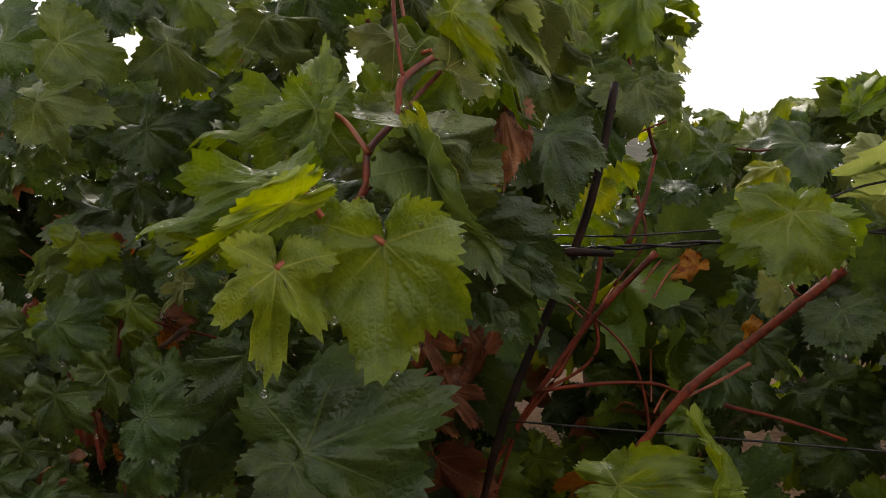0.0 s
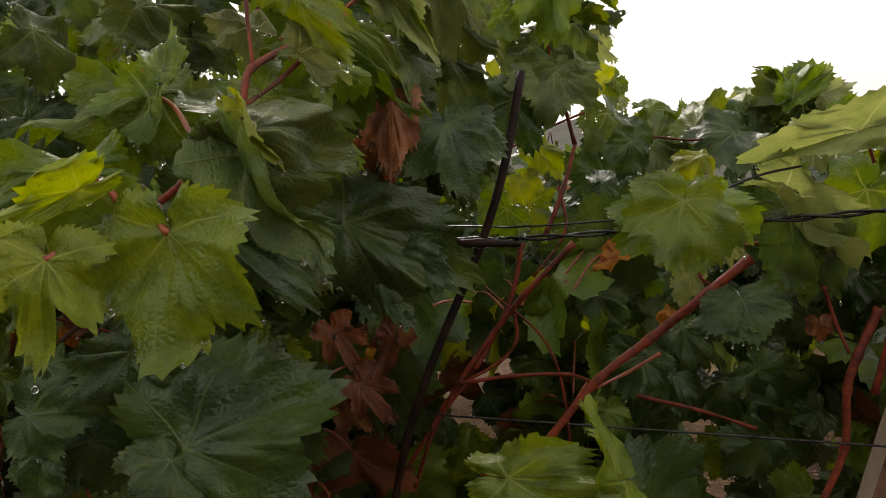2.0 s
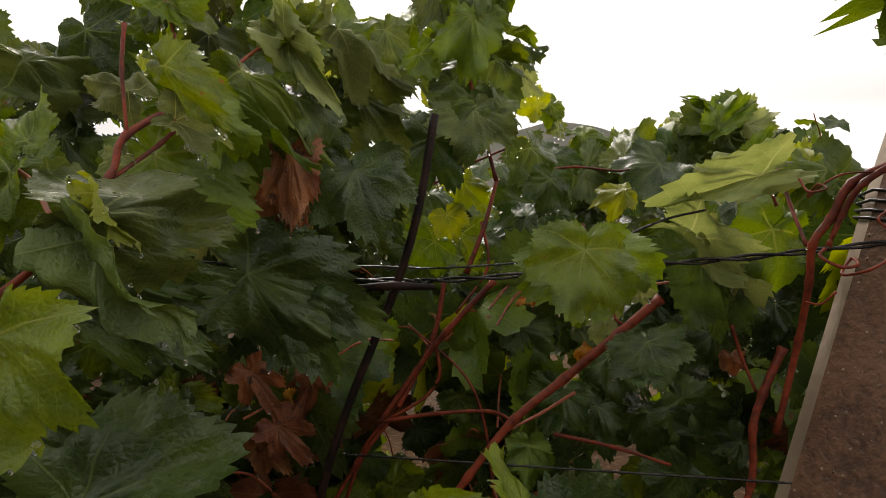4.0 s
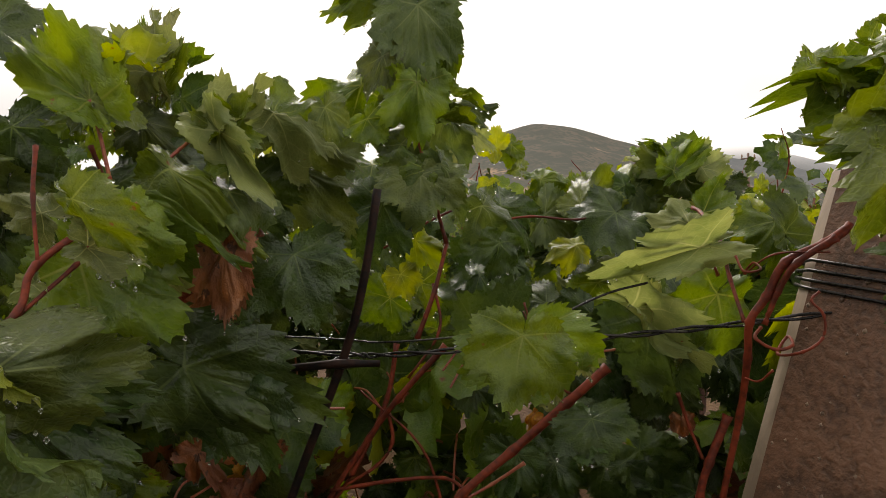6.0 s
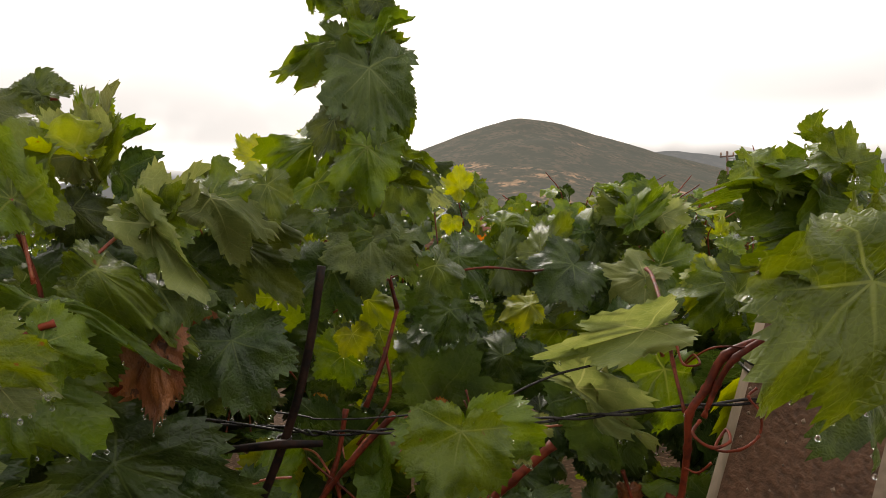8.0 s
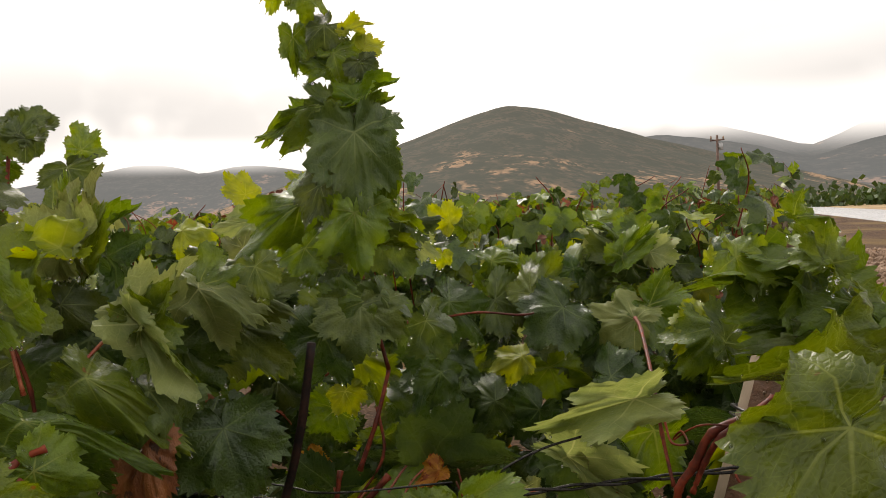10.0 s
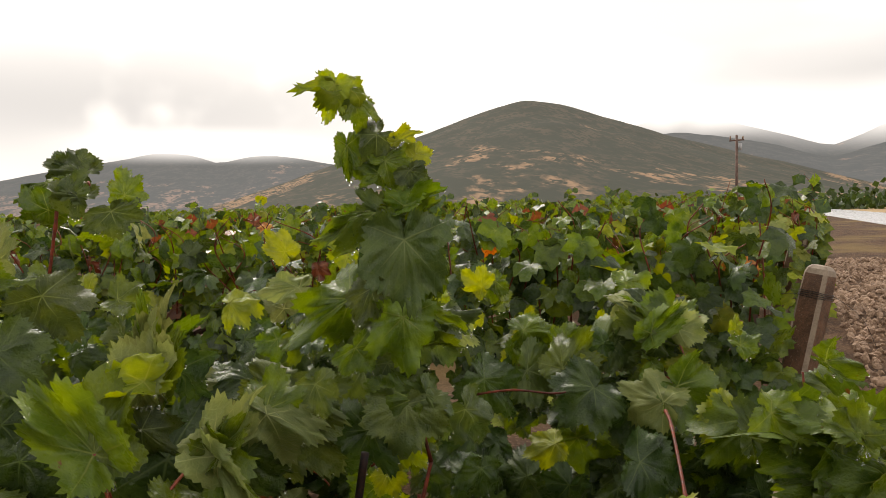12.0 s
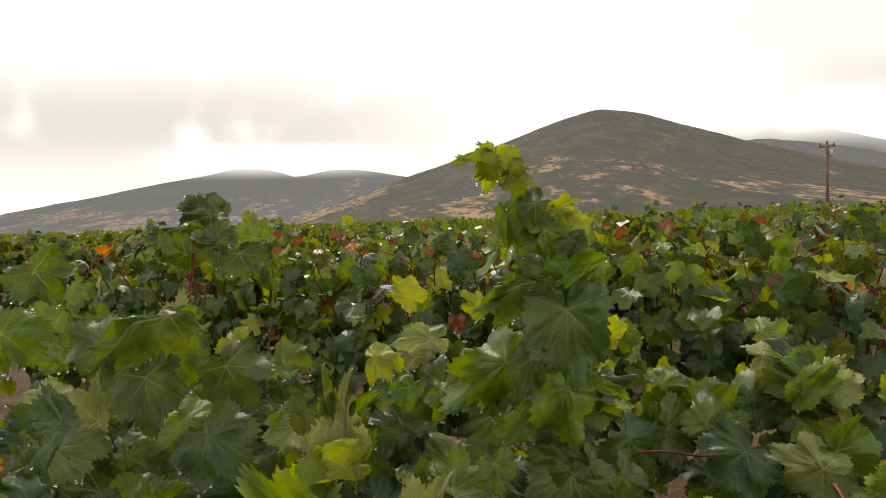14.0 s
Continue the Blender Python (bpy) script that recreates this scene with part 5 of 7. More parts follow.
front_leaf((0.628, 0.500, 1.134), (-0.771, 0.303, 0.560), (0.00, -0.85, 0.60), 0.066, GREEN, 0.74, None, form=1)
front_leaf((0.600, 0.500, 1.173), (-0.342, 0.456, 0.821), (0.10, -0.85, 0.40), 0.044, GREEN, 0.49, None, form=2)
front_leaf((0.603, 0.500, 1.175), (0.511, 0.409, 0.756), (0.00, -0.85, 0.40), 0.049, GREEN, 0.68, None, form=3)
front_leaf((0.552, 0.420, 1.018), (-0.738, -0.422, -0.527), (0.00, -0.85, 0.40), 0.047, SAGE, 1.09, None, form=1)
front_leaf((-0.410, 1.500, 1.415), (-0.828, 0.000, 0.560), (0.00, -0.85, 0.40), 0.082, SAGE, 0.74, None, form=1)
front_leaf((-0.426, 1.500, 1.421), (0.388, 0.000, 0.922), (0.00, -0.85, 0.40), 0.062, SAGE, 0.78, None, form=0)
front_leaf((-0.060, 0.630, 1.155), (-0.120, 0.266, 0.957), (-0.30, -0.85, 0.20), 0.075, GREEN, 0.44, None, form=2)
front_leaf((0.216, 0.920, 1.420), (-0.997, 0.000, 0.073), (0.00, -0.85, 0.30), 0.041, GREEN, 0.70, None, form=0)
front_leaf((0.211, 0.920, 1.352), (-0.965, -0.251, -0.075), (0.00, -0.85, 0.70), 0.080, GREEN, 0.37, None, form=2)
front_leaf((0.243, 0.920, 1.348), (0.810, 0.000, 0.587), (0.00, -0.85, 0.50), 0.072, GREEN, 0.33, None, form=2)
front_leaf((0.236, 0.910, 1.331), (-0.468, 0.000, -0.884), (0.00, -0.85, 0.30), 0.058, GREEN, 0.81, None, form=0)
front_leaf((0.252, 0.920, 1.414), (-0.297, 0.000, -0.955), (0.00, -0.85, 0.30), 0.047, SAGE, 0.99, None, form=1)
front_leaf((0.242, 0.920, 1.286), (0.850, 0.000, 0.526), (0.00, -0.85, 0.50), 0.049, GREEN, 0.30, None, form=2)
front_leaf((0.263, 0.910, 1.281), (0.583, 0.000, -0.812), (0.00, -0.85, 0.30), 0.048, GREEN, 0.96, None, form=3)
front_leaf((0.287, 0.900, 1.225), (0.840, -0.365, -0.402), (0.00, -0.85, 0.60), 0.055, GREEN, 0.32, None, form=2)
front_leaf((-0.009, 0.550, 1.085), (0.961, 0.000, -0.276), (0.00, -0.85, 0.70), 0.112, GREEN, 0.28, None, form=3)
front_leaf((0.154, 1.300, 1.283), (-0.677, 0.000, 0.736), (0.00, -0.85, 0.40), 0.050, LIME, 0.71, None, form=1)
front_leaf((0.012, 1.500, 1.285), (-0.647, 0.000, 0.762), (0.00, -0.85, 0.40), 0.070, LIME, 0.70, None, form=0)
front_leaf((0.410, 1.400, 1.144), (-0.174, 0.000, -0.985), (0.00, -0.85, 0.40), 0.035, LIME, 0.93, None, form=0)
front_leaf((0.479, 1.280, 1.067), (0.140, 0.000, 0.990), (0.00, -0.85, 0.40), 0.086, GREEN, 0.52, None, form=2)
front_leaf((0.483, 1.200, 1.061), (0.886, 0.000, -0.465), (0.00, -0.85, 0.50), 0.069, GREEN, 1.15, None, form=1)
front_leaf((0.329, 0.950, 1.079), (0.562, 0.000, -0.827), (0.00, -0.85, 0.50), 0.068, SAGE, 0.90, None, form=1)
front_leaf((0.462, 0.950, 1.020), (-0.960, 0.000, -0.280), (0.00, -0.85, 0.50), 0.050, LIME, 0.78, None, form=3)
front_leaf((0.666, 1.250, 1.126), (-0.625, 0.000, -0.781), (0.00, -0.85, 0.30), 0.026, LIME, 1.13, None, form=0)
front_leaf((0.649, 1.200, 1.117), (0.619, 0.000, -0.785), (0.00, -0.85, 0.20), 0.066, SAGE, 1.10, None, form=0)
front_leaf((0.181, 0.915, 1.536), (-0.956, -0.273, 0.109), (0.10, -0.85, 0.40), 0.073, LIME, 0.54, None, form=1)
front_leaf((0.160, 0.915, 1.538), (-0.210, 0.000, -0.978), (0.20, -0.85, 0.20), 0.057, LIME, 0.58, None, form=0)
front_leaf((0.184, 0.915, 1.516), (0.960, 0.000, -0.281), (0.00, -0.85, 0.40), 0.043, GREEN, 0.90, None, form=3)
front_leaf((0.214, 0.915, 1.472), (-0.786, 0.000, -0.619), (0.00, -0.85, 0.30), 0.060, SAGE, 0.84, None, form=3)
front_leaf((0.174, 0.915, 1.458), (0.019, 0.000, -1.000), (0.00, -0.85, 0.30), 0.053, GREEN, 0.47, None, form=2)
front_leaf((0.224, 0.910, 1.435), (0.883, 0.000, 0.470), (0.00, -0.85, 0.40), 0.053, GREEN, 0.84, None, form=1)
front_leaf((0.242, 0.910, 1.463), (0.923, 0.000, 0.385), (0.00, -0.85, 0.40), 0.039, LIME, 0.43, None, form=2)
front_leaf((0.264, 0.910, 1.441), (0.921, 0.000, 0.390), (0.00, -0.85, 0.40), 0.028, LIME, 1.01, None, form=0)
front_leaf((0.256, 0.900, 1.422), (0.347, 0.000, -0.938), (0.00, -0.85, 0.30), 0.029, SAGE, 1.15, None, form=0)
front_leaf((0.247, 0.900, 1.375), (0.845, -0.297, 0.445), (0.00, -0.85, 0.60), 0.067, GREEN, 0.46, None, form=2)
front_leaf((0.210, 0.900, 1.368), (-0.940, -0.332, -0.077), (0.00, -0.85, 0.80), 0.090, GREEN, 0.36, None, form=3)
front_leaf((0.224, 0.900, 1.361), (-0.606, 0.000, 0.796), (0.00, -0.85, 0.30), 0.058, SAGE, 0.66, None, form=1)
front_leaf((0.245, 0.875, 1.330), (-0.017, -0.168, -0.986), (0.00, -0.85, 0.20), 0.119, SAGE, 0.69, None, form=0)
front_leaf((0.240, 0.860, 1.231), (0.037, -0.124, -0.992), (0.00, -0.85, 0.25), 0.081, GREEN, 0.86, None, form=1)
front_leaf((0.200, 0.875, 1.268), (-0.408, 0.000, -0.913), (-0.10, -0.85, 0.30), 0.061, SAGE, 0.61, None, form=0)
front_leaf((0.281, 0.900, 1.330), (-0.279, 0.000, -0.960), (0.00, -0.85, 0.40), 0.032, GREEN, 0.89, None, form=0)
front_leaf((0.303, 0.950, 1.221), (0.996, 0.000, 0.084), (0.00, -0.85, 0.60), 0.059, SAGE, 0.56, None, form=3)
front_leaf((0.322, 1.000, 1.191), (0.790, 0.000, -0.613), (0.00, -0.85, 0.40), 0.051, PALE, 0.58, None, form=0)
front_leaf((-0.021, 0.700, 1.202), (-0.101, 0.253, 0.962), (-0.20, -0.85, 0.20), 0.079, PALE, 0.43, None, form=2)
front_leaf((-0.021, 0.705, 1.195), (0.273, 0.287, 0.918), (0.20, -0.85, 0.20), 0.070, GREEN, 0.39, None, form=2)
front_leaf((0.050, 0.640, 1.140), (0.556, -0.231, -0.799), (-0.30, -0.85, 0.20), 0.086, PALE, 0.37, None, form=2)
front_leaf((0.049, 0.640, 1.143), (0.686, 0.361, 0.632), (-0.20, -0.85, 0.40), 0.055, GREEN, 0.49, None, form=2)
front_leaf((0.091, 0.685, 1.164), (0.928, 0.000, -0.374), (0.20, -0.85, 0.50), 0.072, PALE, 0.59, None, form=3)
front_leaf((0.088, 0.700, 1.164), (0.243, 0.373, 0.896), (0.00, -0.85, 0.40), 0.054, GREEN, 0.90, None, form=1)
front_leaf((0.560, 0.560, 1.176), (0.795, -0.398, -0.457), (0.00, -0.85, 0.70), 0.050, GREEN, 0.82, None, form=0)
front_leaf((0.603, 0.530, 1.165), (0.906, 0.407, 0.112), (0.00, -0.85, 0.70), 0.098, GREEN, 0.76, None, form=3)
front_leaf((0.654, 0.620, 1.206), (0.848, 0.000, -0.530), (0.00, -0.85, 0.50), 0.057, GREEN, 0.45, None, form=2)
front_leaf((0.762, 1.170, 1.135), (-0.795, 0.000, 0.607), (0.00, -0.85, 0.50), 0.117, GREEN, 0.70, None, form=1)
front_leaf((0.747, 1.160, 1.142), (0.888, 0.000, 0.460), (0.10, -0.85, 0.50), 0.061, PALE, 0.97, None, form=2)
front_leaf((0.673, 1.280, 1.088), (-0.375, 0.000, 0.927), (0.00, -0.85, 0.40), 0.085, LIME, 0.74, None, form=0)
front_leaf((0.500, 1.260, 1.058), (0.088, 0.000, 0.996), (0.00, -0.85, 0.40), 0.091, GREEN, 0.58, None, form=2)
front_leaf((0.477, 1.200, 1.070), (0.918, 0.000, -0.397), (0.00, -0.85, 0.40), 0.073, SAGE, 1.21, None, form=0)
front_leaf((0.022, 1.370, 1.178), (-0.453, 0.000, 0.891), (0.00, -0.85, 0.40), 0.064, PALE, 0.72, None, form=0)
front_leaf((-0.597, 1.930, 1.497), (-0.606, 0.000, 0.796), (0.00, -0.85, 0.40), 0.084, SAGE, 0.70, None, form=1)
front_leaf((-0.574, 1.930, 1.526), (0.932, 0.000, 0.362), (0.00, -0.85, 0.40), 0.039, SAGE, 1.31, None, form=0)
front_leaf((-0.438, 1.850, 1.428), (-0.113, 0.000, 0.994), (0.00, -0.85, 0.40), 0.080, GREEN, 0.88, None, form=1)
front_leaf((-0.474, 1.850, 1.386), (0.292, 0.000, -0.956), (0.00, -0.85, 0.40), 0.075, SAGE, 1.44, None, form=0)
front_leaf((-0.204, 0.700, 1.362), (-0.944, -0.329, -0.033), (0.10, -0.85, 0.80), 0.091, GREEN, 0.40, None, form=3)
front_leaf((-0.301, 0.950, 1.310), (0.246, 0.000, 0.969), (0.00, -0.85, 0.50), 0.065, PALE, 0.52, None, form=0)
front_leaf((-0.564, 1.900, 1.491), (-0.874, 0.000, 0.486), (0.00, -0.85, 0.40), 0.121, SAGE, 0.72, None, form=1)
front_leaf((-0.605, 1.800, 1.462), (-0.996, 0.000, -0.084), (0.00, -0.85, 0.60), 0.119, GREEN, 0.44, None, form=3)
front_leaf((-0.310, 0.750, 1.238), (0.015, 0.000, 1.000), (0.00, -0.85, 0.30), 0.065, PALE, 0.49, None, form=2)
front_leaf((-0.020, 0.660, 1.210), (-0.908, -0.419, -0.014), (0.20, -0.85, 0.70), 0.072, LIME, 0.43, None, form=2)
front_leaf((-0.024, 0.680, 1.203), (0.043, 0.290, 0.956), (-0.20, -0.85, 0.30), 0.069, PALE, 0.64, None, form=2)
front_leaf((-0.275, 0.600, 1.254), (0.807, 0.590, -0.020), (0.00, -0.85, 0.60), 0.051, SAGE, 0.94, None, form=0)
front_leaf((0.060, 1.300, 1.227), (-0.997, 0.000, -0.079), (0.00, -0.85, 0.50), 0.088, PALE, 0.52, None, form=0)
front_leaf((0.204, 0.900, 1.371), (-0.996, 0.000, -0.094), (0.00, -0.85, 0.70), 0.074, GREEN, 0.30, None, form=3)
front_leaf((0.655, 0.550, 1.147), (-0.960, -0.149, 0.238), (0.10, -0.85, 0.60), 0.134, GREEN, 0.46, None, form=1)
front_leaf((0.683, 0.580, 1.122), (-0.385, 0.304, 0.871), (0.20, -0.85, 0.50), 0.099, GREEN, 0.32, None, form=2)
front_leaf((0.635, 0.560, 1.126), (-0.961, -0.267, -0.067), (0.00, -0.85, 0.60), 0.075, SAGE, 0.80, None, form=0)
front_leaf((0.655, 0.500, 1.112), (-0.789, -0.292, 0.541), (0.10, -0.85, 0.60), 0.068, GREEN, 0.86, None, form=0)
front_leaf((0.625, 0.480, 1.103), (0.745, 0.324, 0.583), (0.00, -0.85, 0.60), 0.062, GREEN, 0.79, None, form=1)
front_leaf((0.612, 0.470, 1.090), (-0.962, -0.214, 0.171), (0.00, -0.85, 0.70), 0.140, GREEN, 0.25, None, form=2)
front_leaf((0.626, 0.520, 1.089), (-0.937, -0.229, 0.263), (0.00, -0.85, 0.60), 0.087, SAGE, 0.55, None, form=0)
front_leaf((0.731, 0.950, 1.058), (-0.534, 0.000, -0.845), (0.00, -0.85, 0.40), 0.067, LIME, 0.70, None, form=1)
front_leaf((0.738, 0.900, 1.029), (-0.239, 0.000, 0.971), (0.00, -0.85, 0.40), 0.067, SAGE, 0.60, None, form=2)
front_leaf((-0.024, 0.800, 0.807), (0.509, 0.000, -0.861), (0.00, -0.85, 0.30), 0.057, RED, 0.68, None, form=4)
front_leaf((0.045, 0.800, 0.797), (-0.377, 0.000, -0.926), (0.00, -0.85, 0.20), 0.064, RED, 0.58, None, form=1)
front_leaf((0.005, 0.800, 0.744), (0.647, 0.000, -0.763), (0.00, -0.85, 0.30), 0.060, RED, 0.69, None, form=4)
front_leaf((0.023, 0.820, 0.766), (-0.647, 0.000, -0.763), (0.20, -0.85, 0.20), 0.043, ORANGE, 0.66, None, form=4)
front_leaf((-0.015, 0.800, 0.725), (0.698, 0.000, -0.716), (0.00, -0.85, 0.40), 0.056, RED, 0.66, None, form=1)
front_leaf((-0.343, 0.720, 0.910), (-0.688, 0.000, -0.726), (0.00, -0.85, 0.30), 0.052, RED, 0.28, None, form=2)
front_leaf((-0.342, 0.740, 0.821), (0.394, 0.000, -0.919), (0.00, -0.85, 0.30), 0.046, RED, 0.42, None, form=0)
front_leaf((-0.305, 0.760, 0.806), (0.263, 0.000, -0.965), (0.00, -0.85, 0.20), 0.046, ORANGE, 0.35, None, form=5)
front_leaf((-0.378, 0.720, 0.755), (0.192, 0.000, -0.981), (0.00, -0.85, 0.20), 0.089, RED, 0.25, None, form=5)
front_leaf((-0.379, 0.700, 0.687), (-0.902, 0.000, -0.431), (0.00, -0.85, 0.40), 0.049, RED, 0.47, None, form=0)
front_leaf((-0.235, 0.620, 0.882), (-0.581, 0.000, -0.814), (0.00, -0.85, 0.40), 0.034, PALE, 0.47, None, form=4)
front_leaf((-0.382, 0.780, 0.774), (0.380, 0.000, -0.925), (0.00, -0.85, 0.40), 0.042, LIME, 0.65, None, form=0)
front_leaf((-0.350, 0.600, 0.888), (0.573, 0.000, 0.819), (0.00, -0.85, 0.40), 0.049, SAGE, 0.29, None, form=2)
front_leaf((-0.340, 0.600, 0.848), (0.918, 0.000, -0.396), (0.00, -0.85, 0.20), 0.048, DARK, 0.93, None, form=1)
front_leaf((-0.265, 0.640, 0.801), (-0.169, 0.000, -0.986), (0.00, -0.85, 0.20), 0.065, DARK, 0.64, None, form=0)
front_leaf((-0.271, 0.620, 0.759), (0.996, 0.000, -0.089), (0.00, -0.85, 0.20), 0.056, DARK, 0.96, None, form=0)
front_leaf((-0.353, 0.620, 0.779), (-0.207, 0.000, -0.978), (0.00, -0.85, 0.20), 0.053, DARK, 1.04, None, form=1)
front_leaf((0.155, 0.600, 0.706), (0.881, -0.454, 0.136), (0.00, -0.85, 0.50), 0.110, GREEN, 0.44, None, form=0)
front_leaf((0.154, 1.050, 0.865), (0.447, 0.000, -0.894), (0.00, -0.85, 0.30), 0.054, ORANGE, 0.62, None, form=0)
front_leaf((-0.304, 0.750, 1.325), (-0.707, 0.000, 0.707), (0.00, -0.85, 0.60), 0.042, SAGE, 1.26, None, form=3)
front_leaf((-0.241, 0.720, 1.293), (0.230, -0.271, -0.935), (0.00, -0.85, 0.40), 0.074, SAGE, 0.75, None, form=0)
front_leaf((-0.196, 0.850, 1.277), (0.482, 0.000, -0.876), (0.00, -0.85, 0.50), 0.068, SAGE, 0.97, None, form=1)
front_leaf((-0.154, 0.660, 1.245), (0.737, -0.335, -0.587), (0.00, -0.85, 0.50), 0.060, DARK, 1.00, None, form=0)
front_leaf((0.165, 1.000, 1.229), (0.621, 0.000, -0.784), (0.00, -0.85, 0.50), 0.092, SAGE, 0.73, None, form=1)
front_leaf((0.492, 1.250, 1.054), (0.282, 0.000, 0.959), (0.00, -0.85, 0.40), 0.089, GREEN, 0.51, None, form=2)
front_leaf((0.382, 1.100, 1.084), (0.717, 0.000, -0.697), (0.00, -0.85, 0.50), 0.102, DARK, 0.79, None, form=1)
front_leaf((0.613, 1.200, 1.104), (0.782, 0.000, 0.623), (0.00, -0.85, 0.50), 0.095, SAGE, 0.69, None, form=1)
front_leaf((-0.386, 0.600, 1.093), (0.782, 0.000, 0.623), (0.00, -0.85, 0.30), 0.063, DARK, 0.88, None, form=1)
front_leaf((-0.369, 0.580, 1.017), (0.586, 0.000, 0.810), (0.00, -0.85, 0.30), 0.058, DARK, 0.87, None, form=0)
front_leaf((-0.303, 0.620, 1.144), (-0.423, 0.000, -0.906), (0.00, -0.85, 0.30), 0.050, DARK, 1.07, None, form=0)
front_leaf((-0.243, 0.660, 1.158), (0.272, 0.000, -0.962), (0.00, -0.85, 0.30), 0.055, SAGE, 0.88, None, form=1)
front_leaf((-0.130, 0.660, 1.113), (0.661, 0.000, -0.750), (0.00, -0.85, 0.30), 0.056, DARK, 0.81, None, form=0)
front_leaf((-0.140, 0.620, 1.052), (0.522, 0.000, -0.853), (0.00, -0.85, 0.30), 0.057, DARK, 0.69, None, form=1)
front_leaf((-0.056, 1.006, 0.720), (0.768, -0.012, 0.640), (-0.910, -0.414, -0.020), 0.040, RED, 0.57)
front_leaf((0.058, 0.948, 0.757), (0.934, -0.052, -0.354), (0.395, -0.908, 0.139), 0.040, RED, 0.58)
front_leaf((-0.062, 1.005, 0.713), (0.191, 0.023, 0.981), (-0.119, -0.872, 0.476), 0.033, RED, 0.52)
front_leaf((0.018, 0.977, 0.701), (-0.869, 0.053, 0.491), (0.495, -0.704, 0.509), 0.041, RED, 0.87)
front_leaf((-0.024, 0.957, 0.713), (0.413, -0.047, -0.910), (0.472, -0.721, 0.507), 0.040, RED, 0.54)
front_leaf((0.006, 0.894, 0.775), (-0.378, -0.014, -0.926), (0.235, -0.964, -0.125), 0.025, RED, 0.75)
front_leaf((0.006, 0.965, 0.678), (0.885, -0.053, -0.463), (-0.105, -0.848, 0.519), 0.037, RED, 0.88)
front_leaf((-0.013, 0.939, 0.692), (0.801, -0.015, 0.599), (0.678, -0.508, 0.531), 0.029, RED, 0.86)
front_leaf((-0.013, 0.882, 0.690), (-0.977, 0.049, 0.210), (0.359, -0.919, -0.160), 0.035, RED, 0.85)
front_leaf((-0.010, 1.003, 0.763), (0.959, -0.032, 0.283), (-0.601, -0.616, -0.509), 0.032, RED, 0.57)
front_leaf((-0.064, 1.006, 0.708), (-0.775, 0.013, -0.631), (0.524, -0.803, 0.284), 0.044, RED, 0.88)
front_leaf((-0.055, 0.957, 0.765), (-0.880, 0.053, 0.471), (0.029, -0.329, 0.944), 0.026, RED, 0.65)
front_leaf((-0.001, 0.991, 0.677), (0.610, -0.052, -0.790), (-0.822, -0.473, 0.317), 0.039, RED, 0.58)
front_leaf((0.021, 0.932, 0.741), (-0.413, 0.047, 0.910), (-0.130, -0.990, 0.047), 0.037, RED, 0.74)
front_leaf((0.034, 0.947, 0.680), (0.888, -0.053, -0.456), (0.252, -0.828, 0.502), 0.032, RED, 0.71)
front_leaf((0.052, 0.963, 0.696), (0.995, -0.046, -0.085), (0.647, -0.760, -0.065), 0.028, RED, 0.53)
front_leaf((-0.054, 0.941, 0.663), (-0.996, 0.045, 0.075), (-0.057, -0.422, 0.905), 0.031, RED, 0.81)
front_leaf((0.029, 0.913, 0.745), (-0.990, 0.038, -0.137), (0.752, -0.648, 0.120), 0.039, RED, 0.78)
front_leaf((0.016, 0.929, 0.674), (0.901, -0.053, -0.430), (-0.000, -0.661, 0.750), 0.030, RED, 0.83)
front_leaf((0.043, 0.986, 0.691), (0.872, -0.053, -0.487), (0.097, -0.846, 0.524), 0.039, RED, 0.61)
front_leaf((-0.041, 0.977, 0.765), (0.845, -0.019, 0.535), (0.044, -0.533, 0.845), 0.024, RED, 0.83)
front_leaf((0.058, 0.921, 0.684), (-0.998, 0.042, -0.038), (-0.177, -0.867, 0.466), 0.032, RED, 0.79)
front_leaf((0.058, 0.947, 0.679), (0.395, -0.046, -0.917), (-0.588, -0.809, 0.005), 0.022, RED, 0.55)
front_leaf((0.003, 0.979, 0.659), (0.656, -0.052, -0.753), (0.436, -0.830, 0.349), 0.030, RED, 0.64)
front_leaf((-0.410, 0.835, 0.795), (0.189, -0.028, -0.982), (0.030, -0.609, 0.793), 0.029, RED, 0.75)
front_leaf((-0.297, 0.736, 0.836), (0.536, -0.023, -0.844), (-0.155, -0.960, -0.232), 0.033, RED, 0.73)
front_leaf((-0.376, 0.797, 0.900), (0.914, 0.015, 0.406), (0.839, -0.542, -0.044), 0.020, ORANGE, 0.76)
front_leaf((-0.350, 0.737, 0.687), (0.937, 0.013, 0.350), (0.197, -0.959, -0.205), 0.023, ORANGE, 0.77)
front_leaf((-0.345, 0.805, 0.699), (0.992, -0.001, -0.126), (0.622, -0.773, 0.128), 0.037, RED, 0.62)
front_leaf((-0.293, 0.728, 0.734), (-0.997, -0.001, 0.074), (-0.109, -0.987, -0.119), 0.019, ORANGE, 0.51)
front_leaf((-0.422, 0.812, 0.679), (-0.954, 0.006, 0.299), (0.056, -0.773, 0.632), 0.025, RED, 0.52)
front_leaf((-0.435, 0.723, 0.838), (0.242, 0.029, 0.970), (0.106, -0.991, -0.077), 0.021, RED, 0.67)
front_leaf((-0.434, 0.757, 0.710), (-0.384, 0.026, 0.923), (0.058, -0.642, 0.764), 0.028, LIME, 0.74)
front_leaf((-0.354, 0.769, 0.865), (0.544, -0.023, -0.839), (-0.118, -0.961, 0.248), 0.020, RED, 0.63)
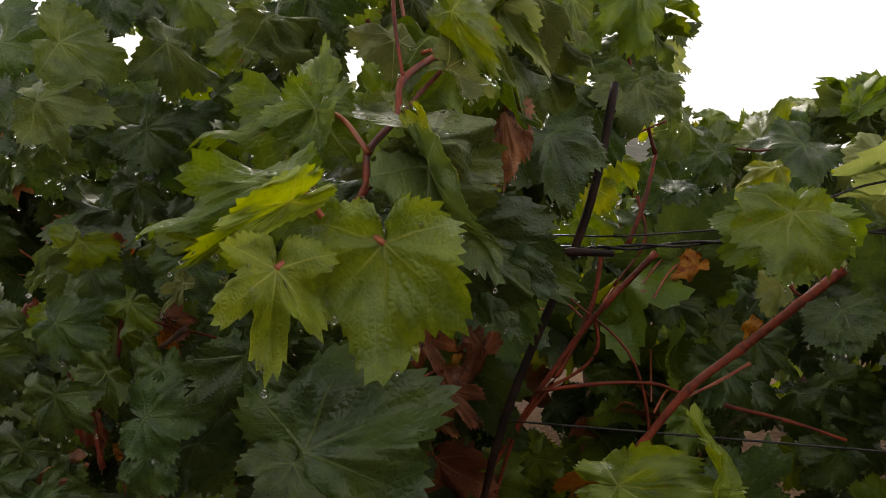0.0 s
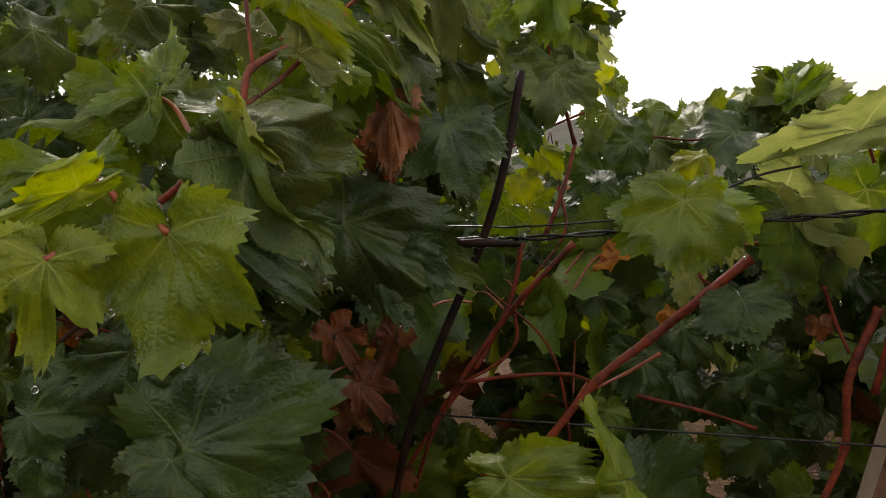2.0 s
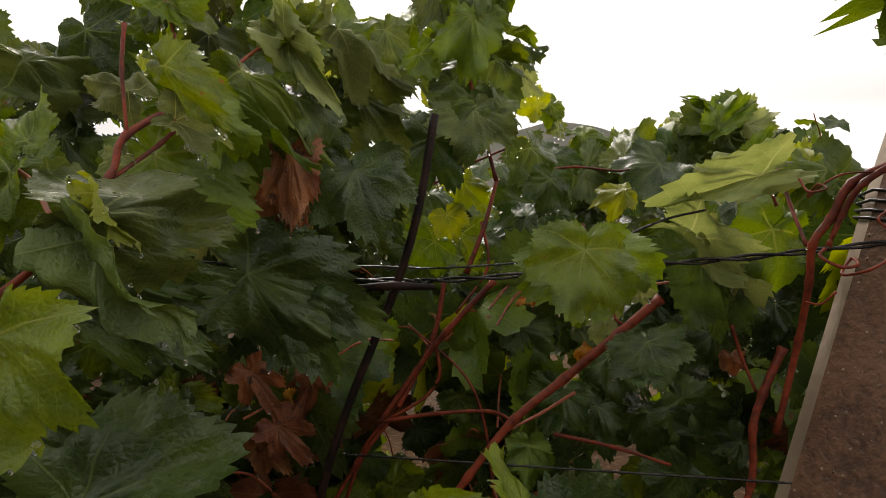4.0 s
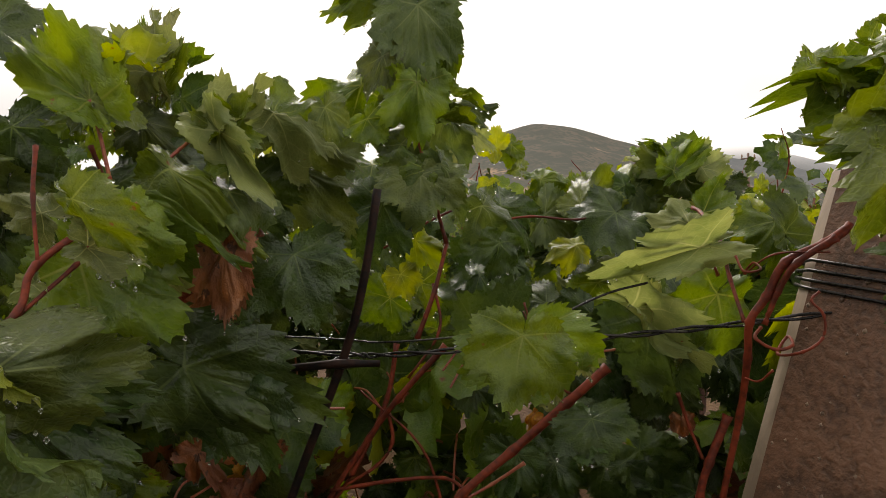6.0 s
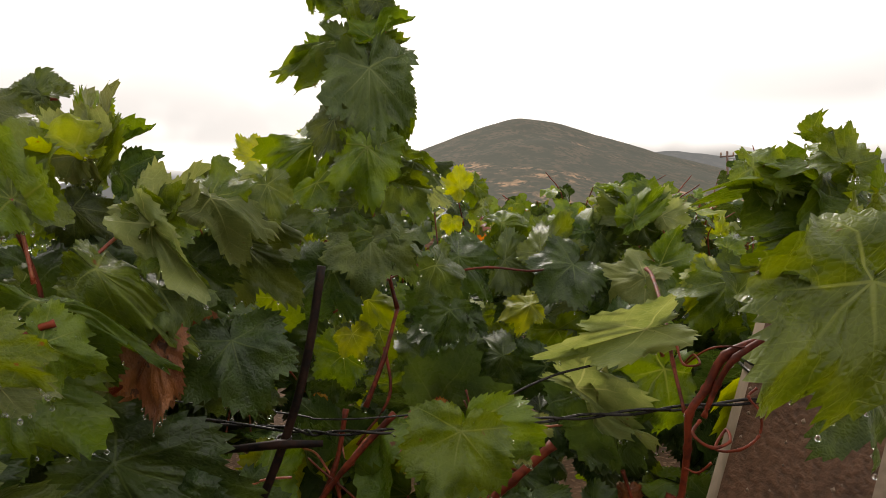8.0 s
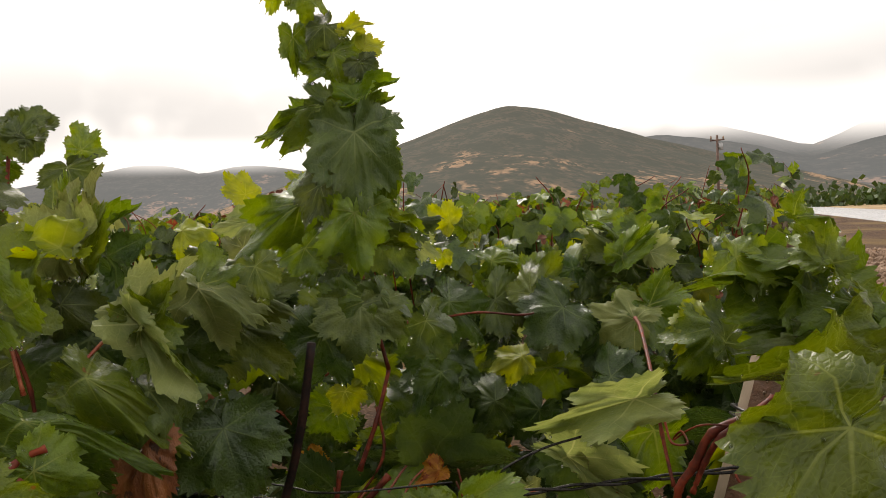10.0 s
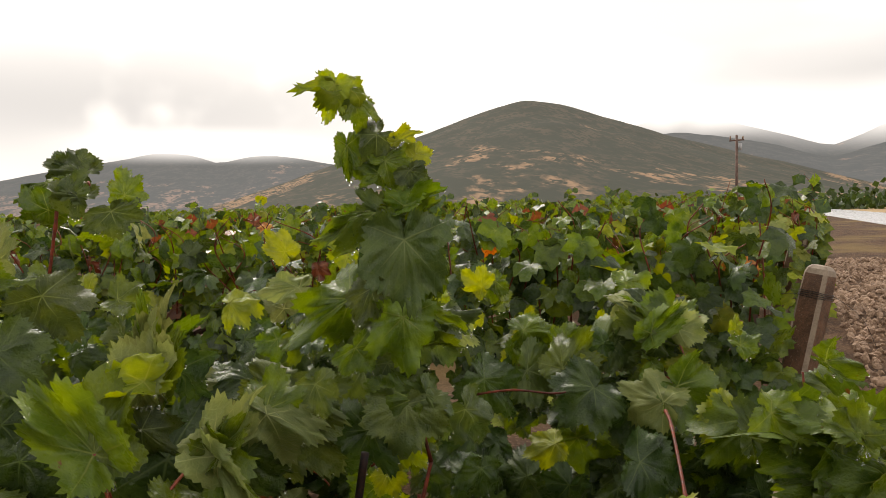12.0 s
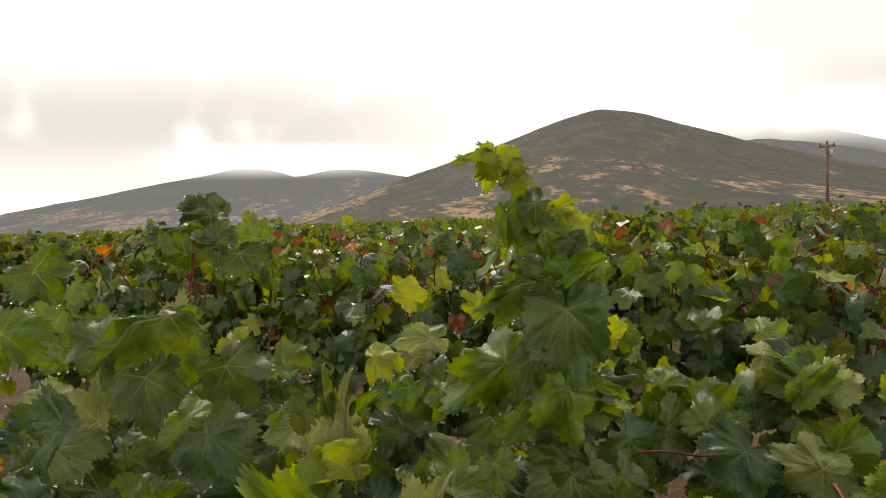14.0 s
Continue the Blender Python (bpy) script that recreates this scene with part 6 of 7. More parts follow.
front_leaf((-0.445, 0.755, 0.836), (0.482, 0.027, 0.876), (0.024, -0.992, 0.127), 0.020, LIME, 0.59)
front_leaf((-0.295, 0.829, 0.642), (-0.596, -0.025, -0.802), (0.655, -0.567, -0.500), 0.024, RED, 0.63)
front_leaf((-0.287, 0.720, 0.747), (-0.236, 0.028, 0.971), (0.040, -0.969, -0.243), 0.028, ORANGE, 0.57)
front_leaf((-0.365, 0.705, 0.891), (0.339, -0.026, -0.941), (0.112, -0.623, 0.775), 0.067, DARK, 1.03)
front_leaf((-0.110, 0.780, 0.867), (0.370, -0.026, -0.929), (-0.299, -0.913, 0.278), 0.067, GREEN, 0.95)
front_leaf((-0.172, 0.693, 0.764), (-0.677, -0.024, -0.735), (-0.167, -0.772, 0.613), 0.061, GREEN, 0.90)
front_leaf((-0.335, 0.746, 0.749), (0.217, -0.028, -0.976), (0.422, -0.773, 0.474), 0.058, DARK, 1.19)
front_leaf((-0.114, 0.693, 0.932), (0.307, -0.027, -0.951), (-0.082, -0.970, 0.229), 0.052, GREEN, 1.07)
front_leaf((-0.296, 0.650, 0.861), (-0.443, -0.027, -0.896), (-0.314, -0.935, 0.164), 0.039, GREEN, 1.00)
front_leaf((-0.105, 0.783, 0.725), (-0.142, -0.029, -0.989), (0.652, -0.660, 0.375), 0.065, DARK, 0.95)
front_leaf((-0.087, 0.744, 0.797), (-0.427, -0.028, -0.904), (0.163, -0.667, 0.727), 0.063, GREEN, 0.97)
front_leaf((-0.344, 0.671, 0.891), (-0.029, -0.029, -0.999), (-0.146, -0.746, 0.649), 0.051, DARK, 0.98)
front_leaf((-0.205, 0.679, 0.966), (0.560, -0.022, -0.828), (0.348, -0.937, 0.006), 0.044, DARK, 1.13)
front_leaf((-0.085, 0.770, 0.665), (0.161, -0.028, -0.987), (-0.115, -0.943, 0.312), 0.049, DARK, 1.10)
front_leaf((-0.357, 0.794, 0.697), (-0.163, -0.029, -0.986), (0.413, -0.694, 0.590), 0.055, DARK, 0.97)
front_leaf((-0.092, 0.640, 0.696), (-0.021, -0.029, -0.999), (0.338, -0.665, 0.666), 0.049, DARK, 0.91)
front_leaf((-0.390, 0.733, 0.715), (-0.595, -0.025, -0.803), (0.386, -0.796, 0.465), 0.043, GREEN, 1.13)
front_leaf((-0.228, 0.775, 0.746), (0.440, -0.025, -0.898), (0.651, -0.686, 0.324), 0.071, DARK, 0.96)
front_leaf((-0.193, 0.698, 0.926), (0.503, -0.024, -0.864), (0.701, -0.703, 0.120), 0.053, DARK, 0.95)
front_leaf((-0.453, 0.733, 0.693), (-0.437, -0.028, -0.899), (0.056, -0.899, 0.434), 0.056, DARK, 1.15)
front_leaf((-0.319, 0.738, 0.965), (-0.131, -0.029, -0.991), (-0.409, -0.863, 0.298), 0.051, DARK, 0.93)
front_leaf((-0.292, 0.752, 0.781), (0.181, -0.028, -0.983), (0.092, -0.782, -0.617), 0.072, DARK, 1.09)
front_leaf((-0.434, 0.659, 0.688), (0.037, -0.029, -0.999), (-0.302, -0.914, 0.271), 0.044, DARK, 1.05)
front_leaf((-0.275, 0.638, 0.718), (-0.138, -0.029, -0.990), (-0.286, -0.934, -0.212), 0.051, DARK, 0.96)
front_leaf((-0.344, 0.654, 0.918), (-0.220, -0.029, -0.975), (0.309, -0.898, 0.313), 0.040, GREEN, 1.16)
front_leaf((-0.117, 0.782, 0.835), (0.375, -0.026, -0.927), (-0.470, -0.642, 0.606), 0.057, DARK, 1.05)
front_leaf((-0.189, 0.758, 0.624), (-0.369, -0.028, -0.929), (0.248, -0.964, -0.098), 0.057, DARK, 1.08)
front_leaf((-0.065, 0.683, 0.784), (-0.638, -0.024, -0.769), (0.239, -0.765, 0.597), 0.065, DARK, 1.02)
front_leaf((-0.230, 0.677, 0.920), (-0.269, -0.029, -0.963), (-0.388, -0.874, -0.293), 0.039, DARK, 1.03)
front_leaf((-0.413, 0.765, 0.725), (-0.575, -0.026, -0.818), (0.051, -0.699, 0.713), 0.075, GREEN, 1.01)
front_leaf((-0.335, 0.704, 0.828), (-0.593, -0.025, -0.805), (0.256, -0.962, -0.091), 0.055, GREEN, 1.02)
front_leaf((-0.181, 0.667, 0.829), (0.655, -0.020, -0.756), (0.020, -0.864, -0.504), 0.052, DARK, 1.03)
front_leaf((-0.114, 0.704, 0.850), (-0.688, -0.023, -0.725), (0.014, -0.982, 0.190), 0.046, DARK, 0.99)
front_leaf((-0.095, 0.714, 0.820), (-0.282, -0.029, -0.959), (-0.557, -0.828, 0.063), 0.057, GREEN, 1.17)
front_leaf((-0.475, 0.712, 0.790), (0.625, -0.021, -0.781), (0.441, -0.790, 0.427), 0.049, DARK, 0.98)
front_leaf((-0.241, 0.649, 0.906), (0.362, -0.026, -0.932), (0.145, -0.757, 0.637), 0.049, DARK, 1.08)
front_leaf((-0.435, 0.705, 0.828), (-0.669, -0.024, -0.743), (-0.020, -0.972, -0.235), 0.045, DARK, 1.08)
front_leaf((-0.394, 0.703, 0.835), (-0.298, -0.029, -0.954), (0.352, -0.707, -0.613), 0.042, GREEN, 0.98)
front_leaf((-0.233, 0.753, 0.833), (-0.139, -0.029, -0.990), (-0.134, -0.735, -0.665), 0.055, DARK, 1.03)
front_leaf((-0.116, 0.665, 0.810), (0.145, -0.028, -0.989), (-0.628, -0.592, 0.505), 0.054, DARK, 0.93)
front_leaf((-0.100, 0.730, 0.764), (0.163, -0.028, -0.986), (0.328, -0.648, 0.687), 0.047, DARK, 0.91)
front_leaf((-0.136, 0.674, 0.680), (-0.720, -0.022, -0.694), (-0.019, -0.923, 0.383), 0.066, DARK, 1.13)
front_leaf((-0.107, 0.750, 0.894), (-0.211, -0.029, -0.977), (0.184, -0.854, -0.487), 0.074, DARK, 0.92)
front_leaf((-0.227, 0.651, 0.919), (-0.603, -0.025, -0.798), (0.456, -0.537, -0.710), 0.044, GREEN, 0.98)
front_leaf((-0.198, 0.647, 0.816), (-0.403, -0.028, -0.915), (-0.463, -0.886, -0.021), 0.051, DARK, 0.94)
front_leaf((-0.405, 0.650, 0.658), (0.198, -0.028, -0.980), (0.282, -0.807, -0.518), 0.056, DARK, 0.92)
front_leaf((-0.408, 0.710, 0.668), (0.550, -0.023, -0.835), (-0.400, -0.856, 0.328), 0.064, DARK, 1.08)
front_leaf((-0.073, 0.667, 0.722), (-0.104, -0.029, -0.994), (-0.189, -0.794, 0.578), 0.053, GREEN, 0.97)
front_leaf((-0.106, 0.644, 0.892), (-0.399, -0.028, -0.916), (0.247, -0.935, 0.254), 0.045, DARK, 1.20)
front_leaf((-0.106, 0.704, 0.944), (-0.725, -0.022, -0.688), (0.578, -0.815, -0.023), 0.052, DARK, 1.18)
front_leaf((-0.307, 0.724, 0.733), (0.024, -0.029, -0.999), (-0.104, -0.984, 0.147), 0.044, DARK, 0.95)
front_leaf((-0.343, 0.767, 0.883), (0.472, -0.024, -0.881), (-0.194, -0.819, 0.540), 0.055, DARK, 1.17)
front_leaf((-0.103, 0.728, 0.917), (0.132, -0.028, -0.991), (0.008, -0.808, 0.589), 0.058, DARK, 0.97)
front_leaf((-0.469, 0.730, 0.799), (-0.124, -0.029, -0.992), (0.118, -0.849, 0.514), 0.068, DARK, 1.09)
front_leaf((-0.236, 0.660, 0.724), (0.492, -0.024, -0.871), (0.545, -0.827, 0.138), 0.062, DARK, 1.15)
front_leaf((-0.404, 0.689, 0.661), (0.410, -0.025, -0.912), (0.191, -0.893, 0.407), 0.068, DARK, 1.07)
front_leaf((-0.390, 0.723, 0.845), (0.570, -0.022, -0.821), (-0.375, -0.927, 0.021), 0.070, DARK, 1.04)
front_leaf((-0.177, 0.744, 0.851), (-0.176, -0.029, -0.984), (0.370, -0.872, -0.320), 0.058, GREEN, 0.93)
front_leaf((-0.143, 0.651, 0.740), (0.331, -0.026, -0.943), (-0.384, -0.881, 0.276), 0.048, DARK, 1.12)
front_leaf((-0.289, 0.692, 0.924), (-0.018, -0.029, -0.999), (-0.483, -0.802, -0.351), 0.042, GREEN, 1.06)
front_leaf((-0.492, 0.773, 0.825), (-0.049, -0.029, -0.998), (0.152, -0.916, 0.371), 0.056, GREEN, 1.12)
front_leaf((-0.329, 0.669, 0.791), (-0.684, -0.023, -0.729), (0.215, -0.851, 0.479), 0.051, GREEN, 1.11)
front_leaf((-0.105, 0.771, 0.681), (-0.568, -0.026, -0.823), (-0.251, -0.654, 0.714), 0.051, GREEN, 1.07)
front_leaf((-0.160, 0.657, 0.958), (-0.536, -0.026, -0.844), (-0.438, -0.892, -0.111), 0.041, GREEN, 0.98)
front_leaf((-0.363, 0.782, 0.774), (0.343, -0.026, -0.939), (0.083, -0.930, 0.357), 0.066, GREEN, 1.17)
front_leaf((-0.133, 0.760, 0.811), (-0.483, -0.027, -0.875), (0.137, -0.981, -0.136), 0.049, GREEN, 1.03)
front_leaf((-0.434, 0.657, 0.807), (-0.330, -0.029, -0.944), (0.191, -0.960, -0.206), 0.048, DARK, 0.99)
front_leaf((-0.484, 0.771, 1.102), (-0.356, -0.028, -0.934), (0.224, -0.908, 0.353), 0.065, GREEN, 1.08)
front_leaf((-0.268, 0.778, 1.133), (-0.284, -0.029, -0.958), (0.442, -0.804, 0.397), 0.069, GREEN, 1.18)
front_leaf((-0.354, 0.787, 1.097), (-0.232, -0.029, -0.972), (0.267, -0.614, 0.743), 0.063, DARK, 0.94)
front_leaf((-0.248, 0.712, 1.148), (-0.668, -0.024, -0.744), (0.250, -0.631, 0.734), 0.058, GREEN, 0.95)
front_leaf((-0.232, 0.710, 1.070), (0.467, -0.024, -0.884), (-0.529, -0.837, -0.139), 0.041, DARK, 1.16)
front_leaf((-0.334, 0.684, 1.048), (0.093, -0.029, -0.995), (-0.019, -0.840, 0.542), 0.058, DARK, 0.91)
front_leaf((-0.193, 0.737, 1.153), (0.551, -0.023, -0.834), (0.131, -0.944, 0.302), 0.057, DARK, 1.15)
front_leaf((-0.382, 0.726, 1.017), (0.410, -0.025, -0.912), (-0.656, -0.701, -0.280), 0.055, DARK, 1.01)
front_leaf((-0.182, 0.768, 1.153), (0.879, -0.011, -0.477), (-0.318, -0.878, 0.358), 0.041, GREEN, 0.94)
front_leaf((-0.376, 0.748, 1.067), (-0.906, -0.015, -0.424), (-0.657, -0.593, 0.465), 0.047, DARK, 1.15)
front_leaf((-0.340, 0.774, 1.044), (0.090, -0.029, -0.996), (-0.148, -0.707, -0.692), 0.060, DARK, 1.03)
front_leaf((-0.421, 0.740, 1.135), (-0.433, -0.028, -0.901), (-0.175, -0.915, 0.363), 0.064, GREEN, 1.19)
front_leaf((-0.306, 0.752, 1.028), (-0.748, -0.022, -0.663), (0.239, -0.828, 0.507), 0.062, DARK, 1.11)
front_leaf((-0.514, 0.800, 1.014), (-0.368, -0.028, -0.929), (-0.441, -0.895, 0.069), 0.072, DARK, 1.19)
front_leaf((-0.273, 0.690, 1.139), (-0.636, -0.024, -0.772), (0.195, -0.630, 0.751), 0.040, DARK, 0.97)
front_leaf((-0.162, 0.704, 1.123), (-0.540, -0.026, -0.841), (0.335, -0.942, 0.036), 0.049, DARK, 0.96)
front_leaf((-0.401, 0.701, 1.103), (0.871, -0.012, -0.492), (-0.373, -0.924, -0.081), 0.055, DARK, 0.91)
front_leaf((-0.336, 0.651, 1.018), (0.062, -0.029, -0.998), (0.333, -0.924, 0.186), 0.033, DARK, 1.07)
front_leaf((-0.289, 0.704, 1.173), (-0.845, -0.018, -0.534), (0.387, -0.830, 0.401), 0.061, DARK, 1.01)
front_leaf((-0.253, 0.709, 1.115), (-0.511, -0.027, -0.859), (-0.526, -0.838, 0.147), 0.041, GREEN, 1.20)
front_leaf((-0.260, 0.682, 1.046), (0.866, -0.012, -0.500), (-0.160, -0.751, 0.641), 0.043, DARK, 1.14)
front_leaf((-0.346, 0.638, 1.105), (0.664, -0.020, -0.747), (-0.609, -0.791, 0.061), 0.048, DARK, 1.12)
front_leaf((-0.455, 0.756, 1.024), (0.469, -0.024, -0.883), (0.133, -0.860, 0.493), 0.061, DARK, 1.16)
front_leaf((-0.281, 0.652, 1.026), (0.847, -0.013, -0.532), (0.359, -0.927, -0.106), 0.057, DARK, 0.93)
front_leaf((-0.307, 0.689, 0.975), (-0.758, -0.021, -0.652), (0.053, -0.980, 0.194), 0.042, DARK, 1.01)
front_leaf((0.599, 1.029, 0.620), (0.040, -0.034, -0.999), (-0.242, -0.936, -0.254), 0.068, DARK, 1.13)
front_leaf((0.618, 0.858, 0.595), (-0.115, -0.030, -0.993), (-0.019, -0.735, 0.678), 0.045, DARK, 1.19)
front_leaf((0.580, 0.982, 0.540), (0.538, -0.044, -0.842), (-0.868, -0.497, 0.030), 0.077, DARK, 1.02)
front_leaf((0.132, 0.961, 0.609), (0.830, -0.043, -0.555), (0.068, -0.937, -0.344), 0.050, GREEN, 1.06)
front_leaf((0.507, 0.869, 0.649), (-0.686, -0.004, -0.727), (0.068, -0.998, -0.014), 0.063, DARK, 1.02)
front_leaf((0.483, 0.930, 0.631), (-0.088, -0.030, -0.996), (0.083, -0.896, 0.437), 0.063, GREEN, 0.99)
front_leaf((0.421, 0.946, 0.717), (-0.641, -0.006, -0.767), (0.009, -0.653, 0.758), 0.063, DARK, 1.05)
front_leaf((0.535, 0.936, 0.603), (-0.709, -0.002, -0.705), (0.307, -0.853, -0.422), 0.058, DARK, 1.03)
front_leaf((0.184, 0.977, 0.548), (-0.261, -0.024, -0.965), (0.689, -0.723, 0.054), 0.057, DARK, 0.91)
front_leaf((0.067, 1.026, 0.561), (-0.115, -0.030, -0.993), (0.299, -0.944, 0.137), 0.049, DARK, 1.14)
front_leaf((0.621, 0.934, 0.665), (-0.923, 0.015, -0.385), (-0.127, -0.825, 0.551), 0.046, DARK, 0.99)
front_leaf((0.406, 0.915, 0.612), (-0.247, -0.025, -0.969), (-0.622, -0.644, 0.446), 0.052, DARK, 1.14)
front_leaf((0.298, 0.928, 0.642), (0.657, -0.045, -0.752), (-0.054, -0.696, 0.716), 0.053, DARK, 0.96)
front_leaf((0.564, 0.860, 0.580), (-0.871, 0.010, -0.491), (0.163, -0.784, 0.599), 0.054, GREEN, 1.20)
front_leaf((0.363, 0.865, 0.748), (0.471, -0.043, -0.881), (-0.331, -0.863, 0.381), 0.040, DARK, 0.99)
front_leaf((0.274, 1.038, 0.610), (0.841, -0.043, -0.539), (0.432, -0.861, -0.267), 0.054, GREEN, 1.07)
front_leaf((0.695, 0.988, 0.687), (-0.204, -0.026, -0.979), (-0.143, -0.956, 0.257), 0.077, GREEN, 0.95)
front_leaf((0.225, 0.932, 0.740), (0.311, -0.041, -0.950), (-0.215, -0.927, 0.308), 0.048, GREEN, 0.95)
front_leaf((0.250, 0.934, 0.709), (-0.656, -0.006, -0.755), (0.140, -0.975, 0.174), 0.042, DARK, 1.18)
front_leaf((0.273, 0.943, 0.732), (-0.420, -0.018, -0.907), (-0.187, -0.898, 0.398), 0.055, DARK, 1.02)
front_leaf((0.635, 0.878, 0.643), (0.664, -0.045, -0.747), (0.566, -0.772, 0.287), 0.062, GREEN, 0.93)
front_leaf((0.446, 0.988, 0.554), (-0.195, -0.027, -0.980), (0.464, -0.538, 0.704), 0.068, DARK, 0.97)
front_leaf((0.437, 0.973, 0.564), (0.235, -0.039, -0.971), (0.380, -0.925, -0.016), 0.073, GREEN, 0.93)
front_leaf((0.355, 0.912, 0.719), (0.389, -0.042, -0.920), (0.095, -0.838, 0.538), 0.052, DARK, 0.94)
front_leaf((0.693, 1.013, 0.697), (-0.840, 0.007, -0.542), (-0.466, -0.757, 0.459), 0.055, DARK, 1.04)
front_leaf((0.568, 0.941, 0.540), (-0.527, -0.013, -0.850), (-0.136, -0.953, 0.270), 0.073, DARK, 1.09)
front_leaf((0.268, 1.011, 0.582), (-0.218, -0.026, -0.976), (0.218, -0.882, 0.417), 0.054, GREEN, 1.01)
front_leaf((0.682, 0.991, 0.528), (0.012, -0.034, -0.999), (0.402, -0.791, 0.462), 0.046, DARK, 1.19)
front_leaf((0.634, 0.960, 0.696), (-0.315, -0.022, -0.949), (0.760, -0.632, 0.151), 0.068, DARK, 1.01)
front_leaf((0.370, 1.022, 0.573), (-0.512, -0.013, -0.859), (0.706, -0.653, 0.273), 0.048, GREEN, 1.13)
front_leaf((0.268, 1.012, 0.647), (-0.646, -0.006, -0.763), (-0.544, -0.831, 0.120), 0.068, GREEN, 1.15)
front_leaf((0.575, 0.878, 0.575), (0.319, -0.041, -0.947), (-0.079, -0.838, -0.540), 0.053, DARK, 1.18)
front_leaf((0.391, 0.951, 0.556), (-0.090, -0.030, -0.995), (0.305, -0.873, 0.380), 0.071, GREEN, 1.18)
front_leaf((0.700, 1.312, 1.171), (0.999, 0.007, 0.038), (0.358, -0.734, 0.577), 0.076, PALE, 0.87)
front_leaf((-0.581, 1.049, 1.158), (0.791, 0.028, 0.612), (0.207, -0.467, 0.860), 0.048, GREEN, 0.86)
front_leaf((0.781, 1.135, 1.083), (-0.998, -0.003, 0.056), (0.164, -0.905, 0.393), 0.062, LIME, 0.82)
front_leaf((-0.592, 1.163, 1.223), (0.174, 0.038, 0.984), (0.726, -0.305, 0.616), 0.042, GREEN, 0.88)
front_leaf((0.227, 1.072, 1.136), (-0.625, -0.033, -0.780), (-0.386, -0.711, 0.588), 0.044, DARK, 0.94)
front_leaf((-0.538, 1.053, 1.185), (-0.954, 0.006, 0.300), (-0.227, -0.787, 0.574), 0.060, PALE, 0.85)
front_leaf((-0.601, 1.149, 1.173), (-0.763, 0.020, 0.647), (0.137, -0.774, 0.619), 0.047, DARK, 1.02)
front_leaf((0.243, 1.280, 1.248), (0.971, 0.015, 0.240), (-0.434, -0.607, 0.665), 0.080, DARK, 0.93)
front_leaf((-0.561, 1.254, 1.294), (-0.468, 0.031, 0.883), (0.176, -0.860, 0.479), 0.036, GREEN, 0.81)
front_leaf((-0.202, 1.137, 1.183), (0.484, -0.031, -0.875), (-0.479, -0.776, 0.411), 0.055, DARK, 0.93)
front_leaf((-0.438, 1.182, 1.205), (-0.995, -0.002, 0.101), (-0.214, -0.617, 0.758), 0.050, GREEN, 0.83)
front_leaf((0.178, 1.173, 1.162), (-0.888, 0.013, 0.460), (-0.298, -0.418, 0.858), 0.069, GREEN, 1.09)
front_leaf((0.219, 1.262, 1.195), (0.799, 0.027, 0.600), (0.120, -0.795, 0.595), 0.056, LIME, 1.05)
front_leaf((0.474, 1.398, 1.170), (-0.015, 0.038, 0.999), (0.693, -0.495, 0.524), 0.060, GREEN, 0.97)
front_leaf((-0.410, 1.322, 1.257), (-0.974, 0.003, 0.228), (0.314, -0.621, 0.718), 0.073, GREEN, 0.84)
front_leaf((0.318, 1.196, 1.207), (-0.253, 0.035, 0.967), (0.015, -0.622, 0.783), 0.033, LIME, 0.80)
front_leaf((-0.288, 1.207, 1.240), (-0.996, -0.002, 0.090), (0.108, -0.785, 0.610), 0.048, LIME, 1.07)
front_leaf((-0.099, 1.043, 1.134), (0.785, 0.028, 0.619), (0.231, -0.503, 0.833), 0.050, DARK, 0.87)
front_leaf((-0.658, 1.253, 1.270), (-0.976, 0.003, 0.216), (0.028, -0.753, 0.657), 0.074, GREEN, 1.04)
front_leaf((-0.332, 1.138, 1.198), (-0.580, -0.034, -0.814), (0.149, -0.560, 0.815), 0.037, GREEN, 0.81)
front_leaf((0.553, 1.228, 1.109), (0.959, 0.016, 0.284), (0.419, -0.730, 0.541), 0.062, GREEN, 0.87)
front_leaf((0.697, 1.281, 1.100), (0.977, 0.014, 0.212), (0.513, -0.720, 0.468), 0.055, DARK, 0.82)
front_leaf((0.769, 1.198, 1.081), (-0.771, 0.020, 0.636), (-0.107, -0.641, 0.760), 0.052, GREEN, 0.91)
front_leaf((0.455, 1.378, 1.216), (-0.843, -0.025, -0.537), (-0.443, -0.879, 0.176), 0.057, GREEN, 0.84)
front_leaf((0.072, 1.121, 1.169), (0.843, -0.016, -0.538), (0.427, -0.650, 0.628), 0.049, GREEN, 0.99)
front_leaf((0.694, 1.144, 1.083), (0.912, -0.011, -0.409), (-0.293, -0.492, 0.820), 0.058, GREEN, 1.06)
front_leaf((-0.218, 1.171, 1.190), (-0.150, 0.037, 0.988), (-0.342, -0.530, 0.776), 0.042, GREEN, 1.07)
front_leaf((0.768, 1.336, 1.159), (-0.748, 0.021, 0.663), (0.075, -0.615, 0.785), 0.067, DARK, 0.96)
front_leaf((0.423, 1.362, 1.208), (-0.851, 0.015, 0.525), (-0.792, -0.594, 0.140), 0.053, LIME, 0.96)
front_leaf((-0.149, 1.042, 1.136), (-0.991, -0.011, -0.136), (0.171, -0.695, 0.698), 0.063, PALE, 0.93)
front_leaf((0.777, 1.216, 1.074), (0.578, -0.028, -0.815), (-0.061, -0.566, 0.822), 0.038, GREEN, 1.05)
front_leaf((-0.450, 1.138, 1.170), (-0.908, 0.011, 0.418), (0.041, -0.673, 0.739), 0.046, GREEN, 0.89)
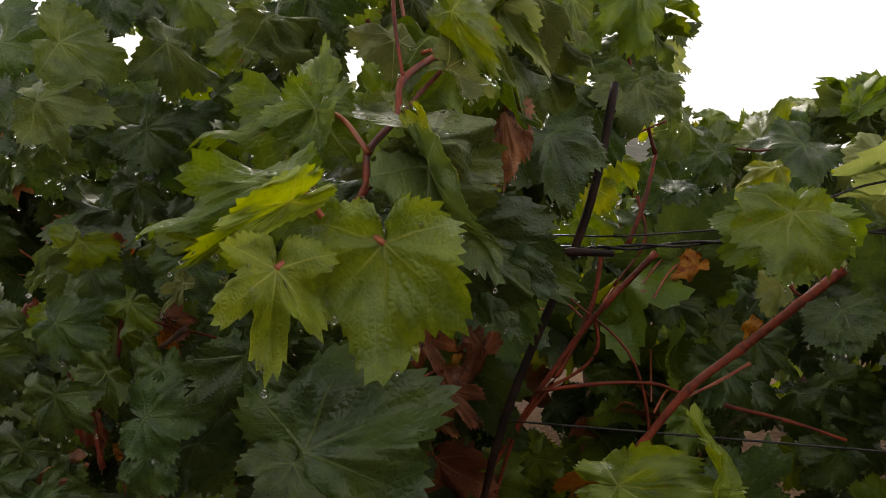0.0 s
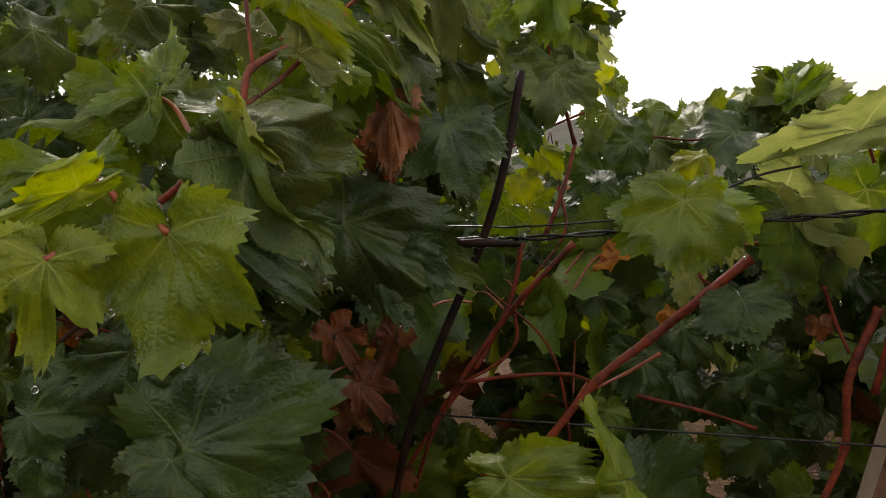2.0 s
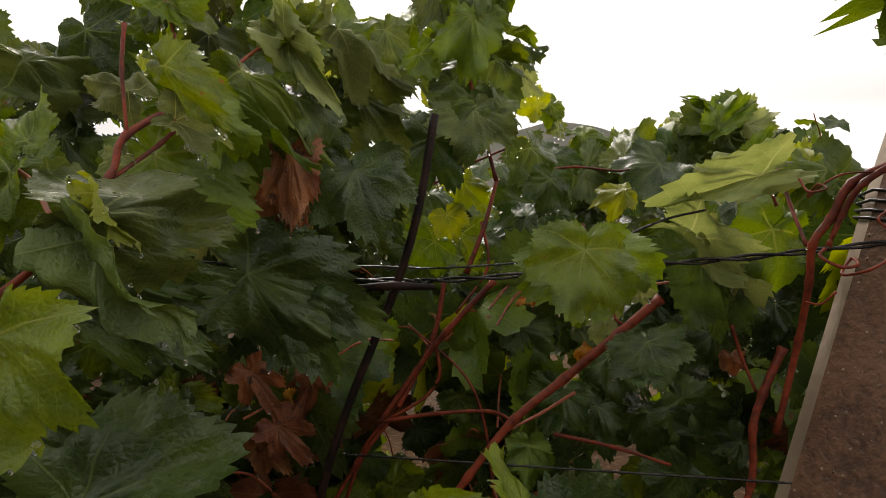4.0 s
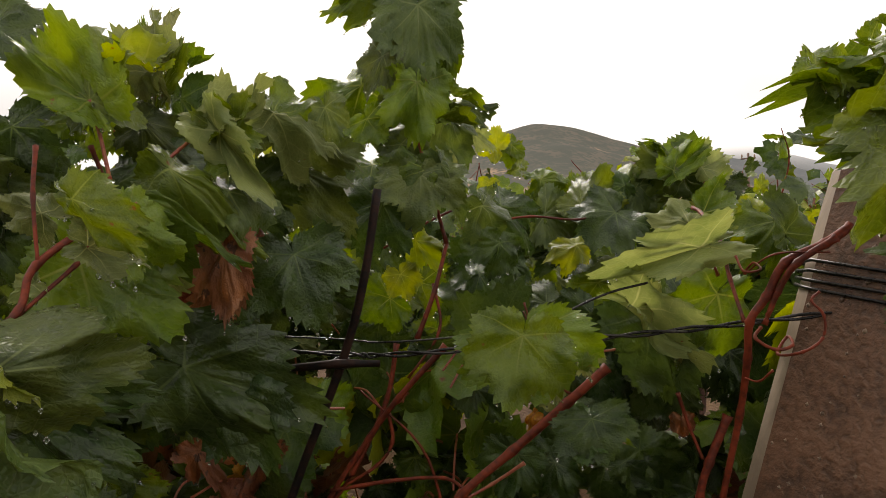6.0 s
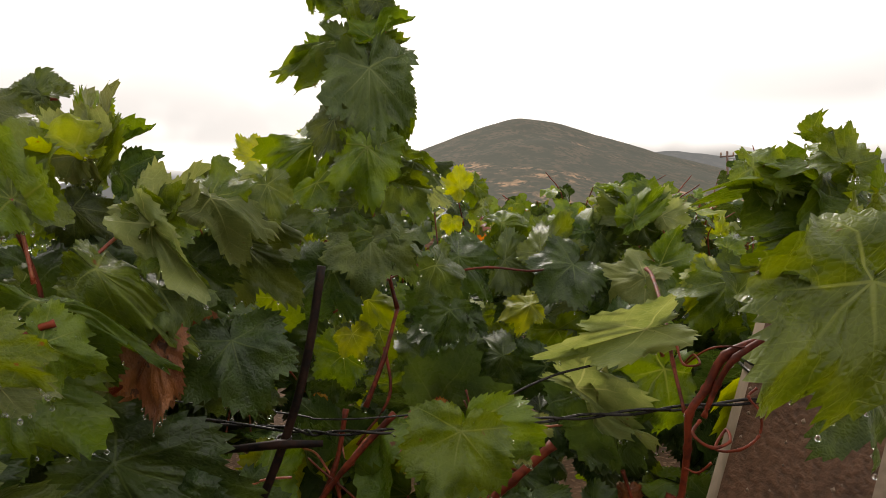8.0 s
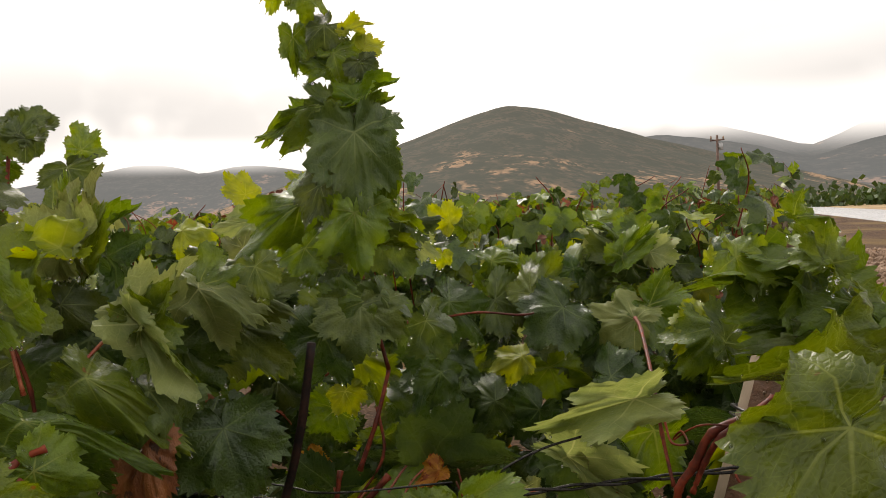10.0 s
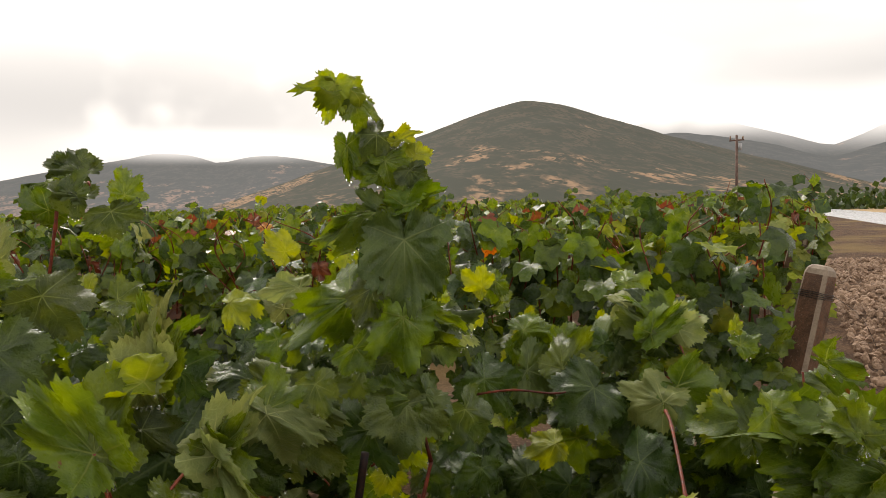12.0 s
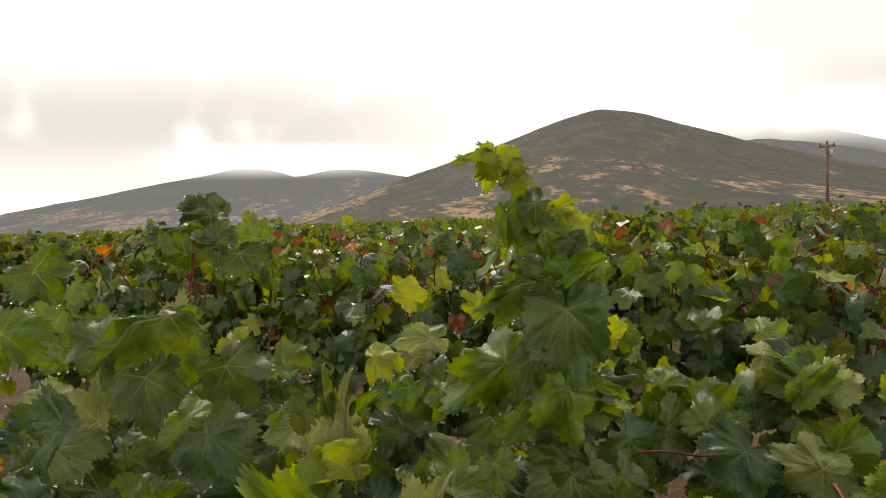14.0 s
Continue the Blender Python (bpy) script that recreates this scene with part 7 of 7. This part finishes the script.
front_leaf((-0.514, 1.001, 1.177), (0.919, 0.020, 0.393), (-0.225, -0.835, 0.503), 0.045, GREEN, 0.99)
front_leaf((0.617, 1.185, 1.117), (-0.875, -0.023, -0.483), (0.270, -0.910, 0.313), 0.048, DARK, 0.97)
front_leaf((0.130, 1.222, 1.193), (-0.887, -0.022, -0.461), (-0.262, -0.784, 0.563), 0.069, PALE, 0.82)
front_leaf((-0.326, 1.135, 1.185), (0.851, -0.015, -0.525), (-0.508, -0.470, 0.721), 0.051, GREEN, 1.04)
front_leaf((-0.407, 1.135, 1.184), (-0.873, -0.023, -0.487), (-0.169, -0.644, 0.746), 0.041, GREEN, 1.01)
front_leaf((-0.348, 1.010, 1.174), (0.964, -0.005, -0.266), (-0.005, -0.533, 0.846), 0.052, LIME, 0.81)
front_leaf((0.109, 1.116, 1.163), (-0.989, -0.011, -0.150), (-0.285, -0.452, 0.845), 0.048, DARK, 1.02)
front_leaf((-0.182, 1.062, 1.151), (0.510, -0.030, -0.860), (0.143, -0.507, 0.850), 0.037, GREEN, 1.07)
front_leaf((-0.252, 1.090, 1.196), (-0.972, -0.014, -0.234), (-0.370, -0.870, 0.326), 0.043, DARK, 1.04)
front_leaf((0.755, 1.439, 1.196), (0.970, 0.015, 0.242), (0.495, -0.639, 0.589), 0.070, GREEN, 0.90)
front_leaf((-0.045, 1.194, 1.217), (1.000, 0.006, 0.001), (0.388, -0.680, 0.623), 0.052, LIME, 1.07)
front_leaf((0.312, 1.238, 1.214), (-0.628, -0.033, -0.777), (-0.427, -0.708, 0.563), 0.062, PALE, 0.81)
front_leaf((-0.613, 1.229, 1.246), (0.356, 0.038, 0.934), (-0.357, -0.922, 0.151), 0.038, GREEN, 1.01)
front_leaf((-0.271, 1.108, 1.153), (0.946, 0.018, 0.323), (0.088, -0.682, 0.726), 0.051, DARK, 0.83)
front_leaf((0.577, 1.251, 1.095), (0.982, 0.013, 0.188), (0.433, -0.819, 0.376), 0.064, GREEN, 0.82)
front_leaf((0.250, 1.175, 0.544), (-0.736, 0.010, -0.677), (-0.401, -0.676, 0.618), 0.057, GREEN, 1.03)
front_leaf((0.172, 1.012, 0.674), (0.877, -0.053, -0.477), (-0.174, -0.979, 0.104), 0.048, DARK, 1.13)
front_leaf((0.009, 1.168, 0.658), (0.155, -0.038, -0.987), (0.206, -0.555, 0.806), 0.055, DARK, 1.00)
front_leaf((0.062, 1.074, 0.532), (-0.087, -0.028, -0.996), (-0.481, -0.857, 0.185), 0.046, DARK, 1.16)
front_leaf((0.070, 1.154, 0.560), (0.682, -0.053, -0.730), (-0.133, -0.837, 0.530), 0.084, DARK, 0.91)
front_leaf((0.045, 1.025, 0.684), (0.652, -0.052, -0.756), (-0.070, -0.680, 0.730), 0.072, DARK, 1.00)
front_leaf((0.070, 1.089, 0.670), (-0.603, 0.000, -0.798), (0.401, -0.876, 0.269), 0.046, GREEN, 1.06)
front_leaf((0.022, 1.110, 0.558), (-0.366, -0.014, -0.930), (0.342, -0.882, 0.324), 0.057, DARK, 1.02)
front_leaf((0.030, 1.169, 0.552), (-0.867, 0.021, -0.497), (-0.633, -0.730, 0.257), 0.073, DARK, 1.19)
front_leaf((0.125, 1.051, 0.588), (0.633, -0.052, -0.773), (-0.093, -0.867, 0.490), 0.070, GREEN, 0.97)
front_leaf((0.299, 1.045, 0.515), (0.272, -0.043, -0.961), (-0.025, -0.922, 0.387), 0.072, GREEN, 1.12)
front_leaf((0.062, 1.032, 0.542), (0.637, -0.052, -0.769), (-0.526, -0.844, 0.101), 0.056, DARK, 1.09)
front_leaf((0.101, 1.009, 0.642), (-0.920, 0.027, -0.391), (0.476, -0.655, 0.587), 0.059, DARK, 0.99)
front_leaf((0.272, 1.161, 0.527), (-0.844, 0.019, -0.536), (-0.702, -0.617, 0.355), 0.059, GREEN, 0.93)
front_leaf((0.166, 1.053, 0.538), (0.711, -0.053, -0.701), (-0.417, -0.789, 0.450), 0.071, GREEN, 1.04)
front_leaf((0.032, 1.142, 0.598), (0.649, -0.052, -0.759), (-0.824, -0.411, 0.390), 0.051, DARK, 0.92)
front_leaf((0.120, 1.076, 0.540), (-0.039, -0.030, -0.999), (0.253, -0.958, -0.133), 0.076, GREEN, 1.02)
front_leaf((0.030, 1.179, 0.514), (-0.827, 0.018, -0.562), (0.877, -0.409, 0.251), 0.081, DARK, 0.96)
front_leaf((0.363, 1.102, 0.488), (-0.783, 0.014, -0.622), (-0.065, -0.720, 0.691), 0.065, DARK, 0.97)
front_leaf((0.237, 1.115, 0.654), (-0.042, -0.030, -0.999), (-0.601, -0.789, -0.130), 0.070, DARK, 1.16)
front_leaf((0.104, 1.184, 0.512), (-0.447, -0.010, -0.894), (-0.428, -0.884, 0.189), 0.072, DARK, 1.04)
front_leaf((0.050, 1.054, 0.636), (0.546, -0.050, -0.837), (0.191, -0.979, 0.076), 0.045, GREEN, 1.13)
front_leaf((0.208, 1.145, 0.468), (0.519, -0.050, -0.853), (-0.345, -0.869, 0.356), 0.074, DARK, 1.15)
front_leaf((0.286, 1.139, 0.623), (0.756, -0.054, -0.652), (-0.482, -0.862, -0.157), 0.069, DARK, 1.00)
front_leaf((0.173, 1.045, 0.664), (0.617, -0.052, -0.785), (0.253, -0.641, 0.725), 0.046, GREEN, 0.90)
front_leaf((0.175, 1.119, 0.552), (0.422, -0.047, -0.905), (-0.136, -0.591, 0.795), 0.049, DARK, 1.02)
front_leaf((0.033, 1.179, 0.495), (-0.578, -0.001, -0.816), (0.191, -0.965, 0.178), 0.053, DARK, 1.04)
front_leaf((0.020, 1.065, 0.536), (-0.532, -0.004, -0.847), (0.001, -0.710, 0.705), 0.078, DARK, 1.01)
front_leaf((0.278, 1.076, 0.615), (-0.700, 0.007, -0.714), (-0.258, -0.841, 0.475), 0.073, DARK, 0.95)
front_leaf((0.384, 1.184, 0.592), (-0.938, 0.029, -0.344), (-0.755, -0.568, -0.327), 0.078, DARK, 1.11)
front_leaf((0.321, 1.145, 0.818), (0.857, -0.131, -0.498), (-0.175, -0.640, 0.748), 0.069, DARK, 1.05)
front_leaf((0.597, 0.967, 0.977), (0.909, -0.132, -0.396), (0.641, -0.721, 0.261), 0.077, DARK, 1.12)
front_leaf((0.584, 1.164, 0.845), (0.944, -0.131, -0.302), (-0.425, -0.671, 0.608), 0.079, DARK, 1.11)
front_leaf((0.644, 0.959, 0.874), (-0.924, 0.093, -0.371), (-0.474, -0.485, 0.735), 0.063, DARK, 0.92)
front_leaf((0.362, 0.971, 0.864), (0.817, -0.129, -0.562), (-0.529, -0.728, 0.436), 0.066, GREEN, 1.07)
front_leaf((0.771, 0.970, 0.913), (0.442, -0.101, -0.891), (-0.757, -0.616, 0.218), 0.076, DARK, 1.16)
front_leaf((0.667, 1.024, 0.936), (-0.659, 0.040, -0.751), (-0.486, -0.732, 0.478), 0.068, DARK, 0.97)
front_leaf((0.696, 0.979, 0.854), (-0.812, 0.068, -0.579), (-0.439, -0.626, 0.645), 0.068, DARK, 0.92)
front_leaf((0.161, 1.257, 0.936), (-0.603, 0.031, -0.797), (0.095, -0.650, 0.754), 0.086, DARK, 1.08)
front_leaf((0.616, 1.150, 0.897), (-0.153, -0.034, -0.988), (0.178, -0.974, 0.140), 0.054, DARK, 1.08)
front_leaf((0.765, 0.970, 0.877), (0.801, -0.129, -0.585), (-0.545, -0.631, 0.551), 0.052, DARK, 0.94)
front_leaf((0.247, 1.063, 0.863), (0.924, -0.132, -0.360), (-0.511, -0.493, 0.704), 0.061, DARK, 1.12)
front_leaf((0.183, 1.054, 0.915), (0.690, -0.122, -0.714), (0.399, -0.896, -0.194), 0.061, DARK, 1.09)
front_leaf((0.513, 1.062, 0.909), (-0.580, 0.027, -0.814), (-0.045, -0.994, -0.101), 0.079, DARK, 0.90)
front_leaf((0.347, 0.984, 0.854), (-0.570, 0.026, -0.821), (-0.633, -0.761, -0.141), 0.061, DARK, 1.12)
front_leaf((0.608, 0.986, 0.811), (-0.762, 0.058, -0.645), (0.358, -0.679, 0.642), 0.077, DARK, 1.13)
front_leaf((0.561, 1.171, 0.949), (0.276, -0.085, -0.957), (-0.507, -0.860, -0.055), 0.081, GREEN, 1.12)
front_leaf((0.356, 1.099, 0.932), (0.423, -0.100, -0.901), (-0.465, -0.407, 0.787), 0.070, GREEN, 1.15)
front_leaf((0.885, 1.139, 0.866), (-0.809, 0.067, -0.584), (-0.563, -0.798, 0.215), 0.073, DARK, 0.99)
front_leaf((0.714, 1.169, 0.891), (0.757, -0.126, -0.642), (-0.573, -0.575, 0.584), 0.082, DARK, 1.19)
front_leaf((0.711, 1.002, 0.960), (0.871, -0.131, -0.473), (-0.053, -0.890, -0.452), 0.048, DARK, 0.99)
front_leaf((0.604, 1.162, 0.832), (0.658, -0.120, -0.743), (-0.554, -0.832, -0.028), 0.090, DARK, 1.16)
front_leaf((0.199, 1.005, 0.951), (-0.778, 0.061, -0.626), (0.074, -0.990, 0.118), 0.054, GREEN, 1.19)
front_leaf((0.294, 1.211, 0.751), (-0.925, 0.093, -0.369), (0.202, -0.666, 0.718), 0.084, DARK, 0.96)
front_leaf((0.632, 1.156, 0.902), (-0.793, 0.064, -0.605), (-0.019, -0.668, 0.744), 0.064, DARK, 1.10)
front_leaf((0.320, 1.050, 0.930), (-0.879, 0.082, -0.471), (-0.194, -0.980, -0.048), 0.060, DARK, 1.18)
front_leaf((0.901, 1.122, 0.896), (0.809, -0.129, -0.573), (-0.129, -0.675, 0.726), 0.072, GREEN, 1.08)
front_leaf((0.771, 1.022, 0.960), (-0.446, 0.007, -0.895), (-0.734, -0.540, 0.412), 0.068, DARK, 0.98)
front_leaf((0.792, 1.062, 0.933), (0.907, -0.132, -0.401), (0.282, -0.736, 0.615), 0.051, DARK, 0.99)
front_leaf((0.436, 1.004, 0.858), (0.602, -0.115, -0.790), (0.372, -0.725, 0.579), 0.047, DARK, 1.04)
front_leaf((0.367, 1.030, 0.969), (0.207, -0.077, -0.975), (0.152, -0.975, -0.160), 0.063, DARK, 0.92)
front_leaf((0.388, 1.111, 0.959), (-0.952, 0.100, -0.289), (0.141, -0.862, 0.486), 0.072, DARK, 0.94)
front_leaf((0.608, 1.151, 0.737), (0.868, -0.131, -0.478), (0.011, -0.751, 0.660), 0.067, DARK, 1.05)
front_leaf((0.140, 1.193, 0.783), (0.468, -0.104, -0.878), (0.343, -0.714, 0.610), 0.082, DARK, 1.18)
front_leaf((0.741, 1.191, 0.935), (-0.274, -0.018, -0.962), (-0.071, -0.912, 0.404), 0.075, DARK, 1.11)
front_leaf((0.483, 1.197, 0.741), (0.439, -0.101, -0.893), (0.326, -0.842, 0.430), 0.066, GREEN, 1.04)
front_leaf((0.634, 0.961, 0.910), (0.801, -0.129, -0.584), (-0.425, -0.811, 0.402), 0.049, GREEN, 1.00)
front_leaf((0.576, 1.004, 0.922), (0.604, -0.116, -0.789), (0.120, -0.987, -0.104), 0.056, DARK, 1.09)
front_leaf((0.143, 1.253, 0.885), (-0.733, 0.053, -0.678), (-0.509, -0.740, 0.440), 0.094, DARK, 1.05)
front_leaf((0.246, 1.004, 0.892), (0.897, -0.132, -0.421), (-0.361, -0.434, 0.826), 0.048, DARK, 1.06)
front_leaf((0.735, 1.017, 0.797), (0.551, -0.111, -0.827), (-0.409, -0.716, 0.566), 0.062, DARK, 1.14)
front_leaf((0.812, 1.105, 0.934), (0.450, -0.102, -0.887), (-0.658, -0.364, 0.660), 0.078, DARK, 1.05)
front_leaf((0.254, 1.178, 0.960), (0.343, -0.092, -0.935), (0.316, -0.825, 0.468), 0.069, GREEN, 1.03)
front_leaf((0.671, 1.175, 0.929), (0.794, -0.128, -0.595), (-0.771, -0.601, 0.210), 0.083, DARK, 1.19)
front_leaf((0.772, 1.139, 0.839), (0.849, -0.131, -0.512), (-0.051, -0.918, -0.394), 0.062, GREEN, 1.10)
front_leaf((0.147, 1.103, 0.857), (0.754, -0.126, -0.645), (-0.543, -0.834, 0.095), 0.084, DARK, 1.11)
front_leaf((0.266, 1.012, 0.903), (0.001, -0.053, -0.999), (0.404, -0.914, -0.018), 0.058, GREEN, 0.95)
front_leaf((0.776, 1.004, 0.921), (0.287, -0.086, -0.954), (-0.089, -0.572, 0.816), 0.076, DARK, 1.16)
front_leaf((0.443, 1.063, 0.928), (-0.961, 0.103, -0.256), (-0.659, -0.741, 0.128), 0.078, DARK, 0.91)
front_leaf((0.262, 1.020, 0.890), (0.375, -0.095, -0.922), (0.415, -0.772, 0.482), 0.068, DARK, 1.00)
front_leaf((0.382, 1.018, 0.961), (0.394, -0.097, -0.914), (0.099, -0.803, 0.588), 0.047, DARK, 0.91)
front_leaf((0.580, 1.187, 0.803), (0.657, -0.120, -0.745), (0.228, -0.719, 0.656), 0.095, DARK, 0.99)


def fill_row(count, seed, along, out, z, mix):
    """Inner leaves of the end vine, between the outer ones and the wires."""
    rng = random.Random(seed)
    for _ in range(count):
        a, o = rng.uniform(*along), rng.uniform(*out)
        p = on_row(a, o, rng.uniform(*z))
        way = Vector((rng.uniform(-0.9, 0.9), rng.uniform(-0.5, 0.3), rng.uniform(-0.9, 0.2)))
        facing = Vector((rng.uniform(-0.4, 0.4), -0.8, rng.uniform(0.2, 0.9)))
        mat = rng.choices([m for m, _ in mix], [w for _, w in mix])[0]
        front_leaf(p, way.normalized(), facing, rng.uniform(0.055, 0.095), mat, rng.uniform(0.7, 1.0), None, rng.choice((0, 1, 2, 3)), wet=False)


# Weighted to the darker leaf colours, which stand in for shade inside the vine.
SHADED_INNER = ((DARK, 7), (SAGE, 5), (GREEN, 1.5), (PALE, 0.4), (LIME, 0.3))
fill_row(150, 71, (-1.0, -0.25), (-0.12, 0.30), (0.86, 1.09), SHADED_INNER)
fill_row(70, 72, (-0.3, 0.75), (0.35, 0.75), (0.82, 1.05), SHADED_INNER)
fill_row(70, 74, (-1.1, -0.3), (0.30, 0.70), (0.95, 1.13), SHADED_INNER)
fill_row(80, 75, (0.05, 0.85), (0.40, 0.75), (0.50, 0.86), SHADED_INNER)
fill_row(60, 73, (-1.6, -0.8), (-0.2, 0.3), (0.75, 1.12), SHADED_INNER)
